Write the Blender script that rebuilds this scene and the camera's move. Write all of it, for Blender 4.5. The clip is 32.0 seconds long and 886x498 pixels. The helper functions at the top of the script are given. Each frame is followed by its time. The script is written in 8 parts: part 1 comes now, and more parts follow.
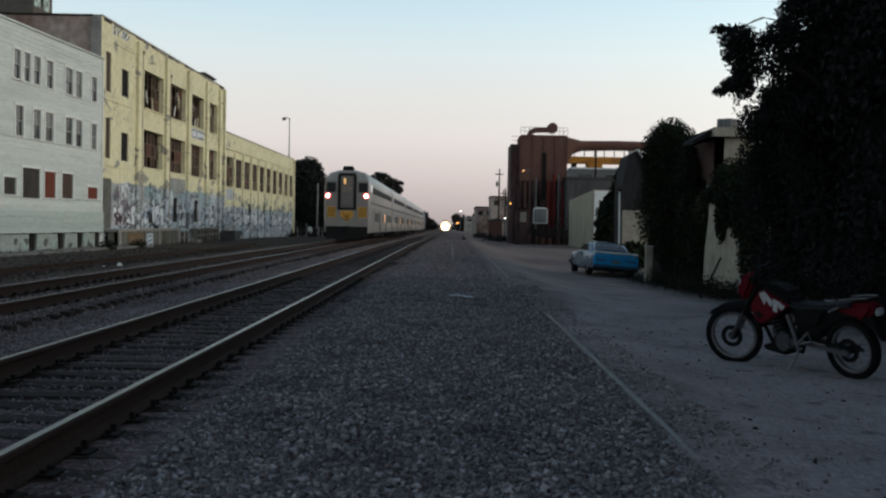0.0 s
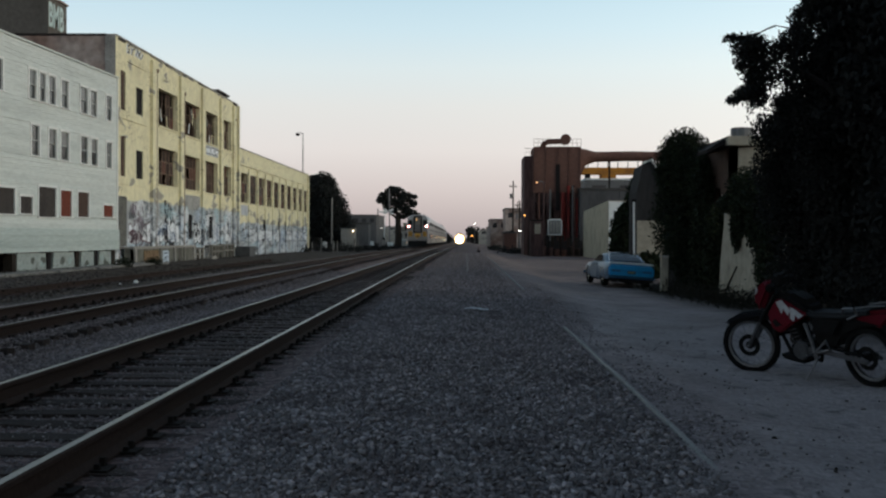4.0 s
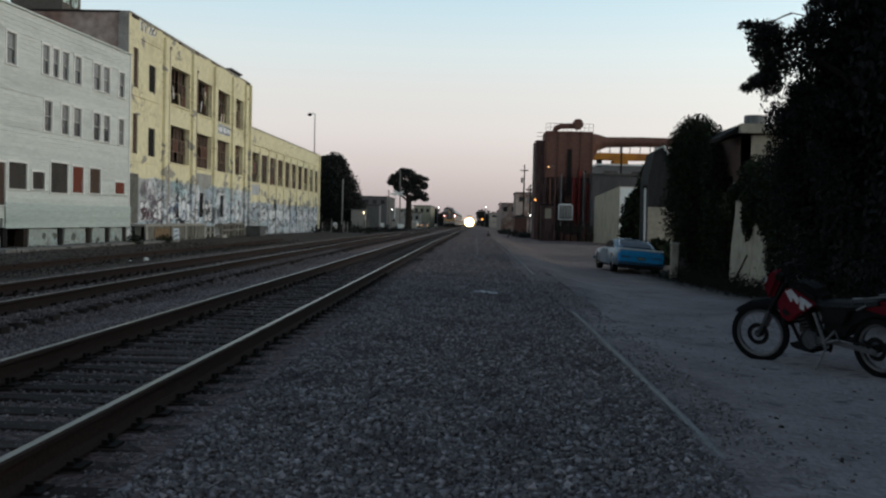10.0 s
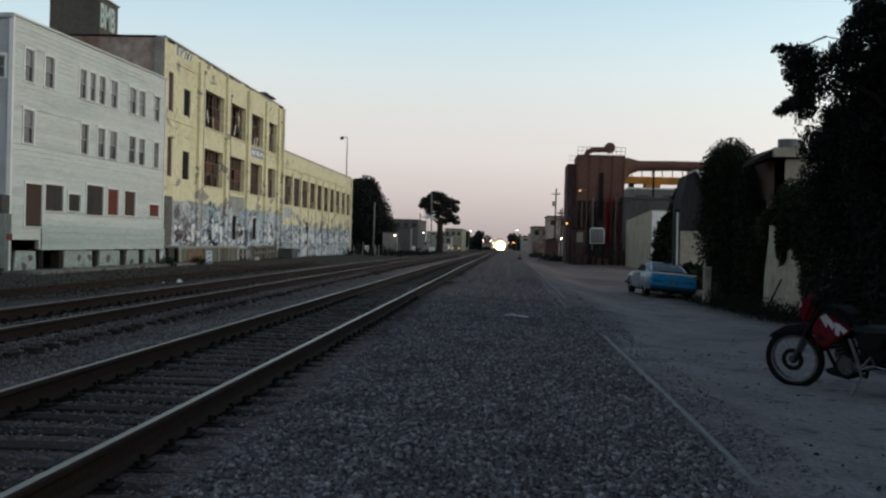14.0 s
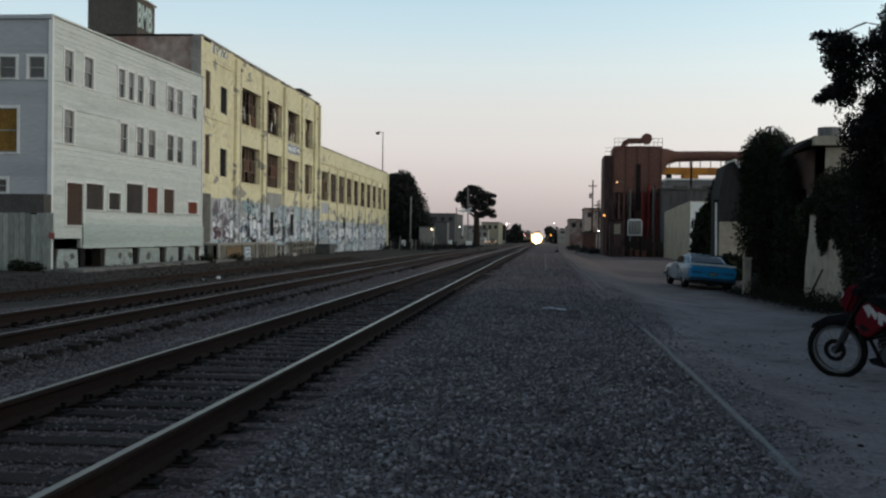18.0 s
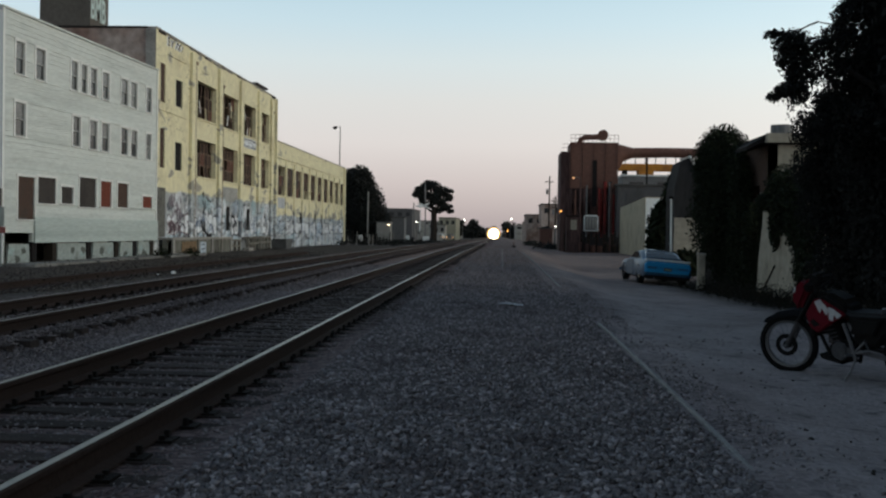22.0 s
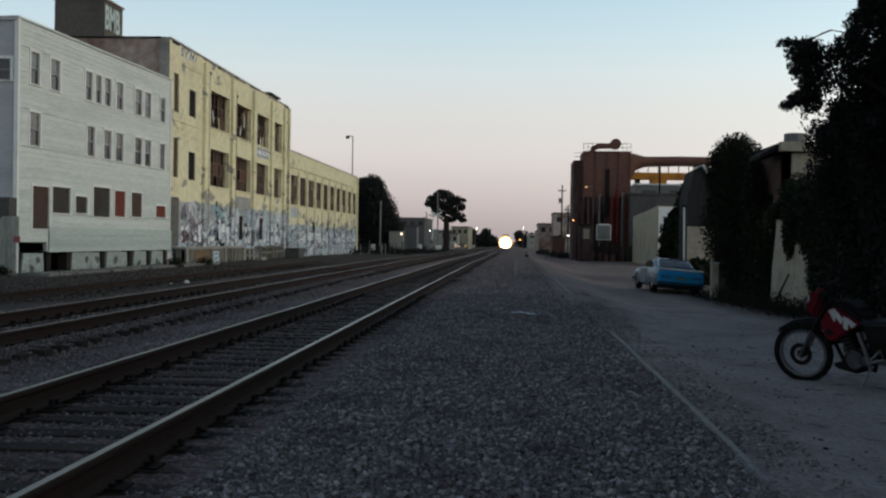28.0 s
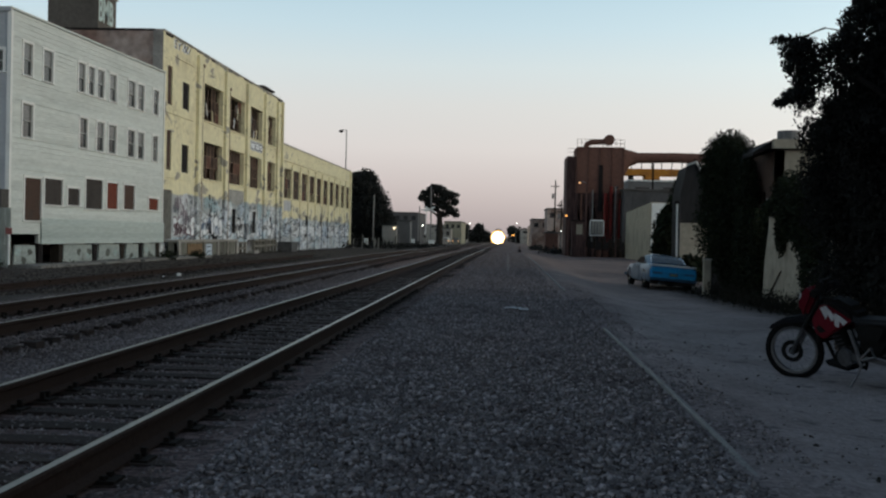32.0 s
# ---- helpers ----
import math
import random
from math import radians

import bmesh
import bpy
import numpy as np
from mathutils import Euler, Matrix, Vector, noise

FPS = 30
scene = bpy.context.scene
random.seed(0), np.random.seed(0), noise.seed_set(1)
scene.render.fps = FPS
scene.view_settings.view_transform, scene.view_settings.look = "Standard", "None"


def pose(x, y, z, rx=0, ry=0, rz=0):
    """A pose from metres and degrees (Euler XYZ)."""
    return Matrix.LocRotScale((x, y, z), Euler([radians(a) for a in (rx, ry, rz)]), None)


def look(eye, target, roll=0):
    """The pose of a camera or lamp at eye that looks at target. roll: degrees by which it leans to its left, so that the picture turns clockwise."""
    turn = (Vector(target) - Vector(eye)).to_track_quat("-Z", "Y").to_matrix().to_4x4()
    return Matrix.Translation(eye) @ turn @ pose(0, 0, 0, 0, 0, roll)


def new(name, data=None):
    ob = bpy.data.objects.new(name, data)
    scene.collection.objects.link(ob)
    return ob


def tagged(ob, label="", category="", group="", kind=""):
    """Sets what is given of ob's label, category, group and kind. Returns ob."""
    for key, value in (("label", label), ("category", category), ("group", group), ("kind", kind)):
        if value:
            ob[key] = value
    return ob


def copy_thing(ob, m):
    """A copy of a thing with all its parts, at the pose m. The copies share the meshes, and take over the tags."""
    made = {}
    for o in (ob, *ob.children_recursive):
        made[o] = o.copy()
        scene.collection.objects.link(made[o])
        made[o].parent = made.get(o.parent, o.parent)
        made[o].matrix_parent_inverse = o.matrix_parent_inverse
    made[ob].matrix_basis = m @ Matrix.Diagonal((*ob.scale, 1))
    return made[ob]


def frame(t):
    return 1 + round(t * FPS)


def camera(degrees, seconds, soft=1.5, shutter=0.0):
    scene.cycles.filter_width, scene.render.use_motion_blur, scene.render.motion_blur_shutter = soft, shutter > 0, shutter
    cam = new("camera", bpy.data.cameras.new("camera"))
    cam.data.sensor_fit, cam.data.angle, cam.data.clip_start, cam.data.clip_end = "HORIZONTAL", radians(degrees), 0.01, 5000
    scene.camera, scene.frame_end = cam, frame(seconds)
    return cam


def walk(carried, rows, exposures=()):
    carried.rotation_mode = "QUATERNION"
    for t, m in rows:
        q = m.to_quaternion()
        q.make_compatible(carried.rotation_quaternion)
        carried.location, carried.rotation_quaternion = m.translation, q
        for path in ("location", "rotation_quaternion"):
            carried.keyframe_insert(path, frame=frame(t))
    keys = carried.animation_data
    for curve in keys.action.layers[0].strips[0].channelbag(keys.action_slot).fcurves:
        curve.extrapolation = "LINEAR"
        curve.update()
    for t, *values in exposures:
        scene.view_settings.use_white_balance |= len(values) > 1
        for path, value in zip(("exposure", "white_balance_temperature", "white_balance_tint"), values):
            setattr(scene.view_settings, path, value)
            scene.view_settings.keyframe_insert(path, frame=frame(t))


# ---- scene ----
cam = camera(45.2, 32.0, soft=2.3)
EYE = (0.0, 0.0, 1.4)
walk(cam, [
    (0, pose(*EYE, 88.64, -1.07, 0.47)),
    (0.5, pose(*EYE, 88.88, -1.26, 0.42)),
    (1, pose(*EYE, 89.24, -1.16, 0.46)),
    (1.5, pose(*EYE, 89.21, -1.23, 0.67)),
    (2, pose(*EYE, 89.29, -1.42, 0.91)),
    (2.5, pose(*EYE, 89.30, -1.25, 0.85)),
    (4.5, pose(*EYE, 89.37, -0.13, 1.33)),
    (5, pose(*EYE, 89.80, -0.94, 1.38)),
    (5.5, pose(*EYE, 89.04, -0.62, 1.52)),
    (6, pose(*EYE, 88.88, -0.91, 1.29)),
    (6.5, pose(*EYE, 88.41, -0.87, 1.09)),
    (7, pose(*EYE, 88.80, -1.10, 1.75)),
    (7.5, pose(*EYE, 88.86, -1.57, 1.76)),
    (8, pose(*EYE, 88.62, -1.37, 1.72)),
    (8.5, pose(*EYE, 88.87, -1.41, 1.82)),
    (9, pose(*EYE, 88.57, -0.91, 1.82)),
    (9.5, pose(*EYE, 88.26, -1.03, 1.40)),
    (10, pose(*EYE, 88.40, -1.28, 1.80)),
    (10.5, pose(*EYE, 88.28, -1.12, 2.50)),
    (11, pose(*EYE, 88.15, -1.01, 2.55)),
    (11.5, pose(*EYE, 88.13, -1.06, 2.87)),
    (12, pose(*EYE, 87.92, -1.22, 2.97)),
    (12.5, pose(*EYE, 88.27, -1.01, 3.12)),
    (13, pose(*EYE, 89.01, -1.54, 3.17)),
    (13.5, pose(*EYE, 89.25, -1.40, 3.40)),
    (14, pose(*EYE, 89.61, -1.49, 3.48)),
    (14.5, pose(*EYE, 89.61, -0.98, 3.13)),
    (16.5, pose(*EYE, 89.75, -1.15, 3.44)),
    (17, pose(*EYE, 89.41, -1.49, 3.46)),
    (17.5, pose(*EYE, 89.16, -0.78, 4.64)),
    (18, pose(*EYE, 89.24, -0.79, 5.46)),
    (18.5, pose(*EYE, 88.70, -0.30, 4.33)),
    (19, pose(*EYE, 88.50, -0.73, 3.29)),
    (19.5, pose(*EYE, 88.50, -1.17, 2.93)),
    (20, pose(*EYE, 89.02, -0.79, 2.65)),
    (20.5, pose(*EYE, 88.77, -0.81, 2.81)),
    (21, pose(*EYE, 90.05, -1.42, 1.77)),
    (21.5, pose(*EYE, 89.64, -1.21, 2.24)),
    (22, pose(*EYE, 89.02, -0.94, 3.16)),
    (22.5, pose(*EYE, 89.22, -0.76, 3.33)),
    (23, pose(*EYE, 89.31, -0.99, 2.97)),
    (23.5, pose(*EYE, 89.50, -0.96, 2.60)),
    (24, pose(*EYE, 89.69, -1.01, 2.37)),
    (24.5, pose(*EYE, 88.94, -1.05, 2.45)),
    (25, pose(*EYE, 89.07, -1.11, 3.60)),
    (25.5, pose(*EYE, 89.21, -1.36, 4.14)),
    (26, pose(*EYE, 88.87, -0.79, 3.88)),
    (26.5, pose(*EYE, 89.25, -0.51, 3.36)),
    (28.5, pose(*EYE, 89.50, -0.90, 3.98)),
    (29, pose(*EYE, 89.27, -0.17, 3.77)),
    (29.5, pose(*EYE, 89.34, -0.46, 3.51)),
    (30, pose(*EYE, 89.09, -0.78, 3.35)),
    (30.5, pose(*EYE, 89.40, -1.19, 3.34)),
    (31, pose(*EYE, 89.44, -0.99, 3.28)),
    (31.5, pose(*EYE, 89.17, -1.16, 3.30)),
    (32, pose(*EYE, 89.22, -1.30, 3.46)),
], exposures=[(0, 0.05), (6, 0.04), (12, 0.0), (19, -0.02), (25, -0.06), (32, -0.08)])

# ---- world and light ----
world = bpy.data.worlds.new("dusk_sky")
scene.world = world
world.use_nodes = True
wn, wl = world.node_tree.nodes, world.node_tree.links
wn.clear()
w_out = wn.new("ShaderNodeOutputWorld")
w_bg = wn.new("ShaderNodeBackground")
w_co = wn.new("ShaderNodeTexCoord")
w_sep = wn.new("ShaderNodeSeparateXYZ")
wl.new(w_co.outputs["Generated"], w_sep.inputs[0])
sky = wn.new("ShaderNodeTexSky")
sky.sky_type, sky.sun_disc = "NISHITA", False
sky.sun_elevation, sky.sun_rotation = radians(2.0), radians(75)
# the dusk gradient: dim rose at the horizon, pale above, blue overhead
w_ramp = wn.new("ShaderNodeValToRGB")
for pos, col in ((0.0, (0.43, 0.375, 0.385)), (0.045, (0.625, 0.565, 0.57)), (0.08, (0.735, 0.695, 0.69)), (0.12, (0.735, 0.74, 0.735)), (0.155, (0.69, 0.775, 0.80)), (0.19, (0.59, 0.75, 0.83)), (0.24, (0.47, 0.67, 0.79)), (0.5, (0.14, 0.22, 0.31))):
    e = w_ramp.color_ramp.elements.new(pos) if pos not in (0.0,) else w_ramp.color_ramp.elements[0]
    e.position, e.color = pos, (*col, 1)
last = w_ramp.color_ramp.elements[-1]
last.position, last.color = 1.0, (0.07, 0.11, 0.18, 1)
wl.new(w_sep.outputs["Z"], w_ramp.inputs[0])


def w_math(op, a, b):
    n = wn.new("ShaderNodeMath")
    n.operation = op
    for i, v in enumerate((a, b)):
        if isinstance(v, float):
            n.inputs[i].default_value = v
        else:
            wl.new(v, n.inputs[i])
    return n.outputs[0]


# the afterglow of the sun that has set to the side (+x), widest low down
glow = w_math("POWER", w_math("MAXIMUM", w_math("ADD", w_math("MULTIPLY", w_sep.outputs["X"], 0.80), w_math("MULTIPLY", w_sep.outputs["Y"], 0.10)), 0.0), 2.0)
w_up = w_math("MAXIMUM", w_math("SUBTRACT", 1.0, w_math("MULTIPLY", w_sep.outputs["Z"], 0.9)), 0.0)
glow = w_math("MULTIPLY", glow, w_up)
w_add = wn.new("ShaderNodeMixRGB")
w_add.blend_type = "ADD"
w_tint = wn.new("ShaderNodeMixRGB")
w_tint.blend_type = "MULTIPLY"
w_tint.inputs[0].default_value = 1.0
w_tint.inputs[1].default_value = (1.20, 1.28, 1.15, 1)
wl.new(glow, w_tint.inputs[2])
w_add.inputs[0].default_value = 1.0
wl.new(w_ramp.outputs[0], w_add.inputs[1])
wl.new(w_tint.outputs[0], w_add.inputs[2])
w_mix = wn.new("ShaderNodeMixRGB")
w_mix.inputs[0].default_value = 0.03
wl.new(w_add.outputs[0], w_mix.inputs[1])
wl.new(sky.outputs[0], w_mix.inputs[2])
wl.new(w_mix.outputs[0], w_bg.inputs[0])
w_bg.inputs[1].default_value = 1.0
wl.new(w_bg.outputs[0], w_out.inputs[0])

sun = new("sun", bpy.data.lights.new("sun", "SUN"))
sun.data.energy, sun.data.angle, sun.data.color = 0.66, radians(40), (1.0, 0.88, 0.70)
sun.matrix_world = look((60, 4, 20), (0, 24, 0))


# ---- materials ----
def noise_mat(name, base, rough=0.85, metal=0.0, coarse=0.6, fine=14.0, var=0.3, bump=0.25, second=None, spots=0.5, streak=False, boards=False):
    """Base colour varied at two scales, a second colour in stains, fine relief."""
    m = bpy.data.materials.new(name)
    m.use_nodes = True
    n, l = m.node_tree.nodes, m.node_tree.links
    b = n["Principled BSDF"]
    co = n.new("ShaderNodeTexCoord").outputs["Object"]
    if streak or boards:
        mp = n.new("ShaderNodeMapping")
        mp.inputs["Scale"].default_value = (1, 1, 0.18) if streak else (0.3, 0.3, 2.6)
        l.new(co, mp.inputs[0])
        co = mp.outputs[0]
    big, small = n.new("ShaderNodeTexNoise"), n.new("ShaderNodeTexNoise")
    for t, s, d in ((big, coarse, 5), (small, fine, 4)):
        t.inputs["Scale"].default_value, t.inputs["Detail"].default_value = s, d
        l.new(co, t.inputs["Vector"])
    mixed = n.new("ShaderNodeMixRGB")
    mixed.inputs[1].default_value = (*base, 1)
    mixed.inputs[2].default_value = (*(second or [c * (1 - var) for c in base]), 1)
    r = n.new("ShaderNodeValToRGB")
    r.color_ramp.elements[0].position, r.color_ramp.elements[1].position = spots, min(1.0, spots + 0.22)
    l.new(big.outputs[0], r.inputs[0])
    l.new(r.outputs[0], mixed.inputs[0])
    grain = n.new("ShaderNodeMixRGB")
    grain.blend_type = "MULTIPLY"
    grain.inputs[0].default_value = 1.0
    g = n.new("ShaderNodeMapRange")
    g.inputs[1].default_value, g.inputs[2].default_value = 0.25, 0.75
    g.inputs[3].default_value, g.inputs[4].default_value = 1 - var, 1 + var * 0.6
    l.new(small.outputs[0], g.inputs[0])
    l.new(mixed.outputs[0], grain.inputs[1])
    l.new(g.outputs[0], grain.inputs[2])
    l.new(grain.outputs[0], b.inputs["Base Color"])
    b.inputs["Roughness"].default_value, b.inputs["Metallic"].default_value = rough, metal
    b.inputs["Specular IOR Level"].default_value = 0.5 if rough < 0.6 else 0.12
    if bump:
        bp = n.new("ShaderNodeBump")
        bp.inputs["Strength"].default_value, bp.inputs["Distance"].default_value = bump, 0.02
        l.new(small.outputs[0], bp.inputs["Height"])
        l.new(bp.outputs[0], b.inputs["Normal"])
    return m


def glow_mat(name, col, strength):
    m = bpy.data.materials.new(name)
    m.use_nodes = True
    b = m.node_tree.nodes["Principled BSDF"]
    b.inputs["Base Color"].default_value = (*col, 1)
    b.inputs["Emission Color"].default_value = (*col, 1)
    b.inputs["Emission Strength"].default_value = strength
    return m


def vary(m, amount=0.5):
    """Let each object of this material differ in tone."""
    n, l = m.node_tree.nodes, m.node_tree.links
    b = n["Principled BSDF"]
    src = b.inputs["Base Color"].links[0].from_socket
    info, mr, mx = n.new("ShaderNodeObjectInfo"), n.new("ShaderNodeMapRange"), n.new("ShaderNodeMixRGB")
    mr.inputs[3].default_value, mr.inputs[4].default_value = 1 - amount, 1 + amount
    l.new(info.outputs["Random"], mr.inputs[0])
    mx.blend_type = "MULTIPLY"
    mx.inputs[0].default_value = 1
    l.new(src, mx.inputs[1])
    l.new(mr.outputs[0], mx.inputs[2])
    l.new(mx.outputs[0], b.inputs["Base Color"])
    return m


def vary_islands(m, amount=0.5, uneven=False):
    n, l = m.node_tree.nodes, m.node_tree.links
    b = n["Principled BSDF"]
    src = b.inputs["Base Color"].links[0].from_socket
    info, mr, mx = n.new("ShaderNodeNewGeometry"), n.new("ShaderNodeMapRange"), n.new("ShaderNodeMixRGB")
    mr.inputs[3].default_value, mr.inputs[4].default_value = 1 - amount, 1 + amount * (1.9 if uneven else 1.0)
    if uneven:
        pw = n.new("ShaderNodeMath")
        pw.operation = "POWER"
        pw.inputs[1].default_value = 2.6
        l.new(info.outputs["Random Per Island"], pw.inputs[0])
        l.new(pw.outputs[0], mr.inputs[0])
    else:
        l.new(info.outputs["Random Per Island"], mr.inputs[0])
    mx.blend_type = "MULTIPLY"
    mx.inputs[0].default_value = 1
    l.new(src, mx.inputs[1])
    l.new(mr.outputs[0], mx.inputs[2])
    l.new(mx.outputs[0], b.inputs["Base Color"])
    return m


STONE = vary_islands(noise_mat("ballast_stone", (0.224, 0.200, 0.204), 0.95, coarse=1.1, fine=30, var=0.25, second=(0.142, 0.121, 0.124)), 0.42, True)
BED_STONE = vary_islands(noise_mat("bed_stone", (0.192, 0.168, 0.170), 0.95, fine=30, var=0.25), 0.36, True)
RAIL_RUST = noise_mat("rail_rust", (0.043, 0.028, 0.023), 0.9, coarse=2, fine=40, second=(0.036, 0.024, 0.020))
RAIL_TOP = noise_mat("rail_top", (0.19, 0.158, 0.136), 0.34, 0.9, coarse=1.5, fine=60, var=0.25, bump=0.05)
RAIL_OLD = noise_mat("old_rail", (0.25, 0.24, 0.23), 0.7, 0.0, coarse=2, fine=40)
TIE = vary(noise_mat("tie_wood", (0.046, 0.0345, 0.031), 0.9, coarse=3, fine=35, var=0.45, bump=0.6), 0.35)
PLATE = noise_mat("tie_plate", (0.018, 0.014, 0.012), 0.75, 0.3, fine=40)
WHITE_PAINT = vary(noise_mat("white_siding", (0.605, 0.635, 0.600), 0.7, coarse=0.9, fine=7, var=0.16, second=(0.51, 0.54, 0.51), boards=True), 0.06)
APRON_PAINT = vary(noise_mat("apron_siding", (0.47, 0.525, 0.495), 0.75, coarse=0.7, fine=6, var=0.18, second=(0.40, 0.455, 0.43), boards=True), 0.10)
# side turned from the light: its shade is put into this blue-grey
SHADED_SIDING = noise_mat("shaded_siding", (0.44, 0.455, 0.47), 0.7, coarse=0.4, fine=9, var=0.15, boards=True)
TRIM_PAINT = noise_mat("white_trim", (0.78, 0.78, 0.745), 0.6, coarse=1, fine=20, var=0.15)
SASH_GREY = noise_mat("weathered_sash", (0.30, 0.305, 0.29), 0.8, coarse=1, fine=20, var=0.3)
PANE_GREY = noise_mat("dusty_pane", (0.15, 0.15, 0.145), 0.25, coarse=1.3, fine=8, var=0.4, bump=0.02, second=(0.06, 0.06, 0.062))
PANE_DARK = noise_mat("dark_pane", (0.03, 0.032, 0.034), 0.15, coarse=1.3, fine=8, var=0.4, bump=0.02)
BOARD_BROWN = noise_mat("brown_board", (0.085, 0.054, 0.042), 0.85, coarse=1.2, fine=12, var=0.35, second=(0.065, 0.052, 0.045))
BOARD_RED = noise_mat("red_board", (0.16, 0.045, 0.028), 0.8, coarse=1.5, fine=12, var=0.3, second=(0.15, 0.05, 0.035))
BOARD_GREY = noise_mat("grey_board", (0.064, 0.055, 0.050), 0.85, coarse=1.2, fine=12, var=0.35)
YELLOW_TRIM = noise_mat("yellow_pilaster", (0.76, 0.69, 0.46), 0.85, coarse=0.6, fine=4, var=0.2, second=(0.52, 0.46, 0.30), streak=True)
BROWN_WALL = noise_mat("stained_concrete", (0.41, 0.33, 0.29), 0.9, coarse=0.42, fine=2.2, var=0.38, second=(0.24, 0.155, 0.125), spots=0.42)
TANK_WALL = noise_mat("penthouse_wall", (0.13, 0.115, 0.10), 0.9, coarse=0.5, fine=4, var=0.25)
CONCRETE = noise_mat("concrete", (0.33, 0.31, 0.28), 0.9, coarse=0.7, fine=8, var=0.3, second=(0.20, 0.185, 0.17))
RUST_RED = noise_mat("rust_red_steel", (0.150, 0.078, 0.060), 0.8, 0.0, coarse=0.35, fine=3, var=0.22, second=(0.115, 0.056, 0.045))
YARD_STEEL = noise_mat("yard_steel", (0.105, 0.062, 0.057), 0.85, 0.0, coarse=0.7, fine=5, var=0.5, second=(0.026, 0.018, 0.018), streak=True)
RED_STEEL = noise_mat("red_steel", (0.19, 0.030, 0.026), 0.75, coarse=0.6, fine=6, var=0.4, second=(0.07, 0.022, 0.02))
DARK_STEEL = noise_mat("dark_steel", (0.017, 0.014, 0.014), 0.85, 0.0, coarse=1, fine=10)
RUST_PANE = noise_mat("rust_red_sheet", (0.13, 0.062, 0.046), 0.85, coarse=0.9, fine=7, var=0.45, second=(0.05, 0.028, 0.022))
SASH = noise_mat("rusted_sash", (0.27, 0.19, 0.135), 0.8, coarse=2, fine=12, var=0.4)
SOOT = noise_mat("sooty_board", (0.055, 0.036, 0.028), 0.9, coarse=1.4, fine=10, var=0.4)
DARK_SHEET = noise_mat("dark_sheet", (0.032, 0.030, 0.030), 0.85, coarse=0.5, fine=8, streak=True)
INSIDE = noise_mat("interior_gloom", (0.13, 0.07, 0.052), 0.9, coarse=0.5, fine=4)
ROOFING = noise_mat("roof_felt", (0.09, 0.085, 0.08), 0.9, coarse=0.6, fine=10)
OCHRE = noise_mat("ochre_stucco", (0.30, 0.28, 0.21), 0.9, coarse=0.4, fine=3, var=0.25)
TAN = noise_mat("tan_stucco", (0.50, 0.43, 0.32), 0.9, coarse=0.6, fine=4, var=0.25, second=(0.36, 0.31, 0.235))
BEIGE = noise_mat("beige_stucco", (0.35, 0.31, 0.245), 0.9, coarse=0.8, fine=4, var=0.25, second=(0.19, 0.17, 0.14))
DIM_METAL = noise_mat("dim_grey_sheet", (0.105, 0.10, 0.10), 0.8, 0.0, coarse=0.5, fine=8, streak=True)
GREY_METAL = noise_mat("grey_sheet", (0.19, 0.185, 0.18), 0.75, 0.0, coarse=0.5, fine=8, streak=True)
BARK = noise_mat("bark", (0.035, 0.028, 0.023), 0.95, coarse=3, fine=25, var=0.4, bump=0.8)
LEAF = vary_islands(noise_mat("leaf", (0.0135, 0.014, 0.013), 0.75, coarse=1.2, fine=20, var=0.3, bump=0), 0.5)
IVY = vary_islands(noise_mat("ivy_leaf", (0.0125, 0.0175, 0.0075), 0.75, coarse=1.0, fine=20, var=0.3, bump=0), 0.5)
# far leaves lightened a little, distance haze put into their colour
FAR_LEAF = vary_islands(noise_mat("far_leaf", (0.030, 0.031, 0.028), 0.85, coarse=0.6, fine=6, var=0.3, bump=0), 0.4)


# ---- building blocks ----
def put_box(bm, x0, x1, y0, y1, z0, z1, m=None):
    vs = [bm.verts.new(Vector(c) if m is None else m @ Vector(c)) for c in
          ((x0, y0, z0), (x1, y0, z0), (x1, y1, z0), (x0, y1, z0), (x0, y0, z1), (x1, y0, z1), (x1, y1, z1), (x0, y1, z1))]
    for f in ((0, 3, 2, 1), (4, 5, 6, 7), (0, 1, 5, 4), (1, 2, 6, 5), (2, 3, 7, 6), (3, 0, 4, 7)):
        bm.faces.new([vs[i] for i in f])
    return vs


def put_tube(bm, a, b, r0, r1=None, n=10, caps=True):
    """A round bar from a to b, tapering from r0 to r1."""
    a, b = Vector(a), Vector(b)
    r1 = r0 if r1 is None else r1
    q = (b - a).to_track_quat("Z", "Y")
    rings = []
    for c, r in ((a, r0), (b, r1)):
        rings.append([bm.verts.new(c + q @ Vector((r * math.cos(2 * math.pi * i / n), r * math.sin(2 * math.pi * i / n), 0))) for i in range(n)])
    for i in range(n):
        bm.faces.new((rings[0][i], rings[0][(i + 1) % n], rings[1][(i + 1) % n], rings[1][i]))
    if caps:
        bm.faces.new(rings[0][::-1])
        bm.faces.new(rings[1])


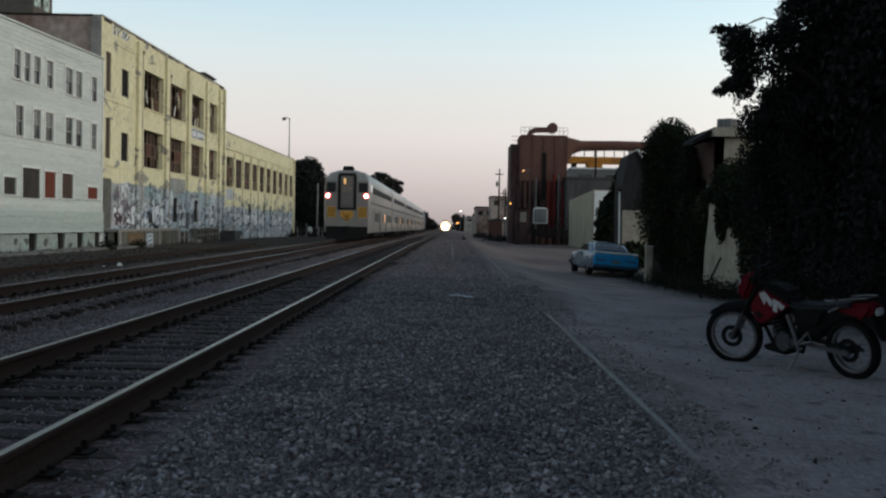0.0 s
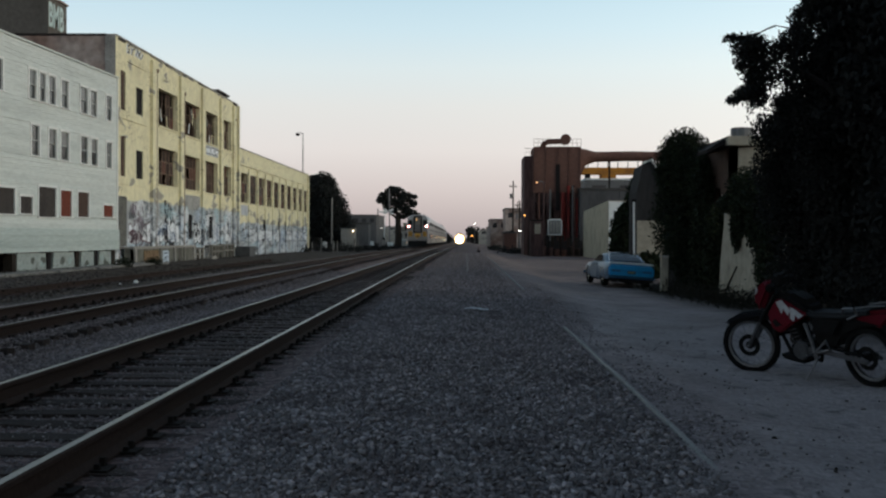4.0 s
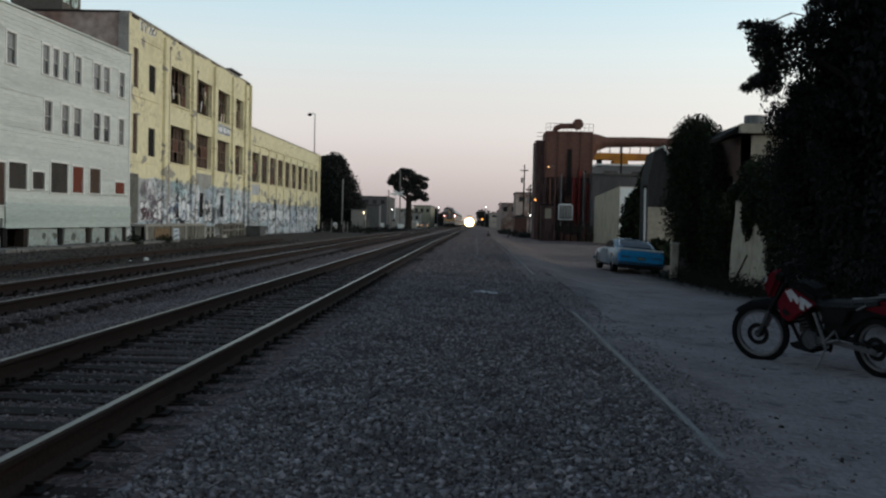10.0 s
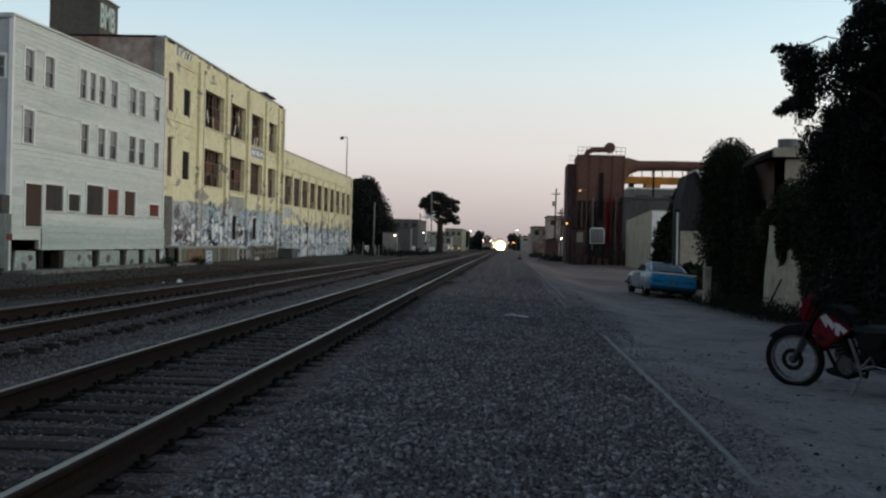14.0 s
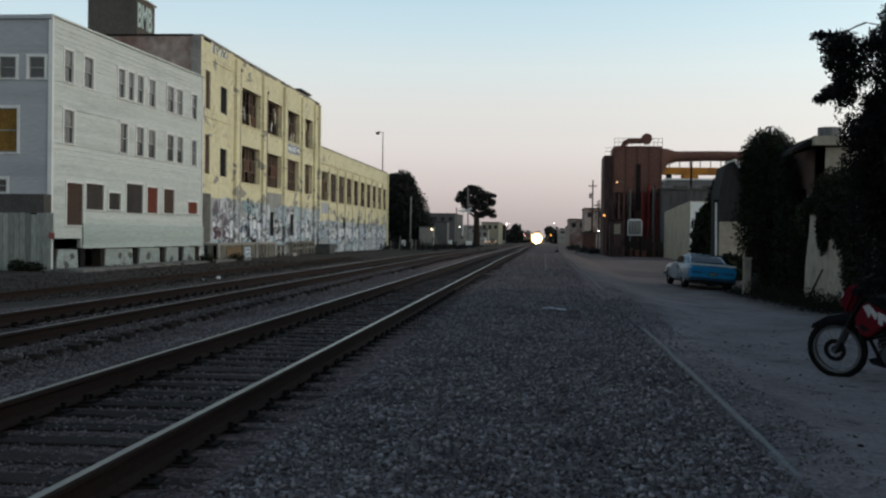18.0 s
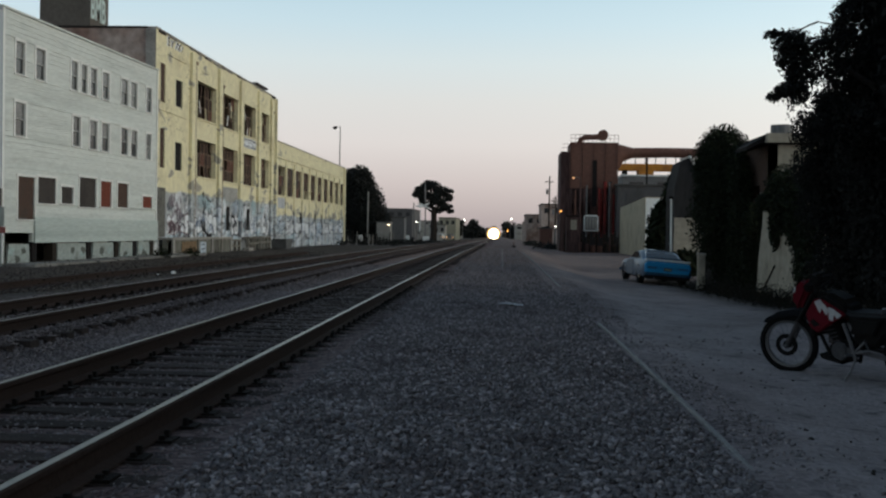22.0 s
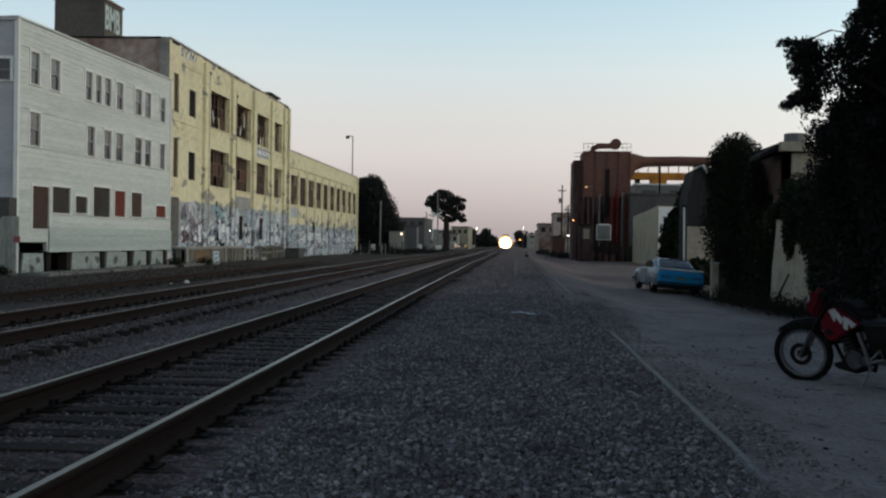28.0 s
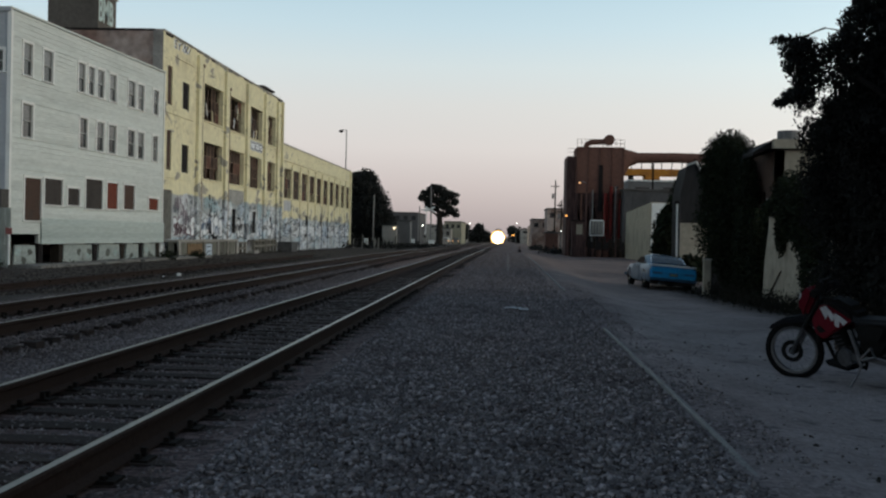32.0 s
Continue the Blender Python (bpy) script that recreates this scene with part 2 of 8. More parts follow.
def put_path(bm, pts, r, n=8):
    """A bent round tube through pts."""
    pts = [Vector(p) for p in pts]
    rings = []
    for i, p in enumerate(pts):
        d = (pts[min(i + 1, len(pts) - 1)] - pts[max(i - 1, 0)]).normalized()
        q = d.to_track_quat("Z", "Y")
        rr = r[i] if isinstance(r, (list, tuple)) else r
        rings.append([bm.verts.new(p + q @ Vector((rr * math.cos(2 * math.pi * k / n), rr * math.sin(2 * math.pi * k / n), 0))) for k in range(n)])
    for a, b in zip(rings, rings[1:]):
        off = min(range(n), key=lambda o: sum((a[k].co - b[(k + o) % n].co).length for k in range(n)))
        for k in range(n):
            bm.faces.new((a[k], a[(k + 1) % n], b[(k + 1 + off) % n], b[(k + off) % n]))
    bm.faces.new(rings[0][::-1])
    bm.faces.new(rings[-1])


def put_prism(bm, outline, d0, d1, place):
    """An outline of (u, v) pushed from depth d0 to d1; place(u, v, d) gives the point."""
    a = [bm.verts.new(place(u, v, d0)) for u, v in outline]
    b = [bm.verts.new(place(u, v, d1)) for u, v in outline]
    n = len(outline)
    for i in range(n):
        bm.faces.new((a[i], a[(i + 1) % n], b[(i + 1) % n], b[i]))
    bm.faces.new(a[::-1])
    bm.faces.new(b)


def put_wheel(bm, c, axis, rings, n=28):
    """A turned ring: rings of (radius, offset along the axis), closed round."""
    q = Vector(axis).to_track_quat("Z", "Y")
    c = Vector(c)
    loops = [[bm.verts.new(c + q @ Vector((r * math.cos(2 * math.pi * i / n), r * math.sin(2 * math.pi * i / n), o))) for i in range(n)] for r, o in rings]
    for a, b in zip(loops, loops[1:] + loops[:1]):
        for i in range(n):
            bm.faces.new((a[i], a[(i + 1) % n], b[(i + 1) % n], b[i]))


def finish(bm, name, material, smooth=False, bevel=0.0):
    bmesh.ops.recalc_face_normals(bm, faces=bm.faces)
    if bevel:
        bmesh.ops.bevel(bm, geom=[e for e in bm.edges if len(e.link_faces) == 2 and e.calc_face_angle(0) > 0.5], offset=bevel, segments=2, affect="EDGES", clamp_overlap=True)
    me = bpy.data.meshes.new(name)
    bm.to_mesh(me)
    bm.free()
    if smooth:
        for p in me.polygons:
            p.use_smooth = True
        me.set_sharp_from_angle(angle=radians(40))
    for m in (material if isinstance(material, (list, tuple)) else [material]):
        me.materials.append(m)
    return me


def part(name, bm, material, parent, label="", smooth=False, bevel=0.0, kind=""):
    ob = new(name, finish(bm, name, material, smooth, bevel))
    ob.parent = parent
    if label or kind:
        tagged(ob, label=label, kind=kind)
    return ob


def box_part(name, dims, material, parent, label="", bevel=0.0, m=None):
    bm = bmesh.new()
    put_box(bm, *dims, m=m)
    return part(name, bm, material, parent, label, bevel=bevel)


def thing(name, label, category, at=None, group="", kind=""):
    ob = new(name)
    ob.empty_display_size = 0.3
    if at is not None:
        ob.matrix_basis = at
    return tagged(ob, label, category, group, kind)


def put_wall(bm, u0, u1, z0, z1, holes, depth, place, step=0.0, lap=0.0, boards=None):
    """A wall from u0 to u1 with real openings (a, b, low, high) and reveals; step and lap make lapped boards."""
    us = sorted({u0, u1, *[v for h in holes for v in h[:2] if u0 < v < u1]})
    zs = {z0, z1, *[v for h in holes for v in h[2:] if z0 < v < z1]}
    rows = sorted(zs)
    if step:
        k = z0 + step
        while k < z1 - 0.02:
            if min(abs(k - v) for v in zs) > 0.02:
                rows.append(k)
            k += step
        rows = sorted(rows)
    def solid(u, z):
        return not any(h[0] < u < h[1] and h[2] < z < h[3] for h in holes)
    quads = []
    for za, zb in zip(rows, rows[1:]):
        run = None
        for ua, ub in zip(us, us[1:]):
            if solid((ua + ub) / 2, (za + zb) / 2):
                run = (run[0], ub) if run else (ua, ub)
            else:
                if run:
                    quads.append((*run, za, zb))
                run = None
        if run:
            quads.append((*run, za, zb))
    for ua, ub, za, zb in quads:
        front = bm
        lap_here = lap * (0.62 + 0.38 * math.sin(za * 41.0 + ua * 7.3) * math.sin(za * 17.0)) if boards is not None else lap
        if boards is not None:
            front = bmesh.new()
            boards.append(front)
        low_in = [front.verts.new(place(u, z, 0.002)) for u, z in ((ua, za), (ub, za), (ub, zb), (ua, zb))] if boards is not None else []
        if low_in:
            front.faces.new(low_in[::-1])
        vs = [front.verts.new(place(u, z, d)) for u, z, d in ((ua, za, lap_here), (ub, za, lap_here), (ub, zb, 0.004), (ua, zb, 0.004))] if lap else [bm.verts.new(place(u, z, 0)) for u, z in ((ua, za), (ub, za), (ub, zb), (ua, zb))]
        front.faces.new(vs)
        if lap:
            low = [front.verts.new(place(u, za, d)) for u, d in ((ua, lap_here), (ub, lap_here), (ub, 0), (ua, 0))]
            front.faces.new(low)
        back = [bm.verts.new(place(u, z, -depth)) for u, z in ((ua, za), (ua, zb), (ub, zb), (ub, za))]
        bm.faces.new(back)
    edges = [(u0, u1, z0, z1), *holes]
    for a, b, c, d in edges:
        c, d = max(c, z0), min(d, z1)
        for (p, q) in (((a, c), (b, c)), ((b, c), (b, d)), ((b, d), (a, d)), ((a, d), (a, c))):
            bm.faces.new([bm.verts.new(place(*p, 0)), bm.verts.new(place(*q, 0)), bm.verts.new(place(*q, -depth)), bm.verts.new(place(*p, -depth))])


def grade(y):
    """The line's gentle fall into the distance."""
    y = max(y, 0.0)
    return -0.0036 * max(0.0, min(y, 560.0) - 60.0) - (0.0018 * max(0.0, min(y, 1000) - 560))


def smooth01(v, a, b):
    v = min(1.0, max(0.0, (v - a) / (b - a)))
    return v * v * (3 - 2 * v)


def ground_z(x, y):
    z = grade(y)
    east = -0.10 * smooth01(x, 1.9, 3.2) - 0.42 * smooth01(y, 9, 42) * smooth01(x, 1.7, 4.5)
    west = -0.30 * smooth01(-x, 9.0, 13.0) - 0.12 * smooth01(-x, 4.3, 5.0) * smooth01(5.9 + x, 0, 0.3)
    bed = -0.028 * max(smooth01(1.05 - abs(x + 3.03), 0, 0.3), smooth01(1.05 - abs(x + 6.96), 0, 0.3))
    return z + east + west + bed


# ---- ground ----
def ground_material():
    m = bpy.data.materials.new("yard_ground")
    m.use_nodes = True
    n, l = m.node_tree.nodes, m.node_tree.links
    b = n["Principled BSDF"]
    co = n.new("ShaderNodeTexCoord").outputs["Object"]
    sep = n.new("ShaderNodeSeparateXYZ")
    l.new(co, sep.inputs[0])

    def tex(scale, detail=6):
        t = n.new("ShaderNodeTexNoise")
        t.inputs["Scale"].default_value, t.inputs["Detail"].default_value = scale, detail
        l.new(co, t.inputs["Vector"])
        return t.outputs[0]

    def ramp(src, stops):
        r = n.new("ShaderNodeValToRGB")
        els = r.color_ramp.elements
        while len(els) < len(stops):
            els.new(0.5)
        for e, (p, c) in zip(els, stops):
            e.position, e.color = p, (*c, 1)
        l.new(src, r.inputs[0])
        return r.outputs[0]

    def math2(op, a, bb):
        t = n.new("ShaderNodeMath")
        t.operation = op
        for i, v in enumerate((a, bb)):
            if isinstance(v, float):
                t.inputs[i].default_value = v
            else:
                l.new(v, t.inputs[i])
        return t.outputs[0]

    def mix(f, a, bb, kind="MIX"):
        t = n.new("ShaderNodeMixRGB")
        t.blend_type = kind
        for i, v in enumerate((f, a, bb)):
            if isinstance(v, float):
                t.inputs[i].default_value = v
            elif isinstance(v, tuple):
                t.inputs[i].default_value = (*v, 1)
            else:
                l.new(v, t.inputs[i])
        return t.outputs[0]

    vor = n.new("ShaderNodeTexVoronoi")
    vor.inputs["Scale"].default_value = 22
    l.new(co, vor.inputs["Vector"])
    chips = n.new("ShaderNodeSeparateColor")
    l.new(vor.outputs["Color"], chips.inputs[0])
    gravel = ramp(chips.outputs[0], [(0.0, (0.108, 0.088, 0.089)), (0.6, (0.212, 0.176, 0.175)), (0.95, (0.325, 0.275, 0.274)), (1.0, (0.312, 0.262, 0.26))])
    gravel = mix(tex(0.5), gravel, mix(1.0, gravel, (0.66, 0.66, 0.68), "MULTIPLY"))
    dirt = ramp(tex(0.7), [(0.3, (0.243, 0.208, 0.205)), (0.55, (0.333, 0.285, 0.279)), (0.75, (0.39, 0.336, 0.326))])
    dirt = mix(1.0, dirt, ramp(tex(16), [(0.3, (0.72, 0.72, 0.72)), (0.65, (1.1, 1.1, 1.1))]), "MULTIPLY")
    dirt = mix(ramp(tex(3.2, 3), [(0.60, (0, 0, 0)), (0.68, (1, 1, 1))]), dirt, mix(1.0, dirt, (0.52, 0.53, 0.56), "MULTIPLY"))
    lot = ramp(tex(0.9), [(0.35, (0.042, 0.034, 0.030)), (0.6, (0.068, 0.056, 0.048)), (0.75, (0.044, 0.043, 0.031))])
    edge = math2("ADD", sep.outputs["X"], math2("MULTIPLY", math2("SUBTRACT", tex(0.8), 0.5), 2.4))
    tongue = []
    for y0, y1 in ((16.5, 23.0), (37.0, 29.0)):
        t = n.new("ShaderNodeMapRange")
        t.inputs[1].default_value, t.inputs[2].default_value = y0, y1
        l.new(sep.outputs["Y"], t.inputs[0])
        tongue.append(t.outputs[0])
    edge = math2("SUBTRACT", edge, math2("MULTIPLY", math2("MULTIPLY", *tongue), 0.75))
    n_dirt = n.new("ShaderNodeMapRange")
    n_dirt.inputs[1].default_value, n_dirt.inputs[2].default_value = 1.35, 1.95
    l.new(edge, n_dirt.inputs[0])
    n_lot = n.new("ShaderNodeMapRange")
    n_lot.inputs[1].default_value, n_lot.inputs[2].default_value = -8.6, -9.8
    l.new(edge, n_lot.inputs[0])
    bed = math2("MINIMUM", math2("ABSOLUTE", math2("ADD", sep.outputs["X"], 3.03), 0.0), math2("ABSOLUTE", math2("ADD", sep.outputs["X"], 6.96), 0.0))
    n_bed = n.new("ShaderNodeMapRange")
    n_bed.inputs[1].default_value, n_bed.inputs[2].default_value = 1.9, 1.0
    l.new(math2("ADD", bed, math2("MULTIPLY", math2("SUBTRACT", tex(1.5), 0.5), 0.8)), n_bed.inputs[0])
    gravel = mix(n_bed.outputs[0], gravel, mix(1.0, gravel, (0.72, 0.62, 0.59), "MULTIPLY"))
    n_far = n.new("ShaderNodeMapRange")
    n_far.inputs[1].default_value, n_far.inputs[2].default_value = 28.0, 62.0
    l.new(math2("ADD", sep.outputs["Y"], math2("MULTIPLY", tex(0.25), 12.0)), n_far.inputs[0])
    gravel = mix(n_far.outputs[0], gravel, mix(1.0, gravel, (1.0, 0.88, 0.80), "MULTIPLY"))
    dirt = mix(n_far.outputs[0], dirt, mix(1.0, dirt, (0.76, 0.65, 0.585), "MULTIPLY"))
    col = mix(n_dirt.outputs[0], gravel, dirt)
    col = mix(n_lot.outputs[0], col, lot)
    # dark soil by the wall, the tree's shade also put into its colour
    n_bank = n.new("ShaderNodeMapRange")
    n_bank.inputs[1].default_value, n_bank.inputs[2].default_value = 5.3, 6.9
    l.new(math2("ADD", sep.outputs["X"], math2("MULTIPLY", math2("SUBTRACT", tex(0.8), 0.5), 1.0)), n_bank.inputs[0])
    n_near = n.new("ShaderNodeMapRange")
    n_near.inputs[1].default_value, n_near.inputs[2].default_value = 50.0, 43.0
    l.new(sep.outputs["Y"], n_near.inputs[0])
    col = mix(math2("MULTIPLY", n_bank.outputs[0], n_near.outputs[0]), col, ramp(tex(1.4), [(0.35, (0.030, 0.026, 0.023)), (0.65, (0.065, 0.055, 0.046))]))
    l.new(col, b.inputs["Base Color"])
    b.inputs["Roughness"].default_value = 0.95
    b.inputs["Specular IOR Level"].default_value = 0.1
    bp = n.new("ShaderNodeBump")
    bp.inputs["Strength"].default_value, bp.inputs["Distance"].default_value = 0.6, 0.04
    l.new(mix(0.5, vor.outputs["Distance"], tex(30)), bp.inputs["Height"])
    l.new(bp.outputs[0], b.inputs["Normal"])
    return m


def spread(marks):
    out = []
    for (a, b, s) in marks:
        k = max(1, round((b - a) / s))
        out += [a + (b - a) * i / k for i in range(k)]
    return out + [marks[-1][1]]


GX = spread([(-2500, -300, 550), (-300, -40, 40), (-40, -14, 3), (-14, 8, 0.35), (8, 40, 4), (40, 300, 50), (300, 2500, 550)])
GY = spread([(-400, -20, 95), (-20, 2, 3), (2, 45, 0.5), (45, 150, 4), (150, 1000, 25), (1000, 4000, 500)])
gv = [(x, y, ground_z(x, y) + (0.025 * noise.noise((x * 0.9, y * 0.5, 3.0)) if -14 < x < 8 and 2 < y < 60 else 0.0)) for y in GY for x in GX]
gf = [(j * len(GX) + i, j * len(GX) + i + 1, (j + 1) * len(GX) + i + 1, (j + 1) * len(GX) + i) for j in range(len(GY) - 1) for i in range(len(GX) - 1)]
gm = bpy.data.meshes.new("ground")
gm.from_pydata(gv, [], gf)
for p in gm.polygons:
    p.use_smooth = True
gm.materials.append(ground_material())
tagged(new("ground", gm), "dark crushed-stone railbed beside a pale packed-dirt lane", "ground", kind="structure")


# ---- railway tracks ----
TRACK_NEAR, TRACK_FAR = -3.03, -6.96
GAUGE = 0.755


def rail_mesh(name, x, y0, y1, top, mats, buried=False):
    prof = [(-0.07, 0), (0.07, 0), (0.07, 0.012), (0.012, 0.04), (0.012, 0.13), (0.036, 0.145), (0.036, 0.172), (0.025, 0.184), (-0.025, 0.184), (-0.036, 0.172), (-0.036, 0.145), (-0.012, 0.13), (-0.012, 0.04), (-0.07, 0.012)]
    ys = spread([(y0, 60, 8), (60, y1, 25)]) if y1 > 60 else spread([(y0, y1, 4)])
    bm = bmesh.new()
    loops = [[bm.verts.new((x + u, y, top - 0.184 + v + grade(y))) for u, v in prof] for y in ys]
    n = len(prof)
    for a, b in zip(loops, loops[1:]):
        for i in range(n):
            f = bm.faces.new((a[i], a[(i + 1) % n], b[(i + 1) % n], b[i]))
            f.material_index = 1 if i == 7 else 0
    bm.faces.new(loops[0][::-1])
    bm.faces.new(loops[-1])
    return bm


def railway_track(xc, label, tops):
    t = thing("railway_track", label, "railway track", pose(0, 0, 0), "railway tracks")
    for s in (-1, 1):
        part("rail", rail_mesh("rail", xc + s * GAUGE, -30, 900, 0.19, None), [RAIL_RUST, tops[s > 0]], t, "rust-brown steel rail with a bright worn top")
    rnd = random.Random(int(-xc * 10))
    me = [None, None, None]
    for k in range(3):
        bm = bmesh.new()
        put_box(bm, -1.3, 1.3, -0.115, 0.115, -0.16, 0.0)
        bmesh.ops.subdivide_edges(bm, edges=[e for e in bm.edges if e.calc_length() > 2], cuts=5)
        for v in bm.verts:
            if v.co.z > -0.01:
                v.co += Vector((0, rnd.uniform(-0.012, 0.012), rnd.uniform(-0.018, 0.004)))
        me[k] = finish(bm, "tie", TIE)
    y, k = -8.0, 0
    plates = bmesh.new()
    while y < 130:
        z = 0.0 + grade(y)
        if k < 168:
            ob = new("tie", me[k % 3])
            ob.parent = t
            ob.matrix_basis = pose(xc + rnd.uniform(-0.06, 0.06), y, z, 0, 0, rnd.uniform(-1.2, 1.2))
        else:
            if k == 168:
                rest = bmesh.new()
            put_box(rest, xc - 1.3, xc + 1.3, y - 0.115, y + 0.115, z - 0.16, z)
        if y < 26:
            for s in (-1, 1):
                x = xc + s * GAUGE
                put_box(plates, x - 0.17, x + 0.17, y - 0.09, y + 0.09, z - 0.004, z + 0.014)
                for dx, dy in ((0.1, 0.05), (-0.1, -0.05), (0.1, -0.05), (-0.1, 0.05)):
                    put_box(plates, x + dx - 0.017, x + dx + 0.017, y + dy - 0.017, y + dy + 0.017, z, z + rnd.uniform(0.035, 0.07))
        y += 0.53 + rnd.uniform(-0.03, 0.03)
        k += 1
    part("distant_tie_run", rest, TIE, t, "weathered ties running into the distance", kind="stuff")
    part("spiked_ironwork", plates, PLATE, t, "rusty tie plates with spikes", kind="stuff")
    return t


railway_track(TRACK_NEAR, "main railway track with bright-topped rails on dark wooden ties", (RAIL_TOP, RAIL_TOP))
railway_track(TRACK_FAR, "second railway track with worn rails on stone ballast", (RAIL_TOP, RAIL_TOP))


# ---- white wooden house ----
HX0, HX1, HY0, HY1, HTOP = -20.9, -20.1, 43.4, 60.9, 10.42
HDIR = Vector((HX1 - HX0, HY1 - HY0, 0)).normalized()
HNOR = Vector((HDIR.y, -HDIR.x, 0))


def on_house(u, z, d):
    """The house's trackside front: u is y along it, d out of the wall."""
    x = HX0 + (HX1 - HX0) * (u - HY0) / (HY1 - HY0)
    return Vector((x, u, z)) + HNOR * d


def on_side(u, z, d):
    """The house's narrow side: u is x."""
    return Vector((u, HY0 - d, z))


def hash_free(v):
    """A fixed half-and-half choice from a place along the wall."""
    return math.sin(v * 12.9) > -0.3


def framed_window(parent, place, a, b, c, d, pane, sash=True, frame=0.115, label="", split=0.5):
    """A window in an opening: casing proud of the wall, sill, sash bars and panes set back."""
    w = new("window")
    w.parent = parent
    if label:
        tagged(w, label)
    bm = bmesh.new()
    for r in ((a - frame, a, c - 0.02, d + frame), (b, b + frame, c - 0.02, d + frame), (a, b, d, d + frame)):
        put_prism(bm, [(r[0], r[2]), (r[1], r[2]), (r[1], r[3]), (r[0], r[3])], -0.03, 0.045, place)
    part("casing", bm, TRIM_PAINT, w)
    bm = bmesh.new()
    put_prism(bm, [(a - frame - 0.04, c - 0.07), (b + frame + 0.04, c - 0.07), (b + frame + 0.04, c - 0.021), (a - frame - 0.04, c - 0.021)], -0.05, 0.085, place)
    part("sill", bm, TRIM_PAINT, w)
    bm = bmesh.new()
    mid = c + (d - c) * split
    bars = [(a, a + 0.045, c, d), (b - 0.045, b, c, d), (a + 0.045, b - 0.045, c, c + 0.05), (a + 0.045, b - 0.045, d - 0.045, d)]
    if sash:
        bars.append((a + 0.045, b - 0.045, mid - 0.03, mid + 0.03))
    for r in bars:
        put_prism(bm, [(r[0], r[2]), (r[1], r[2]), (r[1], r[3]), (r[0], r[3])], -0.075, -0.025, place)
    part("sash", bm, SASH_GREY if sash else pane, w)
    for lo, hi, dep in (((c, mid, -0.065), (mid, d, -0.05)) if sash else ((c, d, -0.03),)):
        bm = bmesh.new()
        put_prism(bm, [(a + 0.01, lo), (b - 0.01, lo), (b - 0.01, hi), (a + 0.01, hi)], dep - 0.012, dep, place)
        part("pane" if sash else "board", bm, PANE_DARK if pane is PANE_GREY and sash and lo == c and hash_free(a) else pane, w)
    return w


INFILL_DARK = noise_mat("infill_dark", (0.13, 0.14, 0.125), 0.9, coarse=1.5, fine=8, var=0.4)
INFILL_BLUE = noise_mat("infill_blue", (0.38, 0.47, 0.46), 0.85, coarse=1.5, fine=8, var=0.3)
INFILL = noise_mat("painted_infill", (0.35, 0.39, 0.37), 0.85, coarse=0.9, fine=6, var=0.3, second=(0.13, 0.14, 0.12), spots=0.55)
FOOTWAY = noise_mat("footway_concrete", (0.21, 0.20, 0.185), 0.92, coarse=0.9, fine=6, var=0.35, second=(0.10, 0.098, 0.09))
house = thing("white_house", "three-storey white clapboard house with boarded ground-floor openings on piers", "house")
TOP_ROW = [(44.37, 45.32), (46.16, 47.21), (49.63, 50.55), (50.72, 51.58), (51.76, 52.70), (53.19, 54.20), (55.56, 56.67), (56.85, 57.93), (59.07, 60.08)]
MID_ROW = [(44.36, 45.43), (49.88, 50.88), (51.76, 52.79), (53.15, 54.27), (55.62, 56.73), (56.97, 58.02), (59.12, 60.07)]
LOW_ROW = [(44.68, 46.32, 1.57, 3.52, BOARD_BROWN), (46.47, 48.35, 2.31, 3.58, BOARD_GREY), (48.75, 50.15, 2.36, 3.25, BOARD_GREY), (50.66, 52.74, 2.24, 3.79, BOARD_GREY), (53.12, 54.60, 2.30, 3.72, BOARD_RED), (55.25, 56.82, 2.33, 3.72, BOARD_BROWN), (58.70, 60.30, 2.39, 3.13, BOARD_RED)]
holes = [(HY0 + 0.14, 46.1, 0.60, 1.02)] + [(a, b, 7.78, 9.32) for a, b in TOP_ROW] + [(a, b, 5.12, 6.72) for a, b in MID_ROW] + [r[:4] for r in LOW_ROW]
bm = bmesh.new()
laps = []
put_wall(bm, HY0, HY1, 0.60, HTOP, holes, 0.16, on_house, step=0.225, lap=0.034, boards=laps)
fw_wall = part("front_wall", bm, WHITE_PAINT, house, "lapped white clapboards, streaked and worn")
for k in laps:
    part("clapboard", k, WHITE_PAINT, fw_wall)
for i, (a, b) in enumerate(TOP_ROW):
    framed_window(house, on_house, a + 0.09, b - 0.09, 7.85, 9.23, PANE_GREY, label="narrow white sash window with dusty panes")
for i, (a, b) in enumerate(MID_ROW):
    framed_window(house, on_house, a + 0.09, b - 0.09, 5.19, 6.63, PANE_DARK if i in (1, 4) else PANE_GREY, label="narrow white sash window with dusty panes")
for a, b, c, d, mt in LOW_ROW:
    framed_window(house, on_house, a + 0.07, b - 0.07, c + 0.05, d - 0.06, mt, sash=False, label="opening closed with a painted board")
SIDE_X0 = -33.0
side_holes = [(-22.0, -21.1, 7.75, 8.8), (-23.3, -22.38, 7.75, 8.8), (-24.2, -22.3, 4.6, 6.62), (-23.6, -22.75, 2.9, 3.6)]
bm = bmesh.new()
laps = []
put_wall(bm, SIDE_X0, HX0 - 0.03, 0.42, HTOP - 0.1, side_holes, 0.16, on_side, step=0.225, lap=0.018, boards=laps)
sd_wall = part("side_wall", bm, SHADED_SIDING, house, "lapped boards on the side wall, shade put into their blue-grey")
for k in laps:
    part("clapboard", k, SHADED_SIDING, sd_wall)
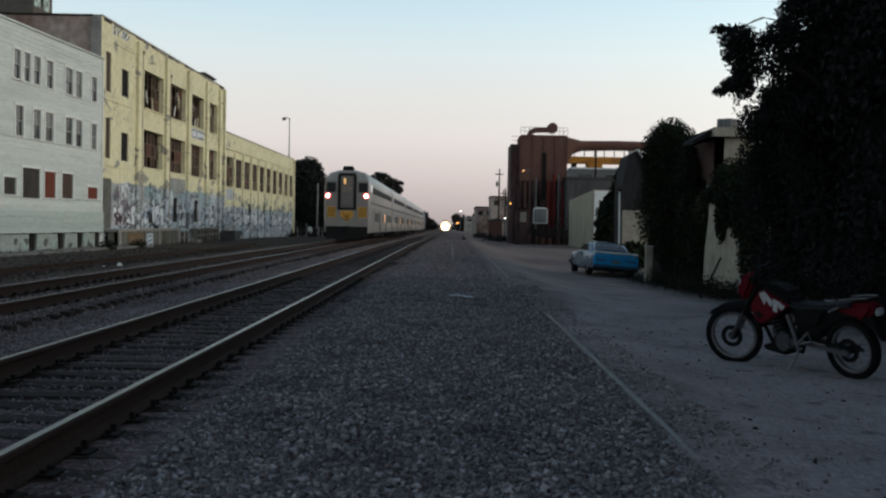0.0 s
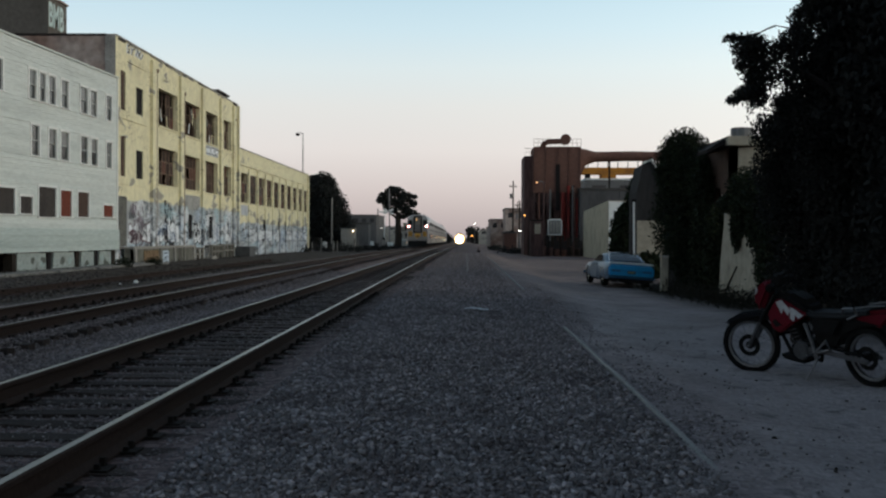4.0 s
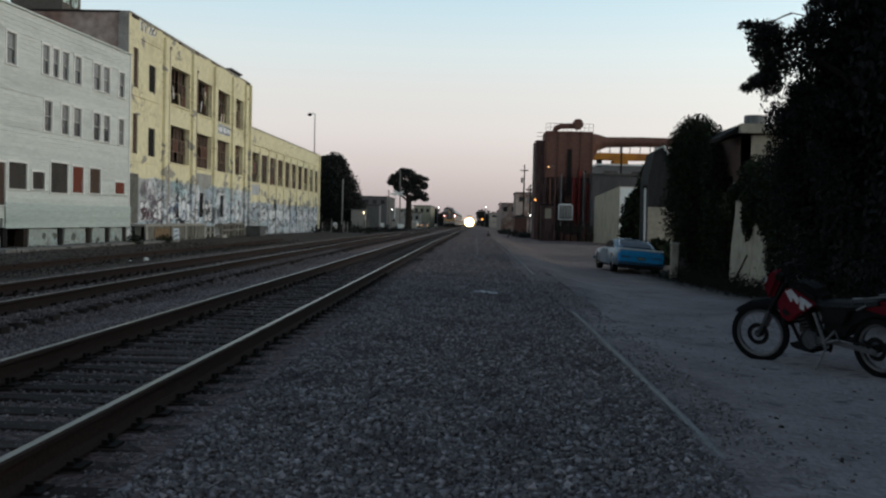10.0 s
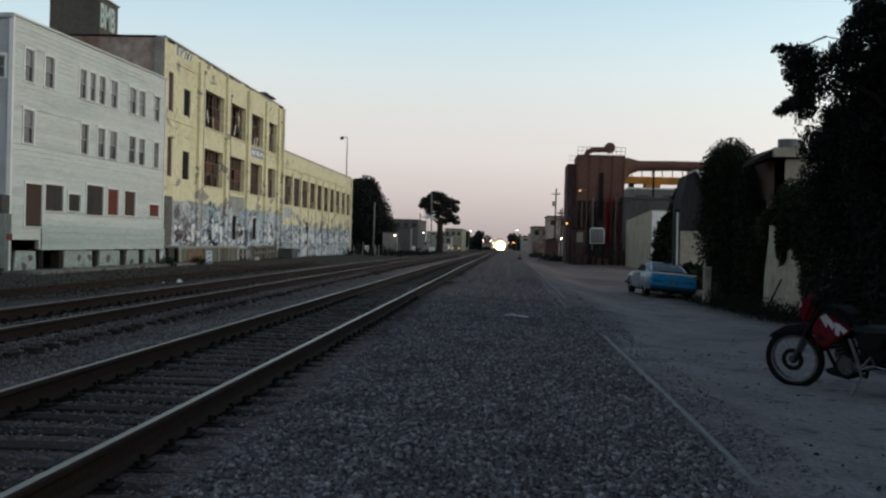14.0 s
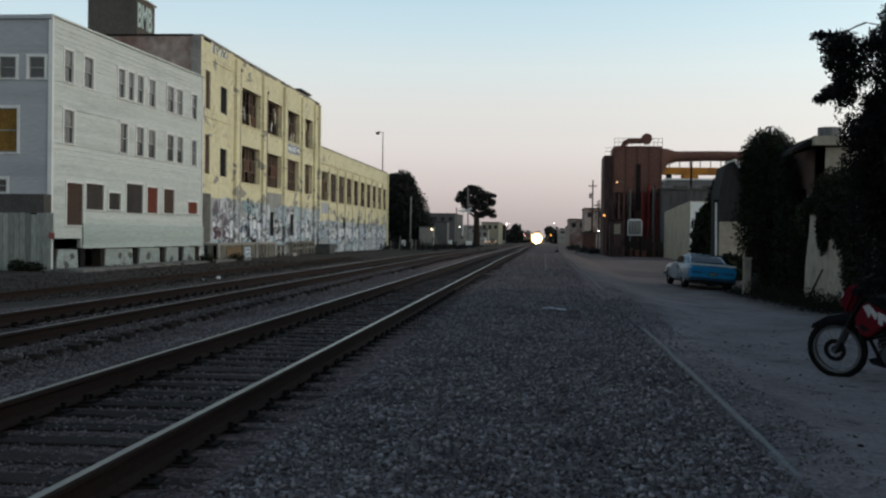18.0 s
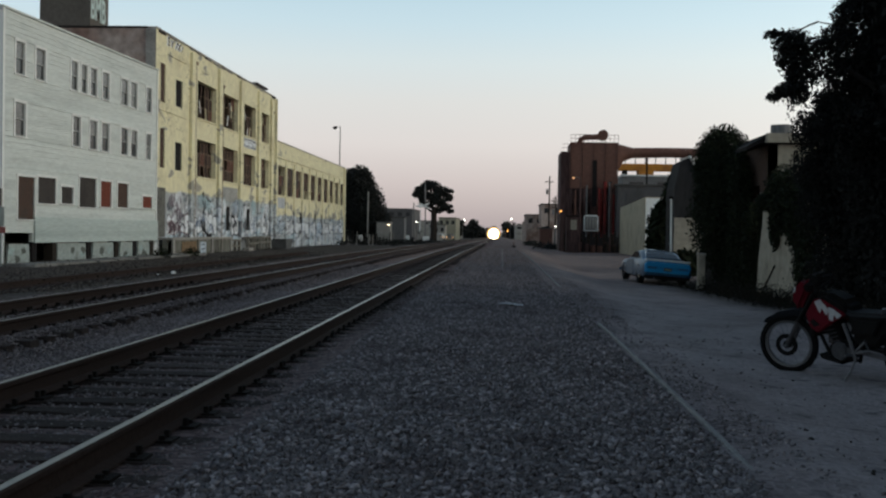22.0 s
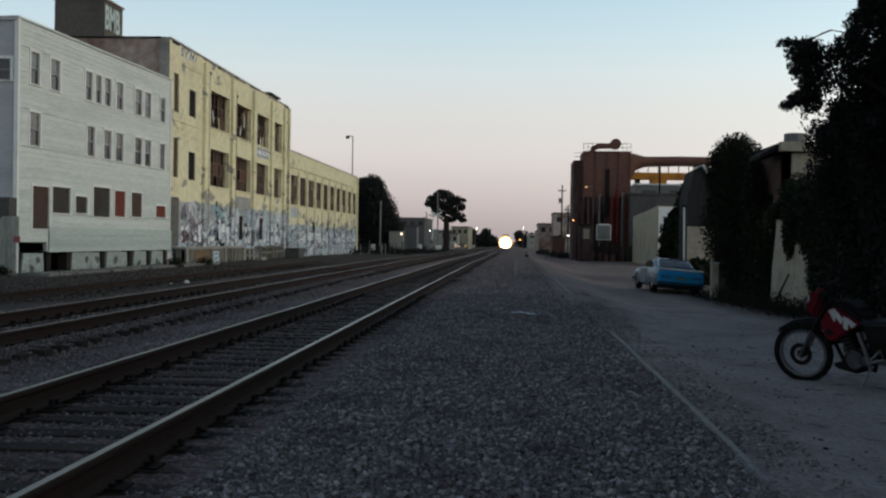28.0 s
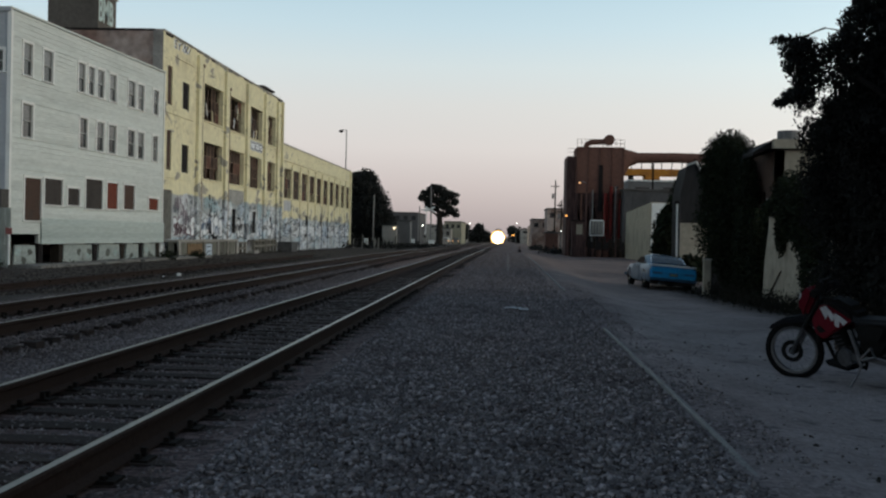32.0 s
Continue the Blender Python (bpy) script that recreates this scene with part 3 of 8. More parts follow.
for (a, b, c, d), mt in zip(side_holes, (PANE_DARK, PANE_DARK, noise_mat("amber_blind", (0.22, 0.125, 0.03), 0.7, coarse=2, fine=10), PANE_DARK)):
    framed_window(house, on_side, a + 0.1, b - 0.1, c + 0.07, d - 0.08, mt, label="white-framed side window")
box_part("corner_board", (HX0 - 0.12, HX0 + 0.06, HY0 - 0.06, HY0 + 0.12, 0.60, HTOP), TRIM_PAINT, house)
box_part("corner_board", (HX1 - 0.14, HX1 + 0.05, HY1 - 0.12, HY1 + 0.04, 0.60, HTOP), TRIM_PAINT, house)
bm = bmesh.new()
put_prism(bm, [(HY0 - 0.1, HTOP), (HY1 + 0.05, HTOP), (HY1 + 0.05, HTOP + 0.09), (HY0 - 0.1, HTOP + 0.09)], -0.4, 0.09, on_house)
part("roof_edge", bm, WHITE_PAINT, house)
bm = bmesh.new()
put_prism(bm, [(SIDE_X0, HTOP - 0.1), (HX0 + 0.02, HTOP - 0.1), (HX0 + 0.02, HTOP + 0.07), (SIDE_X0, HTOP + 0.07)], -0.3, 0.12, on_side)
part("roof_edge", bm, SHADED_SIDING, house, "grey eave board")
box_part("roof", (SIDE_X0, HX0 - 0.1, HY0 + 0.2, HY1, HTOP - 0.35, HTOP - 0.05), ROOFING, house)
box_part("back_wall", (SIDE_X0 - 0.16, SIDE_X0, HY0, HY1, -0.3, HTOP - 0.1), SHADED_SIDING, house)
box_part("end_wall", (SIDE_X0, HX1 - 0.2, HY1 - 0.18, HY1 - 0.02, 0.42, HTOP - 0.1), WHITE_PAINT, house)
box_part("floor", (SIDE_X0, HX0 - 0.2, HY0 + 0.2, HY1 - 0.2, 1.04, 1.2), DARK_STEEL, house)
box_part("floor", (SIDE_X0, HX0 - 0.2, HY0 + 0.2, HY1 - 0.2, 4.4, 4.6), DARK_STEEL, house)
# ground-floor apron, loose boards, and the piers with painted infill
bm = bmesh.new()
put_wall(bm, 46.2, HY1 + 0.1, 0.57, 1.72, [], 0.05, lambda u, z, d: on_house(u, z, d + 0.075), step=0.27, lap=0.05, boards=(laps := []))
apron = part("apron", bm, APRON_PAINT, house, "apron of newer white boards below the windows")
for k in laps:
    part("clapboard", k, APRON_PAINT, apron)
rnd = random.Random(5)
for i, y in enumerate((43.6, 46.35, 48.3, 52.0, 55.4, 57.9, 60.4)):
    p = on_house(y, 0, -0.22)
    box_part("pier", (p.x - 0.22, p.x + 0.2, y - 0.22, y + 0.24, -0.5, 0.62), DARK_STEEL if i % 2 else BARK, house)
for a, b in ((44.0, 46.0), (48.6, 51.7), (52.4, 55.1), (55.8, 57.6), (58.3, 60.1)):
    bm = bmesh.new()
    put_prism(bm, [(a, -0.5), (b, -0.5), (b - rnd.uniform(0, .2), 0.52), (a + rnd.uniform(0, .2), 0.54)], -0.14, -0.04, on_house)
    infill = part("infill", bm, INFILL, house, "pale painted panel between the piers")
    for k in range(3):
        bm = bmesh.new()
        u, z, n = rnd.uniform(a + 0.35, b - 0.35), rnd.uniform(-0.25, 0.25), 11
        bm.faces.new([bm.verts.new(on_house(u + rnd.uniform(0.12, 0.34) * math.cos(2 * math.pi * j / n), z + rnd.uniform(0.10, 0.24) * math.sin(2 * math.pi * j / n), -0.034 + 0.003 * k)) for j in range(n)])
        part("paint_patch", bm, (INFILL_DARK, INFILL_BLUE, INFILL_DARK)[k], infill, ("dark weathered patch", "pale blue-green overpaint", "dark weathered patch")[k])

# cracked concrete footway along the house's foot
rs = random.Random(23)
footway = thing("pavement", "cracked pale concrete footway along the house's foot", "pavement", kind="structure")
for k in range(-1, 9):
    y = 43.0 + 2.3 * k
    bm = bmesh.new()
    x = -19.05 + 0.055 * k
    put_box(bm, x - 0.55 + rs.uniform(-0.1, 0.1), x + 0.75 + rs.uniform(-0.15, 0.15), y, y + 2.22, -0.55, -0.20 + rs.uniform(-0.03, 0.03))
    part("slab", bm, FOOTWAY, footway, bevel=0.02)

# ---- yellow warehouse ----
YX, Y0, YB, Y1, YTOP, YLOW, YBASE = -20.3, 61.2, 94.0, 136.0, 12.95, 9.22, -0.6


def on_yellow(u, z, d):
    return Vector((YX + d, u, z))




def facade_material():
    """Yellow stucco above, a weathered band of overlapping sprayed paint along the base."""
    m = noise_mat("yellow_facade", (0.78, 0.715, 0.475), 0.85, coarse=0.4, fine=2.6, var=0.16, second=(0.68, 0.61, 0.40))
    n, l = m.node_tree.nodes, m.node_tree.links
    b = n["Principled BSDF"]
    old = b.inputs["Base Color"].links[0].from_socket
    co = n.new("ShaderNodeTexCoord").outputs["Object"]
    sep = n.new("ShaderNodeSeparateXYZ")
    l.new(co, sep.inputs[0])

    def tex(scale, detail, warp, sz=1.0):
        mp = n.new("ShaderNodeMapping")
        mp.inputs["Scale"].default_value = (1, 0.42, sz)
        l.new(co, mp.inputs[0])
        t = n.new("ShaderNodeTexNoise")
        t.inputs["Scale"].default_value, t.inputs["Detail"].default_value, t.inputs["Distortion"].default_value = scale, detail, warp
        l.new(mp.outputs[0], t.inputs["Vector"])
        return t

    def ramp(src, stops):
        r = n.new("ShaderNodeValToRGB")
        els = r.color_ramp.elements
        while len(els) < len(stops):
            els.new(0.5)
        for e, (p, c) in zip(els, stops):
            e.position, e.color = p, (*c, 1)
        l.new(src, r.inputs[0])
        return r.outputs[0]

    def mix(f, a, bb, kind="MIX"):
        t = n.new("ShaderNodeMixRGB")
        t.blend_type = kind
        for i, v in enumerate((f, a, bb)):
            if isinstance(v, float):
                t.inputs[i].default_value = v
            elif isinstance(v, tuple):
                t.inputs[i].default_value = (*v, 1)
            else:
                l.new(v, t.inputs[i])
        return t.outputs[0]

    def add0(wobble, height):
        t = n.new("ShaderNodeMath")
        t.operation = "MULTIPLY_ADD"
        l.new(wobble, t.inputs[0])
        t.inputs[1].default_value = 2.2
        l.new(height, t.inputs[2])
        u = n.new("ShaderNodeMath")
        u.operation = "SUBTRACT"
        u.inputs[1].default_value = 1.1
        l.new(t.outputs[0], u.inputs[0])
        return u.outputs[0]

    # sprayed band: grey plaster under broad white, pale blue and dark patches, run down by rain
    ground = ramp(tex(0.6, 4, 0.3, 0.6).outputs[0], [(0.36, (0.17, 0.175, 0.17)), (0.5, (0.29, 0.295, 0.285)), (0.62, (0.43, 0.44, 0.43))])
    tag_a = tex(1.35, 2.2, 1.7, 0.7).outputs[0]
    fill = ramp(tex(0.42, 1, 0.8).outputs[0], [(0.36, (0.82, 0.84, 0.84)), (0.46, (0.46, 0.60, 0.68)), (0.54, (0.84, 0.84, 0.84)), (0.64, (0.56, 0.62, 0.70))])
    paint = mix(ramp(tag_a, [(0.45, (0, 0, 0)), (0.50, (0.95, 0.95, 0.95))]), ground, fill)
    paint = mix(ramp(tag_a, [(0.36, (0.95, 0.95, 0.95)), (0.42, (0, 0, 0))]), paint, (0.05, 0.052, 0.06))
    tag_b = tex(3.4, 2.0, 2.4, 0.7).outputs[0]
    paint = mix(ramp(tag_b, [(0.42, (0, 0, 0)), (0.435, (0.8, 0.8, 0.8)), (0.455, (0.8, 0.8, 0.8)), (0.47, (0, 0, 0))]), paint, (0.66, 0.69, 0.72))
    paint = mix(ramp(tag_b, [(0.60, (0, 0, 0)), (0.62, (0.85, 0.85, 0.85))]), paint, (0.05, 0.055, 0.07))
    wash = ramp(tex(0.5, 3, 0.5, 0.5).outputs[0], [(0.50, (0, 0, 0)), (0.62, (0.75, 0.75, 0.75))])
    paint = mix(wash, paint, (0.47, 0.48, 0.47))
    paint = mix(ramp(tag_b, [(0.52, (0, 0, 0)), (0.54, (0.5, 0.5, 0.5)), (0.57, (0.5, 0.5, 0.5)), (0.59, (0, 0, 0))]), paint, (0.20, 0.24, 0.32))

    def rain(scale, detail):
        mp = n.new("ShaderNodeMapping")
        mp.inputs["Scale"].default_value = (1, 2.4, 0.13)
        l.new(co, mp.inputs[0])
        t = n.new("ShaderNodeTexNoise")
        t.inputs["Scale"].default_value, t.inputs["Detail"].default_value = scale, detail
        l.new(mp.outputs[0], t.inputs["Vector"])
        return t.outputs[0]

    paint = mix(1.0, paint, ramp(rain(1.1, 5), [(0.34, (0.6, 0.6, 0.6)), (0.54, (1.0, 1.0, 1.0))]), "MULTIPLY")
    coat = n.new("ShaderNodeMapRange")
    coat.inputs[1].default_value, coat.inputs[2].default_value, coat.inputs[4].default_value = 2.5, 3.6, 0.6
    l.new(add0(tex(0.8, 4, 0.5).outputs[0], sep.outputs["Z"]), coat.inputs[0])
    paint = mix(coat.outputs[0], paint, ramp(tex(1.0, 5, 0.4).outputs[0], [(0.4, (0.25, 0.255, 0.24)), (0.6, (0.42, 0.425, 0.40))]))
    # the band stands lower on the single-storey wing
    wing = n.new("ShaderNodeMapRange")
    wing.inputs[1].default_value, wing.inputs[2].default_value, wing.inputs[3].default_value, wing.inputs[4].default_value = 93.8, 94.2, 0.0, 0.95
    l.new(sep.outputs["Y"], wing.inputs[0])
    add = n.new("ShaderNodeMath")
    add.operation = "MULTIPLY_ADD"
    l.new(tex(0.9, 6, 0.4).outputs[0], add.inputs[0])
    add.inputs[1].default_value = -0.7
    l.new(sep.outputs["Z"], add.inputs[2])
    low = n.new("ShaderNodeMath")
    l.new(add.outputs[0], low.inputs[0])
    l.new(wing.outputs[0], low.inputs[1])

    def below(z0, z1):
        e = n.new("ShaderNodeMapRange")
        e.inputs[1].default_value, e.inputs[2].default_value = z0, z1
        l.new(low.outputs[0], e.inputs[0])
        return e.outputs[0]

    # bare grey patches: few on the upper wall, many just over the band
    flaky = n.new("ShaderNodeMath")
    flaky.operation = "MULTIPLY_ADD"
    l.new(below(4.9, 3.2), flaky.inputs[0])
    flaky.inputs[1].default_value = 0.14
    l.new(tex(1.1, 8, 0.6, 0.8).outputs[0], flaky.inputs[2])
    old = mix(ramp(flaky.outputs[0], [(0.645, (0, 0, 0)), (0.665, (1, 1, 1))]), old, (0.35, 0.325, 0.27))
    old = mix(ramp(rain(1.3, 6), [(0.60, (0, 0, 0)), (0.78, (0.45, 0.45, 0.45))]), old, (0.36, 0.31, 0.20))
    crack = ramp(tex(1.3, 9, 1.0, 1.1).outputs[0], [(0.488, (1, 1, 1)), (0.5, (0.42, 0.38, 0.32)), (0.512, (1, 1, 1))])
    gate = ramp(tex(0.5, 3, 0.2).outputs[0], [(0.49, (0, 0, 0)), (0.56, (1, 1, 1))])
    old = mix(gate, old, mix(1.0, old, crack, "MULTIPLY"))
    l.new(mix(below(3.20, 3.10), old, paint), b.inputs["Base Color"])
    return m


FACADE = facade_material()
ware = thing("warehouse", "derelict yellow stucco warehouse with broken windows and graffiti along its base", "building")
NARROW = [(61.95, 63.0), (65.05, 66.45)]
BIG = [(69.8, 74.45), (76.05, 80.7), (82.4, 86.55), (88.4, 91.6)]
THIN = [(92.85, 93.7)]
y_holes = [(a, b, 8.8 if i == 0 else 8.86, 11.1 if i == 0 else 10.52) for i, (a, b) in enumerate(NARROW)] + [(a, b, 4.9, 7.25 if i == 0 else 6.64) for i, (a, b) in enumerate(NARROW)]
y_holes += [(a, b, 8.66, 11.12) for a, b in BIG + THIN] + [(a, b, 4.76, 7.24) for a, b in BIG + THIN]
DOORS = [(77.4, 78.65, 1.15, 2.93), (83.7, 84.95, 1.17, 2.9), (72.3, 73.4, 0.6, 3.3), (89.9, 91.0, 0.9, 2.8)]
bm = bmesh.new()
put_wall(bm, Y0, YB, YBASE, YTOP, y_holes + DOORS, 0.45, on_yellow)
LOWW = [(95.4 + 4.13 * i, 98.6 + 4.13 * i - 0.06 * i) for i in range(10)]
l_holes = [(a, b, 4.42, 7.1) for a, b in LOWW]
LDOORS = [(106.0, 107.2, 0.8, 3.0), (114.3, 115.4, 0.8, 3.0), (118.6, 119.6, 0.8, 3.0)]
put_wall(bm, YB + 0.01, Y1, YBASE - 0.3, YLOW, l_holes + LDOORS, 0.45, on_yellow)
front = part("front_wall", bm, FACADE, ware, "faded yellow stucco, peeling and stained")
for a, b, c, d, mt, nm in ((-45, YX - 0.45, Y0, Y0 + 0.4, BROWN_WALL, "side_wall"), (-45, YX - 0.45, Y1 - 0.4, Y1, BROWN_WALL, "end_wall"), (-45.4, -45, Y0, Y1, BROWN_WALL, "back_wall")):
    box_part(nm, (a, b, c, d, YBASE - 0.3, YTOP - 0.02 if nm == "side_wall" else 9.2), mt, ware, "brown stained concrete wall" if nm == "side_wall" else "")
box_part("parapet_wall", (-45, YX - 0.46, YB - 0.4, YB, YLOW - 0.5, YTOP), BROWN_WALL, ware)
box_part("roof", (-45, YX - 0.46, Y0 + 0.41, YB - 0.41, YTOP - 0.9, YTOP - 0.6), ROOFING, ware)
box_part("roof", (-45, YX - 0.46, YB, Y1 - 0.41, YLOW - 0.8, YLOW - 0.5), ROOFING, ware)
box_part("floor", (-45, YX - 0.46, Y0 + 0.41, YB, 7.7, 8.0), INSIDE, ware)
box_part("floor", (-45, YX - 0.46, Y0 + 0.41, Y1 - 0.41, 3.7, 4.0), INSIDE, ware)
box_part("partition", (-28, -27.8, Y0 + 0.5, Y1 - 0.5, YBASE, 8.4), INSIDE, ware)
box_part("partition", (-28, -27.8, Y0 + 0.5, YB - 0.5, 8.4, YTOP - 1), INSIDE, ware)
# pilasters, cornice, sills
for y in (68.35, 75.1, 81.35, 87.4, 92.25):
    w = 0.42
    box_part("pilaster", (YX + 0.004, YX + 0.2, y - w, y + w, -0.3, YTOP - 0.3), FACADE, ware, bevel=0.02)
box_part("pilaster", (YX + 0.004, YX + 0.22, YB - 0.24, YB - 0.02, -0.4, YTOP - 0.1), FACADE, ware)
for i in range(11):
    y = 94.75 + 4.12 * i
    box_part("pilaster", (YX + 0.004, YX + 0.10, y - 0.24, y + 0.24, -0.5, 7.6), FACADE, ware)
box_part("cornice", (YX - 0.5, YX + 0.07, Y0 - 0.05, YB + 0.02, YTOP, YTOP + 0.08), CONCRETE, ware, "weathered grey parapet coping")
box_part("cornice", (YX - 0.5, YX + 0.07, YB + 0.03, Y1 + 0.05, YLOW, YLOW + 0.08), CONCRETE, ware, "weathered grey parapet coping")
box_part("band", (YX + 0.002, YX + 0.10, YB + 0.05, Y1, 7.75, 7.95), YELLOW_TRIM, ware)
box_part("end_post", (YX - 0.44, YX + 0.18, Y1 - 0.5, Y1 + 0.06, YBASE - 0.3, YLOW), YELLOW_TRIM, ware)
box_part("end_face", (YX - 0.6, YX - 0.003, Y0 - 0.05, Y0 - 0.003, YBASE, YTOP), CONCRETE, ware, "grey end of the front wall")
box_part("coping", (-45, YX - 0.51, Y0 - 0.04, Y0 + 0.4, YTOP + 0.0, YTOP + 0.10), DARK_STEEL, ware, "dark coping on the side wall")
for z, a, b in ((11.75, 63.3, 67.3), (8.28, 61.4, 67.3), (4.42, 61.4, 66.2)):
    box_part("ledge", (YX + 0.003, YX + 0.05, a, b, z, z + 0.05), FACADE, ware)
rnd = random.Random(11)
for k in range(26):
    y = rnd.uniform(Y0 + 1, YB - 1)
    w = rnd.uniform(0.3, 1.3)
    box_part("coping_break", (YX + 0.005, YX + 0.075, y - w / 2, y + w / 2, YTOP - rnd.uniform(0.05, 0.16), YTOP - 0.003), rnd.choice((CONCRETE, CONCRETE, BOARD_GREY)), ware)


def steel_window(a, b, c, d, cols, rows, broken, deep=0.34):
    w = new("window")
    w.parent = ware
    tagged(w, "rusted steel window with missing and boarded panes")
    bm = bmesh.new()
    x0, x1 = YX - deep - 0.02, YX - deep + 0.02
    for i in range(cols + 1):
        y = a + (b - a) * i / cols
        put_box(bm, x0, x1, y - (0.05 if i in (0, cols) else 0.032), y + (0.05 if i in (0, cols) else 0.032), c, d)
    for j in range(rows + 1):
        z = c + (d - c) * j / rows
        put_box(bm, x0 + 0.003, x1 - 0.003, a, b, z - 0.018, z + 0.018)
    part("window_frame", bm, SASH, w)
    box_part("sill", (YX - 0.40, YX + 0.08, a - 0.06, b + 0.06, c - 0.10, c - 0.002), YELLOW_TRIM, w)
    for i in range(cols):
        for j in range(rows):
            r = rnd.random()
            if r < broken:
                continue
            ya, yb = a + (b - a) * i / cols + 0.03, a + (b - a) * (i + 1) / cols - 0.03
            za, zb = c + (d - c) * j / rows + 0.02, c + (d - c) * (j + 1) / rows - 0.02
            mt = rnd.choice((BOARD_BROWN, SOOT, RUST_PANE, SOOT, SOOT, BOARD_GREY if a > 94 else SOOT))
            box_part("pane", (x0 + 0.015, x0 + 0.03, ya, yb, za, zb), mt, w)


for a, b in BIG:
    steel_window(a, b, 8.66, 11.12, 5, 3, 0.62)
    steel_window(a, b, 4.76, 7.24, 5, 3, 0.22)
rw = random.Random(31)
for i, (a, b) in enumerate(BIG):
    for k in range(4):
        y = rw.uniform(a + 0.3, b - 0.9)
        z = rw.uniform(9.0, 10.6)
        m = pose(YX - 0.28, y, z, rw.uniform(-25, 25), 0, 0)
        box_part("loose_board", (-0.012, 0.012, -rw.uniform(0.06, 0.14), rw.uniform(0.06, 0.14), -rw.uniform(0.25, 0.7), rw.uniform(0.2, 0.5)), (PANE_GREY, YELLOW_TRIM, BOARD_BROWN, TRIM_PAINT)[(i + k) % 4], ware, m=m)
for a, b in LOWW:
    steel_window(a, b, 4.42, 7.1, 3, 3, 0.3, 0.13)
for (a, b), (c, d) in zip(NARROW * 2, ((8.8, 11.1), (8.86, 10.52), (4.9, 7.25), (4.9, 6.64))):
    if a < 62:
        box_part("board", (YX - 0.10, YX - 0.07, a + 0.3, b, c, d), BOARD_BROWN, ware)
        box_part("board", (YX - 0.09, YX - 0.05, a, a + 0.29, c, d), YELLOW_TRIM, ware)
    else:
        box_part("board", (YX - 0.10, YX - 0.07, a, b, c, d), DARK_STEEL, ware)
for a, b, c, d in DOORS + LDOORS:
    box_part("door", (YX - 0.12, YX - 0.07, a, b, c, d), DARK_STEEL, ware)
rnd = random.Random(3)
# penthouse on the warehouse roof, with a sprayed tag
pent = thing("rooftop_penthouse", "dark brown concrete rooftop penthouse with a white sprayed tag", "penthouse")
box_part("body", (-29.4, -26.15, 66.0, 69.1, YTOP - 0.7, 16.3), TANK_WALL, pent)
box_part("coping", (-29.5, -26.05, 65.9, 69.2, 16.3, 16.42), BROWN_WALL, pent)
txt = bpy.data.curves.new("tag_letters", "FONT")
txt.body, txt.size, txt.extrude, txt.offset = "BMB", 1.5, 0.012, 0.03
txt_ob = new("tag_letters", txt)
bpy.context.view_layer.update()
tag_me = bpy.data.meshes.new_from_object(txt_ob.evaluated_get(bpy.context.evaluated_depsgraph_get()))
bpy.data.objects.remove(txt_ob)
tag_me.materials.append(noise_mat("mint_spray", (0.55, 0.66, 0.63), 0.7, coarse=2, fine=12, var=0.2))
tag = new("sprayed_letters", tag_me)
tag.parent = pent
tag.matrix_basis = Matrix.Translation((-26.135, 66.06, 14.52)) @ pose(0, 0, 0, 90, 0, 90) @ Matrix.Diagonal((0.88, 1.42, 1, 1))
# stub chimney and vents on the warehouse roof
vent = thing("roof_vent", "dark low roof hatch on the warehouse parapet", "roof vent")
box_part("body", (-22.4, -20.35, 87.0, 90.0, YTOP - 0.6, YTOP + 0.26), DARK_STEEL, vent)
box_part("lid", (-22.6, -20.2, 86.5, 90.5, YTOP + 0.262, YTOP + 0.38), ROOFING, vent)
vent = thing("roof_vent", "small dark vent on the lower warehouse roof", "roof vent")
box_part("body", (-23.0, -22.3, 122.0, 122.8, YLOW - 0.5, YLOW + 0.45), DARK_STEEL, vent)
box_part("lid", (-23.1, -22.2, 121.9, 122.9, YLOW + 0.45, YLOW + 0.55), DARK_STEEL, vent)


def stroke(bm, pts, w, place):
    """A sprayed ribbon along pts of (u, z)."""
    prev = None
    for i, p in enumerate(pts):
        a, b = pts[max(i - 1, 0)], pts[min(i + 1, len(pts) - 1)]
        t = Vector((b[0] - a[0], b[1] - a[1]))
        t = t.normalized() if t.length else Vector((1, 0))
        n = Vector((-t.y, t.x)) * w * 0.5
        cur = [bm.verts.new(place(p[0] + s * n.x, p[1] + s * n.y, 0.0004 * i)) for s in (-1, 1)]
        if prev:
            bm.faces.new((prev[0], prev[1], cur[1], cur[0]))
        prev = cur


SPRAY = [noise_mat("spray_" + k, c, 0.6, coarse=2, fine=14, var=0.2, bump=0.05) for k, c in
         (("white", (0.82, 0.84, 0.86)), ("black", (0.035, 0.035, 0.04)), ("blue", (0.14, 0.19, 0.28)), ("plum", (0.13, 0.075, 0.09)), ("pale", (0.52, 0.60, 0.68)), ("aqua", (0.46, 0.60, 0.64)), ("slate", (0.11, 0.12, 0.135)), ("mauve", (0.26, 0.22, 0.25)))]


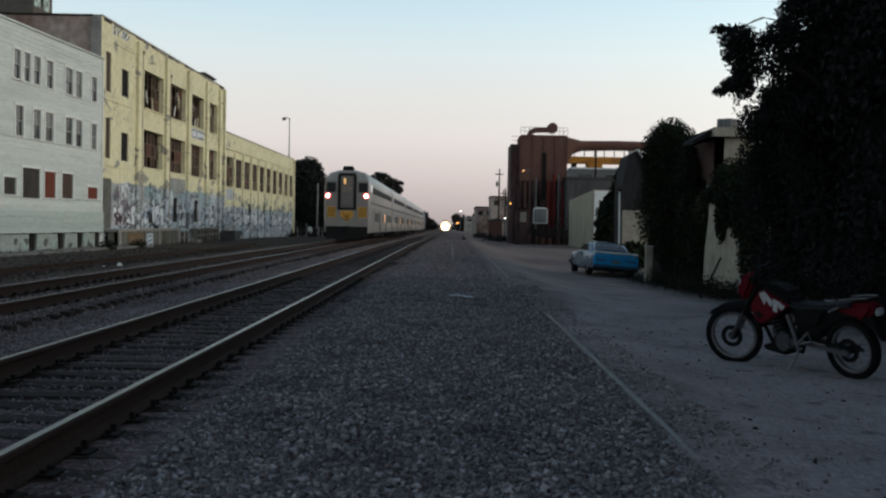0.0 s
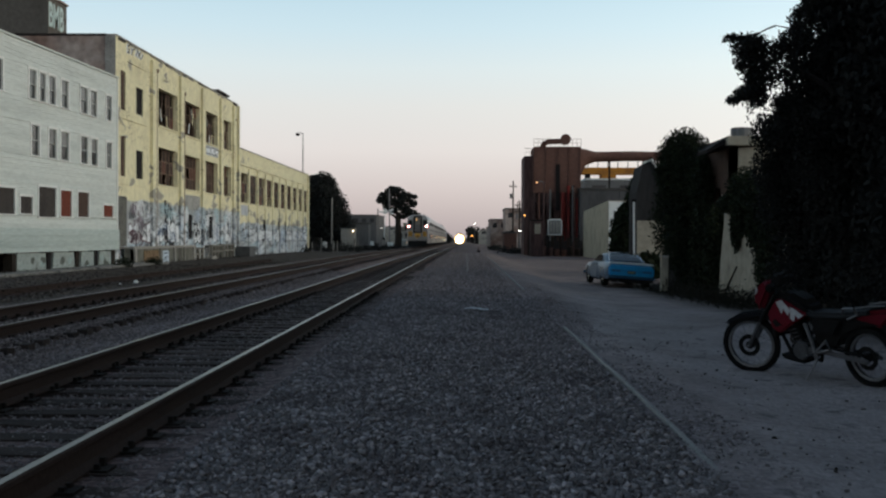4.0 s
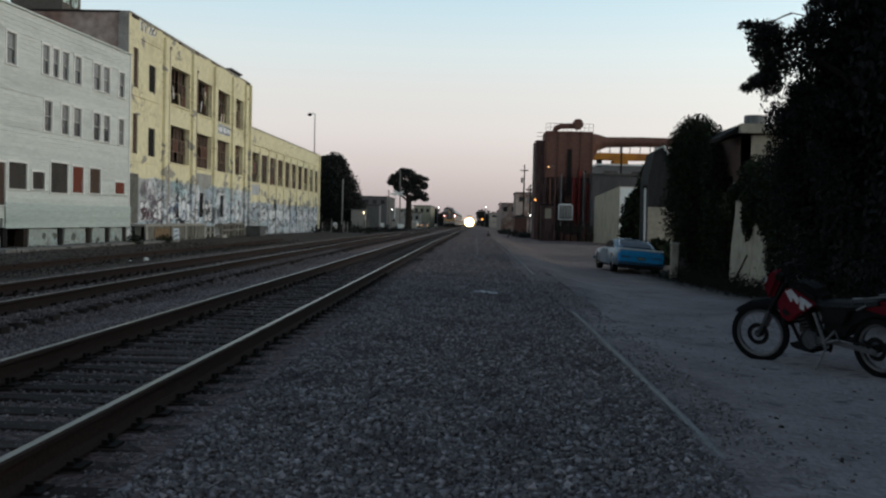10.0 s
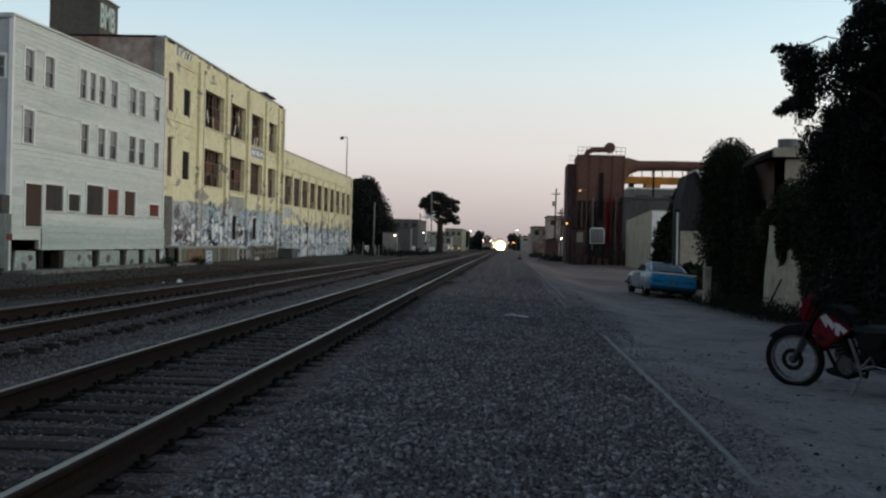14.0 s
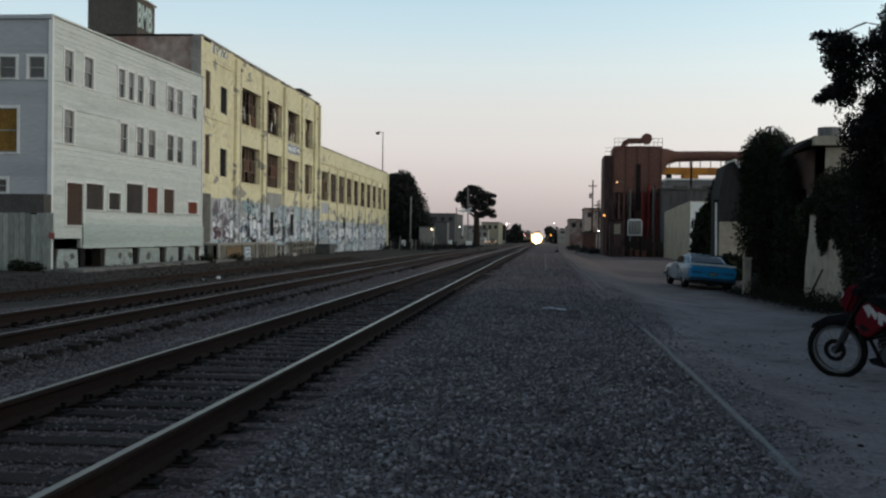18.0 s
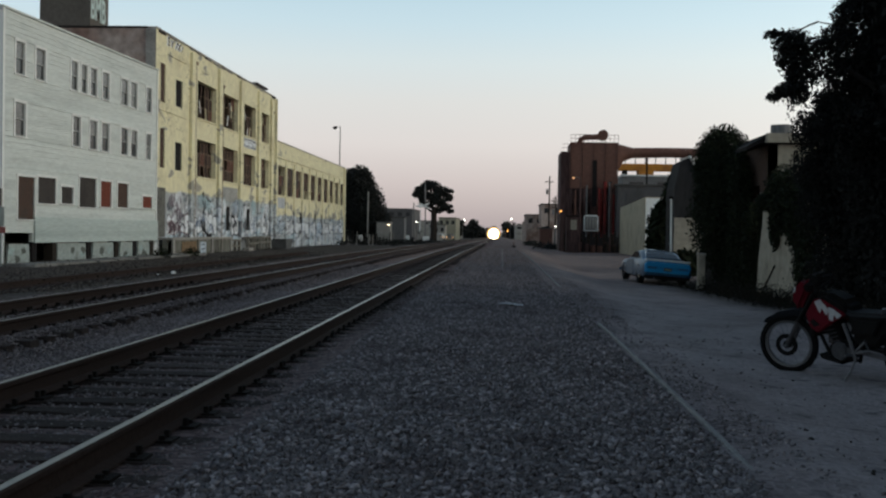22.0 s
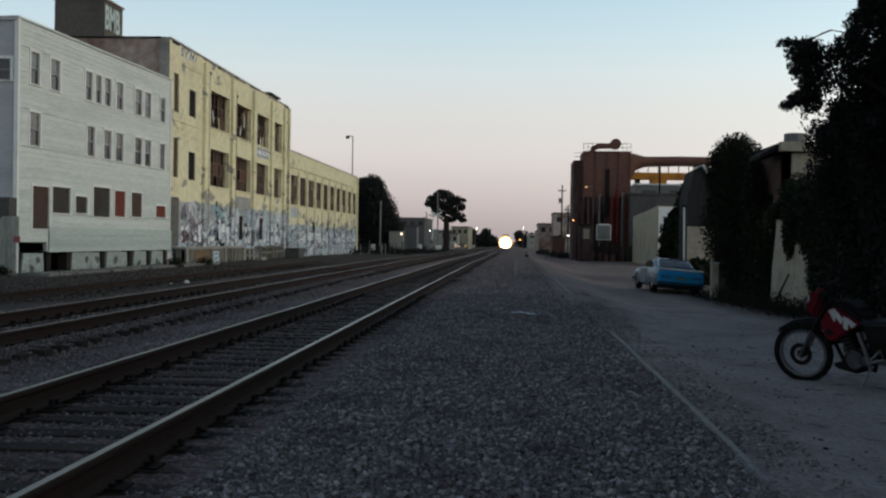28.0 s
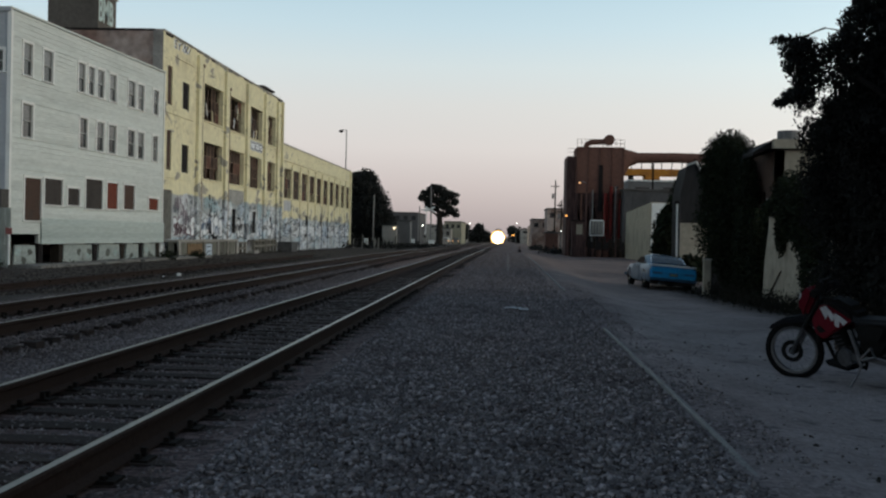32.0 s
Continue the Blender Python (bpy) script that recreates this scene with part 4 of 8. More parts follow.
def bubble_letters(u0, u1, z0, z1, fill, line, seed):
    """A row of fat sprayed letters: filled lobes with a dark outline and an eye, leaning on one another."""
    r = random.Random(seed)
    u, k = u0, 0
    while u < u1 - 0.5:
        fills, lines = bmesh.new(), bmesh.new()
        w = r.uniform(0.9, 1.7)
        h = (z1 - z0) * r.uniform(0.75, 1.0)
        c = (u + w * 0.5, z0 + h * 0.5 + r.uniform(0, (z1 - z0) - h))
        lean, n = r.uniform(-0.25, 0.35), 16
        wob = [r.uniform(0.72, 1.12) for _ in range(n)]
        ring = []
        for i in range(n):
            t = 2 * math.pi * i / n
            cu, cz = math.copysign(abs(math.cos(t)) ** 0.6, math.cos(t)), math.copysign(abs(math.sin(t)) ** 0.6, math.sin(t))
            k2 = (wob[i] + wob[i - 1]) / 2
            zz = cz * h * 0.5 * k2
            ring.append((c[0] + cu * w * 0.52 * k2 + lean * zz, c[1] + zz))
        d = 0.006 + 0.003 * (k % 2)
        hub = fills.verts.new(on_yellow(*c, d))
        vs = [fills.verts.new(on_yellow(*p, d)) for p in ring]
        for i in range(n):
            fills.faces.new((hub, vs[i], vs[(i + 1) % n]))
        wide = r.uniform(0.06, 0.12)
        stroke(lines, ring + ring[:2], wide, lambda p, q, e, d=d: on_yellow(p, q, d + 0.004 + e * 0.25))
        for _ in range(r.randint(1, 2)):
            a0, turn, rr = r.uniform(0, 6), r.uniform(1.5, 4.5), h * r.uniform(0.10, 0.2)
            o = (c[0] + r.uniform(-0.2, 0.2) * w, c[1] + r.uniform(-0.25, 0.25) * h)
            stroke(lines, [(o[0] + rr * 1.2 * math.cos(a0 + turn * i / 9), o[1] + rr * math.sin(a0 + turn * i / 9)) for i in range(10)], wide, lambda p, q, e, d=d: on_yellow(p, q, d + 0.004 + e * 0.25))
        part("graffiti", fills, fill, ware, "fat sprayed letter shape")
        part("graffiti_outline", lines, line, ware, "sprayed letter outline")
        u += w * r.uniform(0.8, 1.0)
        k += 1


def scribble(u0, u1, z0, z1, mt, seed, count):
    """Thin quick tags: looping strokes."""
    r = random.Random(seed)
    for j in range(count):
        bm = bmesh.new()
        lift = 0.018 + 0.005 * j + 0.0011 * (seed % 5)
        u, z, h = r.uniform(u0, u1), r.uniform(z0, z1), r.uniform(0.3, 0.8)
        pts, ph = [], r.uniform(0, 6)
        for i in range(14):
            pts.append((u + 0.09 * i + 0.22 * math.cos(ph + i * 1.3), z + h * 0.5 * math.sin(ph + i * 1.7)))
        stroke(bm, [p for p in pts if u0 <= p[0] <= u1] or pts[:2], r.uniform(0.05, 0.11), lambda p, q, e: on_yellow(p, q, lift + e))
        part("graffiti_tag", bm, mt, ware, "thin looping sprayed tag")


BAYS = [(63.5, 67.7), (69.0, 74.4), (75.8, 77.2), (78.9, 80.7), (82.0, 83.5), (85.1, 86.7), (88.1, 91.6), (94.9, 98.9), (99.2, 105.8), (107.4, 114.1), (115.6, 118.4), (119.8, 127.0), (127.6, 134.6)]
for i, (a, b) in enumerate(BAYS):
    wing = a > 94
    top = 2.15 if wing else 2.3
    bubble_letters(a, b, 0.75, top, SPRAY[(0, 0, 4, 0, 5, 0, 0, 4, 0, 0, 4, 0, 0)[i]], SPRAY[(3, 6, 6, 1, 6, 2, 6, 6, 1, 6, 2, 6, 1)[i]], 200 + i)
    scribble(a, b, 1.0, top, SPRAY[(6, 2, 6, 1)[i % 4]], 300 + i, 3 if wing else 4)
    if not wing:
        scribble(a, b, 2.3, 3.35, SPRAY[(0, 5, 0, 4)[i % 4]], 400 + i, 10)
        scribble(a, b, 2.2, 3.3, SPRAY[(6, 0, 5, 6)[i % 4]], 500 + i, 5)
# plum and white tags crowd the first bay from top to bottom
for k in range(3):
    scribble(63.6, 66.4, 0.9 + 0.8 * k, 1.6 + 0.8 * k, SPRAY[(3, 7, 7)[k]], 620 + k, 8)
    scribble(63.6, 66.4, 0.9 + 0.8 * k, 1.6 + 0.8 * k, SPRAY[0], 640 + k, 3)
# broad white roller patches and downstrokes
rq = random.Random(33)
for a, b in BAYS[1:9]:
    for k in range(2):
        bm = bmesh.new()
        u, z, h = rq.uniform(a + 0.2, b - 0.2), rq.uniform(1.0, 1.7), rq.uniform(0.7, 1.3)
        stroke(bm, [(u + rq.uniform(-0.08, 0.08), z + h * j / 4) for j in range(5)], rq.uniform(0.25, 0.5), lambda p, q, e: on_yellow(p, q, 0.0145 + 0.002 * k))
        part("graffiti_blotch", bm, SPRAY[(0, 0, 4)[(k + int(a)) % 3]], ware, "broad white painted stroke")
# wall above the sprayed band: recessed door panels, the pale panel between floors
bubble_letters(82.6, 86.3, 7.82, 8.42, SPRAY[0], SPRAY[6], 77)
box_part("spandrel", (YX + 0.002, YX + 0.005, 82.4, 86.5, 7.72, 8.5), noise_mat("pale_spandrel", (0.52, 0.54, 0.55), 0.8, coarse=1, fine=5, var=0.25), ware, "pale painted panel between two windows")
box_part("spandrel", (YX + 0.002, YX + 0.005, 95.0, 98.7, 3.25, 4.2), noise_mat("blue_spandrel", (0.50, 0.51, 0.53), 0.8, coarse=1, fine=5, var=0.3), ware, "bluish overpainted patch under a window")
box_part("spandrel", (YX + 0.002, YX + 0.006, 76.1, 80.8, 3.3, 4.35), noise_mat("grey_render", (0.36, 0.355, 0.33), 0.9, coarse=0.9, fine=5, var=0.35), ware, "bare grey render where the yellow has come off")
rv = random.Random(19)
for k in range(20):
    bm = bmesh.new()
    u, z = 71.6 + rv.gauss(0, 0.32), rv.uniform(0.8, 3.6)
    stroke(bm, [(u, z), (u + rv.uniform(-0.5, 0.5), z + rv.uniform(0.15, 0.5))], rv.uniform(0.15, 0.35), lambda p, q, e: on_yellow(p, q, 0.042 + 0.002 * k + e))
    part("graffiti_blotch", bm, SPRAY[1], ware, "black sprayed blotch")
# a slanted scrawl of white letters shadowed in black high on the parapet
for k, (wd, mt, off) in enumerate(((0.17, SPRAY[0], 0.0), (0.12, SPRAY[1], 0.16))):
    bm = bmesh.new()
    for u0, pts in ((63.5, ((0.5, 0.75), (0.1, 0.7), (0.05, 0.45), (0.42, 0.35), (0.38, 0.05), (0.0, 0.08))), (64.2, ((0.0, 0.72), (0.25, 0.3), (0.6, 0.78), (0.25, 0.3), (0.12, -0.05))), (65.0, ((0.55, 0.8), (0.1, 0.0))), (65.5, ((0.0, 0.75), (0.3, 0.4), (0.6, 0.0))), (65.7, ((0.5, 0.8), (0.1, 0.4), (-0.2, 0.02))), (66.2, ((0.45, 0.7), (0.1, 0.1)))):
        stroke(bm, [(u0 - 0.35 + off + u * 0.95, 12.32 + 0.62 * z) for u, z in pts], wd, (lambda u, z, d, q=0.006 * k: on_yellow(u, z, d + q)))
    part("graffiti", bm, mt, ware, "slanted black and white scrawl near the parapet")
for yy, z in ((68.95, 12.2), (75.75, 11.6), (92.6, 11.6)):
    bm = bmesh.new()
    put_tube(bm, (YX + 0.12, yy, 0.2), (YX + 0.12, yy, z), 0.06)
    put_box(bm, YX + 0.02, YX + 0.24, yy - 0.12, yy + 0.12, z - 0.2, z)
    part("drainpipe", bm, SASH, ware, "rusty drainpipe")
# flat dark panel next to the house, a recess's shade put into its colour
box_part("recess_panel", (YX + 0.002, YX + 0.012, 61.4, 63.2, 0.75, 3.7), noise_mat("recess_shade", (0.15, 0.145, 0.13), 0.95, coarse=0.8, fine=5, var=0.4), ware, "flat dark panel standing in for a shaded recess by the corner")
# loading dock along the warehouse's foot
DOCK_FACE = noise_mat("dock_face", (0.17, 0.165, 0.14), 0.95, coarse=0.9, fine=6, var=0.45, second=(0.075, 0.07, 0.06), streak=True)
DOCK_WOOD = noise_mat("dock_wood", (0.22, 0.205, 0.175), 0.9, coarse=1.2, fine=10, var=0.35, streak=True)
DX = YX + 0.9
box_part("dock", (YX + 0.01, DX, 61.9, 76.0, 0.58, 0.72), CONCRETE, ware, "concrete loading dock ledge")
box_part("dock_wall", (YX + 0.25, DX - 0.08, 62.0, 75.9, -0.7, 0.578), DOCK_FACE, ware, "stained concrete dock face")
box_part("dock_panel", (DX - 0.076, DX - 0.04, 63.9, 67.0, -0.45, 0.48), noise_mat("rusty_plywood", (0.20, 0.135, 0.08), 0.9, coarse=1.2, fine=8, var=0.5, second=(0.12, 0.09, 0.06)), ware, "brown rust-stained plywood panel")
box_part("dock_panel", (DX - 0.076, DX + 0.01, 67.7, 69.0, -0.7, 0.42), SPRAY[4], ware, "whitewashed dock panel with a tag")
for k, yy in enumerate((62.0, 67.2, 70.4, 72.9, 75.4)):
    box_part("dock_post", (DX - 0.3, DX + 0.02, yy, yy + 0.35, -0.7, 0.576), (CONCRETE, DOCK_WOOD)[k % 2], ware)
tag = bmesh.new()
stroke(tag, [(67.95, 0.25), (68.7, 0.28), (68.75, 0.0), (68.0, -0.05), (68.05, -0.32), (68.75, -0.28)], 0.10, lambda p, q, e: Vector((DX + 0.014, p, q)))
part("graffiti_tag", tag, SPRAY[6], ware, "thin looping sprayed tag")
# timber trestles and steps against the wall
for y0, y1, top, legs in ((76.3, 79.0, 0.52, 3), (81.4, 85.0, 0.66, 4), (85.6, 89.4, 0.70, 4)):
    box_part("landing", (YX + 0.1, DX - 0.1, y0, y1, top - 0.10, top), DOCK_WOOD, ware, "weathered timber landing")
    for k in range(legs):
        yy = y0 + (y1 - y0 - 0.24) * k / (legs - 1)
        box_part("landing_leg", (DX - 0.35, DX - 0.15, yy, yy + 0.24, -0.7, top - 0.102), DOCK_WOOD, ware)
    box_part("landing_brace", (DX - 0.148, DX - 0.10, y0 + 0.1, y1 - 0.1, top - 0.55, top - 0.42), DOCK_WOOD, ware)
box_part("step", (DX - 0.1, DX + 0.4, 79.3, 80.8, -0.7, -0.15), CONCRETE, ware)
SKIP_GREY = noise_mat("skip_grey", (0.10, 0.10, 0.10), 0.7, coarse=1, fine=8, var=0.35)
skip = thing("rubbish_skip", "dark grey steel rubbish bin standing against the warehouse", "rubbish bin")
bm = bmesh.new()
put_prism(bm, [(92.2, -0.7), (94.6, -0.7), (94.8, 0.38), (92.0, 0.38)], YX + 0.3, YX + 1.5, lambda u, v, d: Vector((d, u, v)))
part("body", bm, SKIP_GREY, skip, bevel=0.03)
box_part("lid", (YX + 0.26, YX + 1.54, 91.95, 94.85, 0.384, 0.45), SKIP_GREY, skip)

# ---- wooden fence, shed roof and signpost before the house's side ----
fence = thing("wooden_fence", "weathered greenish board fence beside the white house", "fence")
FENCE_WOOD = vary(noise_mat("fence_wood", (0.27, 0.285, 0.255), 0.9, coarse=2, fine=14, var=0.35, streak=True), 0.35)
x = -34.0
while x < -20.05:
    w = 0.24
    box_part("board", (x, x + w - 0.02, 41.5, 41.53, -0.42, 2.05 + rnd.uniform(-0.06, 0.03)), FENCE_WOOD, fence)
    x += w
for z in (0.2, 1.6):
    box_part("fence_rail", (-34, -20.0, 41.535, 41.6, z, z + 0.1), BARK, fence)
shed = thing("lean_to", "low shed with a dark sagging felt roof", "shed")
box_part("roof", (-34, -20.33, 41.62, 42.3, 2.06, 2.84), ROOFING, shed, "dark felt roof")
box_part("wall", (-34, -20.9, 41.75, 42.2, -0.4, 2.058), BARK, shed)
sign = thing("signpost", "short thin white post with a faded red plate", "signpost")
bm = bmesh.new()
put_tube(bm, (-19.77, 41.2, -0.45), (-19.77, 41.2, 1.3), 0.04)
part("post", bm, TRIM_PAINT, sign)
box_part("plate", (-19.90, -19.64, 41.15, 41.17, 1.02, 1.28), noise_mat("faded_red", (0.28, 0.10, 0.09), 0.6), sign, "small faded red plate")

fshrub = thing("fence_shrub", "small dark green shrub at the foot of the board fence", "shrub", group="fence shrubs")
FSHRUB_AT = ((-21.2, 41.15, -0.1), (-20.5, 41.2, -0.2), (-22.6, 41.15, -0.15), (-18.3, 56.5, -0.1), (-18.0, 61.0, -0.15))

# ---- right side: rust-red dust collector ----
red = thing("dust_collector", "tall rust-red steel dust collector tower on dark legs", "industrial tower")
RG = ground_z(10, 120)
bm = bmesh.new()
put_box(bm, 7.85, 13.4, 125, 131, 6.6, 12.0)
part("housing", bm, RUST_RED, red, "rust-red steel housing", bevel=0.06)
for i in range(5):
    bm = bmesh.new()
    xx = 7.95 + i * 1.33
    put_box(bm, xx, xx + 0.09, 124.9, 125, 6.6, 12.0)
    part("rib", bm, RUST_RED, red)
box_part("dark_slot", (10.45, 10.95, 124.86, 124.99, 4.5, 9.9), DARK_STEEL, red)
for i in range(3):
    bm = bmesh.new()
    c = 8.8 + i * 1.85
    a = [bm.verts.new(Vector(p)) for p in ((c - 0.9, 125.1, 6.6), (c + 0.9, 125.1, 6.6), (c + 0.9, 127.5, 6.6), (c - 0.9, 127.5, 6.6))]
    b = [bm.verts.new(Vector(p)) for p in ((c - 0.2, 126, 3.3), (c + 0.2, 126, 3.3), (c + 0.2, 126.5, 3.3), (c - 0.2, 126.5, 3.3))]
    for k in range(4):
        bm.faces.new((a[k], a[(k + 1) % 4], b[(k + 1) % 4], b[k]))
    bm.faces.new(b)
    part("hopper", bm, YARD_STEEL, red)
for xx in (7.95, 9.6, 11.5, 13.25):
    for yy in (125.2, 130.8):
        box_part("leg", (xx - 0.15, xx + 0.15, yy - 0.15, yy + 0.15, RG - 0.1, 6.6), RED_STEEL if xx > 11 else YARD_STEEL, red)
bm = bmesh.new()
for a, b in (((7.95, 125.1, 0.5), (9.6, 125.1, 6.4)), ((9.6, 125.1, 0.5), (7.95, 125.1, 6.4)), ((11.5, 125.1, 0.4), (13.25, 125.1, 6.4)), ((13.25, 125.1, 0.4), (11.5, 125.1, 6.4)), ((9.6, 125.1, 3.4), (13.3, 125.1, 3.4))):
    put_tube(bm, a, b, 0.07, n=6)
part("bracing", bm, YARD_STEEL, red, "dark cross bracing")
for i, xx in enumerate((11.2, 11.9, 12.9)):
    bm = bmesh.new()
    put_tube(bm, (xx, 124.3 + 0.2 * (i % 2), RG), (xx, 124.4 + 0.2 * (i % 2), 6.6 + 0.9 * math.sin(i * 2.0)), 0.13 + 0.05 * (i % 2), n=9)
    part("riser", bm, RED_STEEL, red, "red-painted riser pipe", smooth=True)
box_part("rear_tower", (6.85, 8.0, 126.5, 133, RG - 0.2, 11.0), YARD_STEEL, red)
box_part("lower_wall", (7.1, 13.6, 128, 131, RG - 0.2, 6.6), YARD_STEEL, red)
for i in range(4):
    bm = bmesh.new()
    xx = 8.5 + i * 1.3
    put_tube(bm, (xx, 124.6, RG), (xx, 124.7, rnd.uniform(4.5, 8)), 0.09, n=8)
    part("pipe", bm, GREY_METAL if i % 2 else RUST_RED, red)
bm = bmesh.new()
put_path(bm, [(9.0, 127, 12.0), (9.2, 127, 12.5), (9.8, 127, 12.75), (11.2, 127, 12.8), (12.1, 127, 12.8)], 0.33, 10)
put_tube(bm, (11.75, 126.5, 13.0), (11.75, 127.6, 13.0), 0.62, n=18)
part("fan_duct", bm, RUST_RED, red, "roof fan and curved duct", smooth=True)
bm = bmesh.new()
for i in range(12):
    xx = 7.9 + i * 0.5
    put_tube(bm, (xx, 125.1, 12.0), (xx, 125.1, 12.9), 0.025, n=5)
for z in (12.45, 12.9):
    put_tube(bm, (7.9, 125.1, z), (13.4, 125.1, z), 0.025, n=5)
    put_tube(bm, (6.9, 126.5, z - 1), (7.9, 126.5, z - 1), 0.025, n=5)
part("roof_railing", bm, RUST_RED, red)
bm = bmesh.new()
secs = [(13.3, 10.1, 0.0, 1.9, 1.5), (14.2, 10.9, 0, 0.95, 0.9), (15.2, 10.95, 0, 0.62, 0.6), (19.5, 11.05, 0, 0.58, 0.6), (24.5, 11.0, 0, 0.58, 0.6)]
loops = [[bm.verts.new((xx, 127 + b * math.cos(k * math.pi / 8), zz + a * math.sin(k * math.pi / 8))) for k in range(16)] for xx, zz, _, a, b in secs]
for a, b in zip(loops, loops[1:]):
    for k in range(16):
        bm.faces.new((a[k], a[(k + 1) % 16], b[(k + 1) % 16], b[k]))
bm.faces.new(loops[0]), bm.faces.new(loops[-1])
part("main_duct", bm, RUST_RED, red, "long horizontal duct leaving the tower", smooth=True)
for xx in (17.0, 21.0, 24.0):
    box_part("duct_post", (xx - 0.1, xx + 0.1, 127.0, 127.2, RG - 0.6, 10.5), DARK_STEEL, red)
# gate, white notice board, small guard box
notice = thing("notice_board", "white framed notice board on dark posts at the yard gate", "notice board")
bm = bmesh.new()
put_prism(bm, [(9.0, 1.62), (10.6, 1.62), (10.6, 3.2), (10.42, 3.4), (9.18, 3.4), (9.0, 3.2)], 117.9, 118.0, lambda u, v, d: Vector((u, d, v)))
part("frame", bm, TRIM_PAINT, notice)
box_part("panel", (9.12, 10.48, 117.86, 117.9, 1.74, 3.24), GREY_METAL, notice)
for xx in (9.3, 9.62, 9.94, 10.2):
    box_part("text_bar", (xx, xx + 0.16, 117.84, 117.857, 1.9, 3.1), CONCRETE, notice)
for xx in (9.15, 10.45):
    box_part("post", (xx - 0.05, xx + 0.05, 118.0, 118.1, ground_z(10, 118) - 0.05, 1.62), DARK_STEEL, notice)
gate = thing("yard_gate", "dark board gate and fence closing the works yard", "gate")
for i in range(24):
    xx = 6.9 + i * 0.29
    box_part("board", (xx, xx + 0.27, 119.0, 119.06, ground_z(10, 119) - 0.1, 1.3 + 0.35 * math.sin(i * 2.1)), DARK_SHEET if i % 3 else BARK, gate)
box_part("gate_rail", (6.9, 13.8, 119.06, 119.12, 0.4, 0.55), DARK_STEEL, gate)

booth = thing("guard_booth", "small dark guard booth with a tan window at the yard gate", "booth")
box_part("wall", (7.0, 8.3, 116.1, 117.4, ground_z(7.6, 116.5) - 0.05, 3.15), YARD_STEEL, booth)
box_part("roof", (6.9, 8.4, 116.0, 117.5, 3.152, 3.3), DARK_STEEL, booth)
# tan colour stands for the lit interior behind this window
box_part("window", (7.45, 8.1, 116.05, 116.097, 1.75, 2.85), BEIGE, booth, "window, its lit interior put into a tan colour")
junk = random.Random(15)
for i in range(7):
    xx = 8.6 + 0.75 * i
    d = thing("yard_drum", "rusty steel drum standing before the yard gate", "drum", group="yard drums")
    bm = bmesh.new()
    g = ground_z(xx, 118.5)
    hh = junk.uniform(0.7, 1.1)
    put_tube(bm, (xx, 118.5, g - 0.02), (xx, 118.5, g + hh), 0.3, n=14)
    part("shell", bm, junk.choice((YARD_STEEL, RUST_RED, BARK, GREY_METAL)), d, smooth=True)
    bm = bmesh.new()
    put_tube(bm, (xx, 118.5, g + hh), (xx, 118.5, g + hh + 0.03), 0.31, n=14)
    part("rim", bm, YARD_STEEL, d)

# gantry crane behind
crane = thing("gantry_crane", "orange gantry crane beam high over the works yard", "crane")
CRANE = noise_mat("crane_orange", (0.42, 0.17, 0.03), 0.7, coarse=0.5, fine=4, var=0.3, second=(0.25, 0.10, 0.03))
box_part("girder", (15.5, 27, 150, 150.8, 10.3, 11.2), CRANE, crane)
box_part("girder", (15.5, 27, 152, 152.8, 10.3, 11.2), CRANE, crane)
box_part("trolley", (19, 21, 149.8, 153, 9.6, 10.3), CRANE, crane)
for xx in (16.9, 25.5):
    box_part("leg", (xx, xx + 0.5, 150.1, 152.7, ground_z(xx, 150) - 0.2, 10.3), DARK_STEEL, crane)
for i in range(9):
    box_part("rail_post", (15.6 + i * 1.4, 15.7 + i * 1.4, 150.0, 150.08, 11.2, 12.1), DARK_STEEL, crane)
box_part("hand_rail", (15.5, 27, 150.0, 150.06, 12.1, 12.2), DARK_STEEL, crane)


def shed_building(name, label, x0, x1, y0, y1, top, wall, roof, low=-1.2, bands=0):
    b = thing(name, label, "building")
    box_part("wall", (x0, x1, y0, y1, low, top), wall, b)
    box_part("roof", (x0 - 0.15, x1 + 0.15, y0 - 0.15, y1 + 0.15, top, top + 0.22), roof, b)
    for i in range(bands):
        w = (x1 - x0) / bands
        box_part("window", (x0 + w * (i + 0.25), x0 + w * (i + 0.75), y0 - 0.03, y0 - 0.004, top - 1.7, top - 0.7), PANE_DARK, b)
    return b


shed_building("works_hall", "pale grey sheet-metal works hall with a clerestory", 15.6, 30, 140, 160, 8.9, GREY_METAL, TRIM_PAINT, bands=4)
hall = shed_building("grey_hall", "mid-grey corrugated hall with a low roof", 13.1, 24, 122.5, 139, 6.85, DIM_METAL, ROOFING)
for i in range(12):
    box_part("seam", (13.3 + i * 0.85, 13.36 + i * 0.85, 122.44, 122.496, -1, 6.8), DIM_METAL, hall)
beige = thing("beige_store", "low beige stucco store with a pale end wall", "building")
bm = bmesh.new()
put_prism(bm, [(96, -1.2), (116, -1.2), (116, 4.2), (96, 4.7)], 0, 5.0, lambda u, v, d: Vector((12.75 + d, u, v)))
part("wall", bm, TAN, beige)
box_part("end_wall", (12.8, 14.9, 95.9, 95.995, -1.2, 4.62), TRIM_PAINT, beige, "pale painted end wall")
pole = thing("white_pole", "slim pale wooden pole beside the parked car", "pole")
bm = bmesh.new()
put_tube(bm, (7.10, 45, -0.9), (7.05, 45, 2.9), 0.045, 0.038)
part("shaft", bm, TRIM_PAINT, pole)
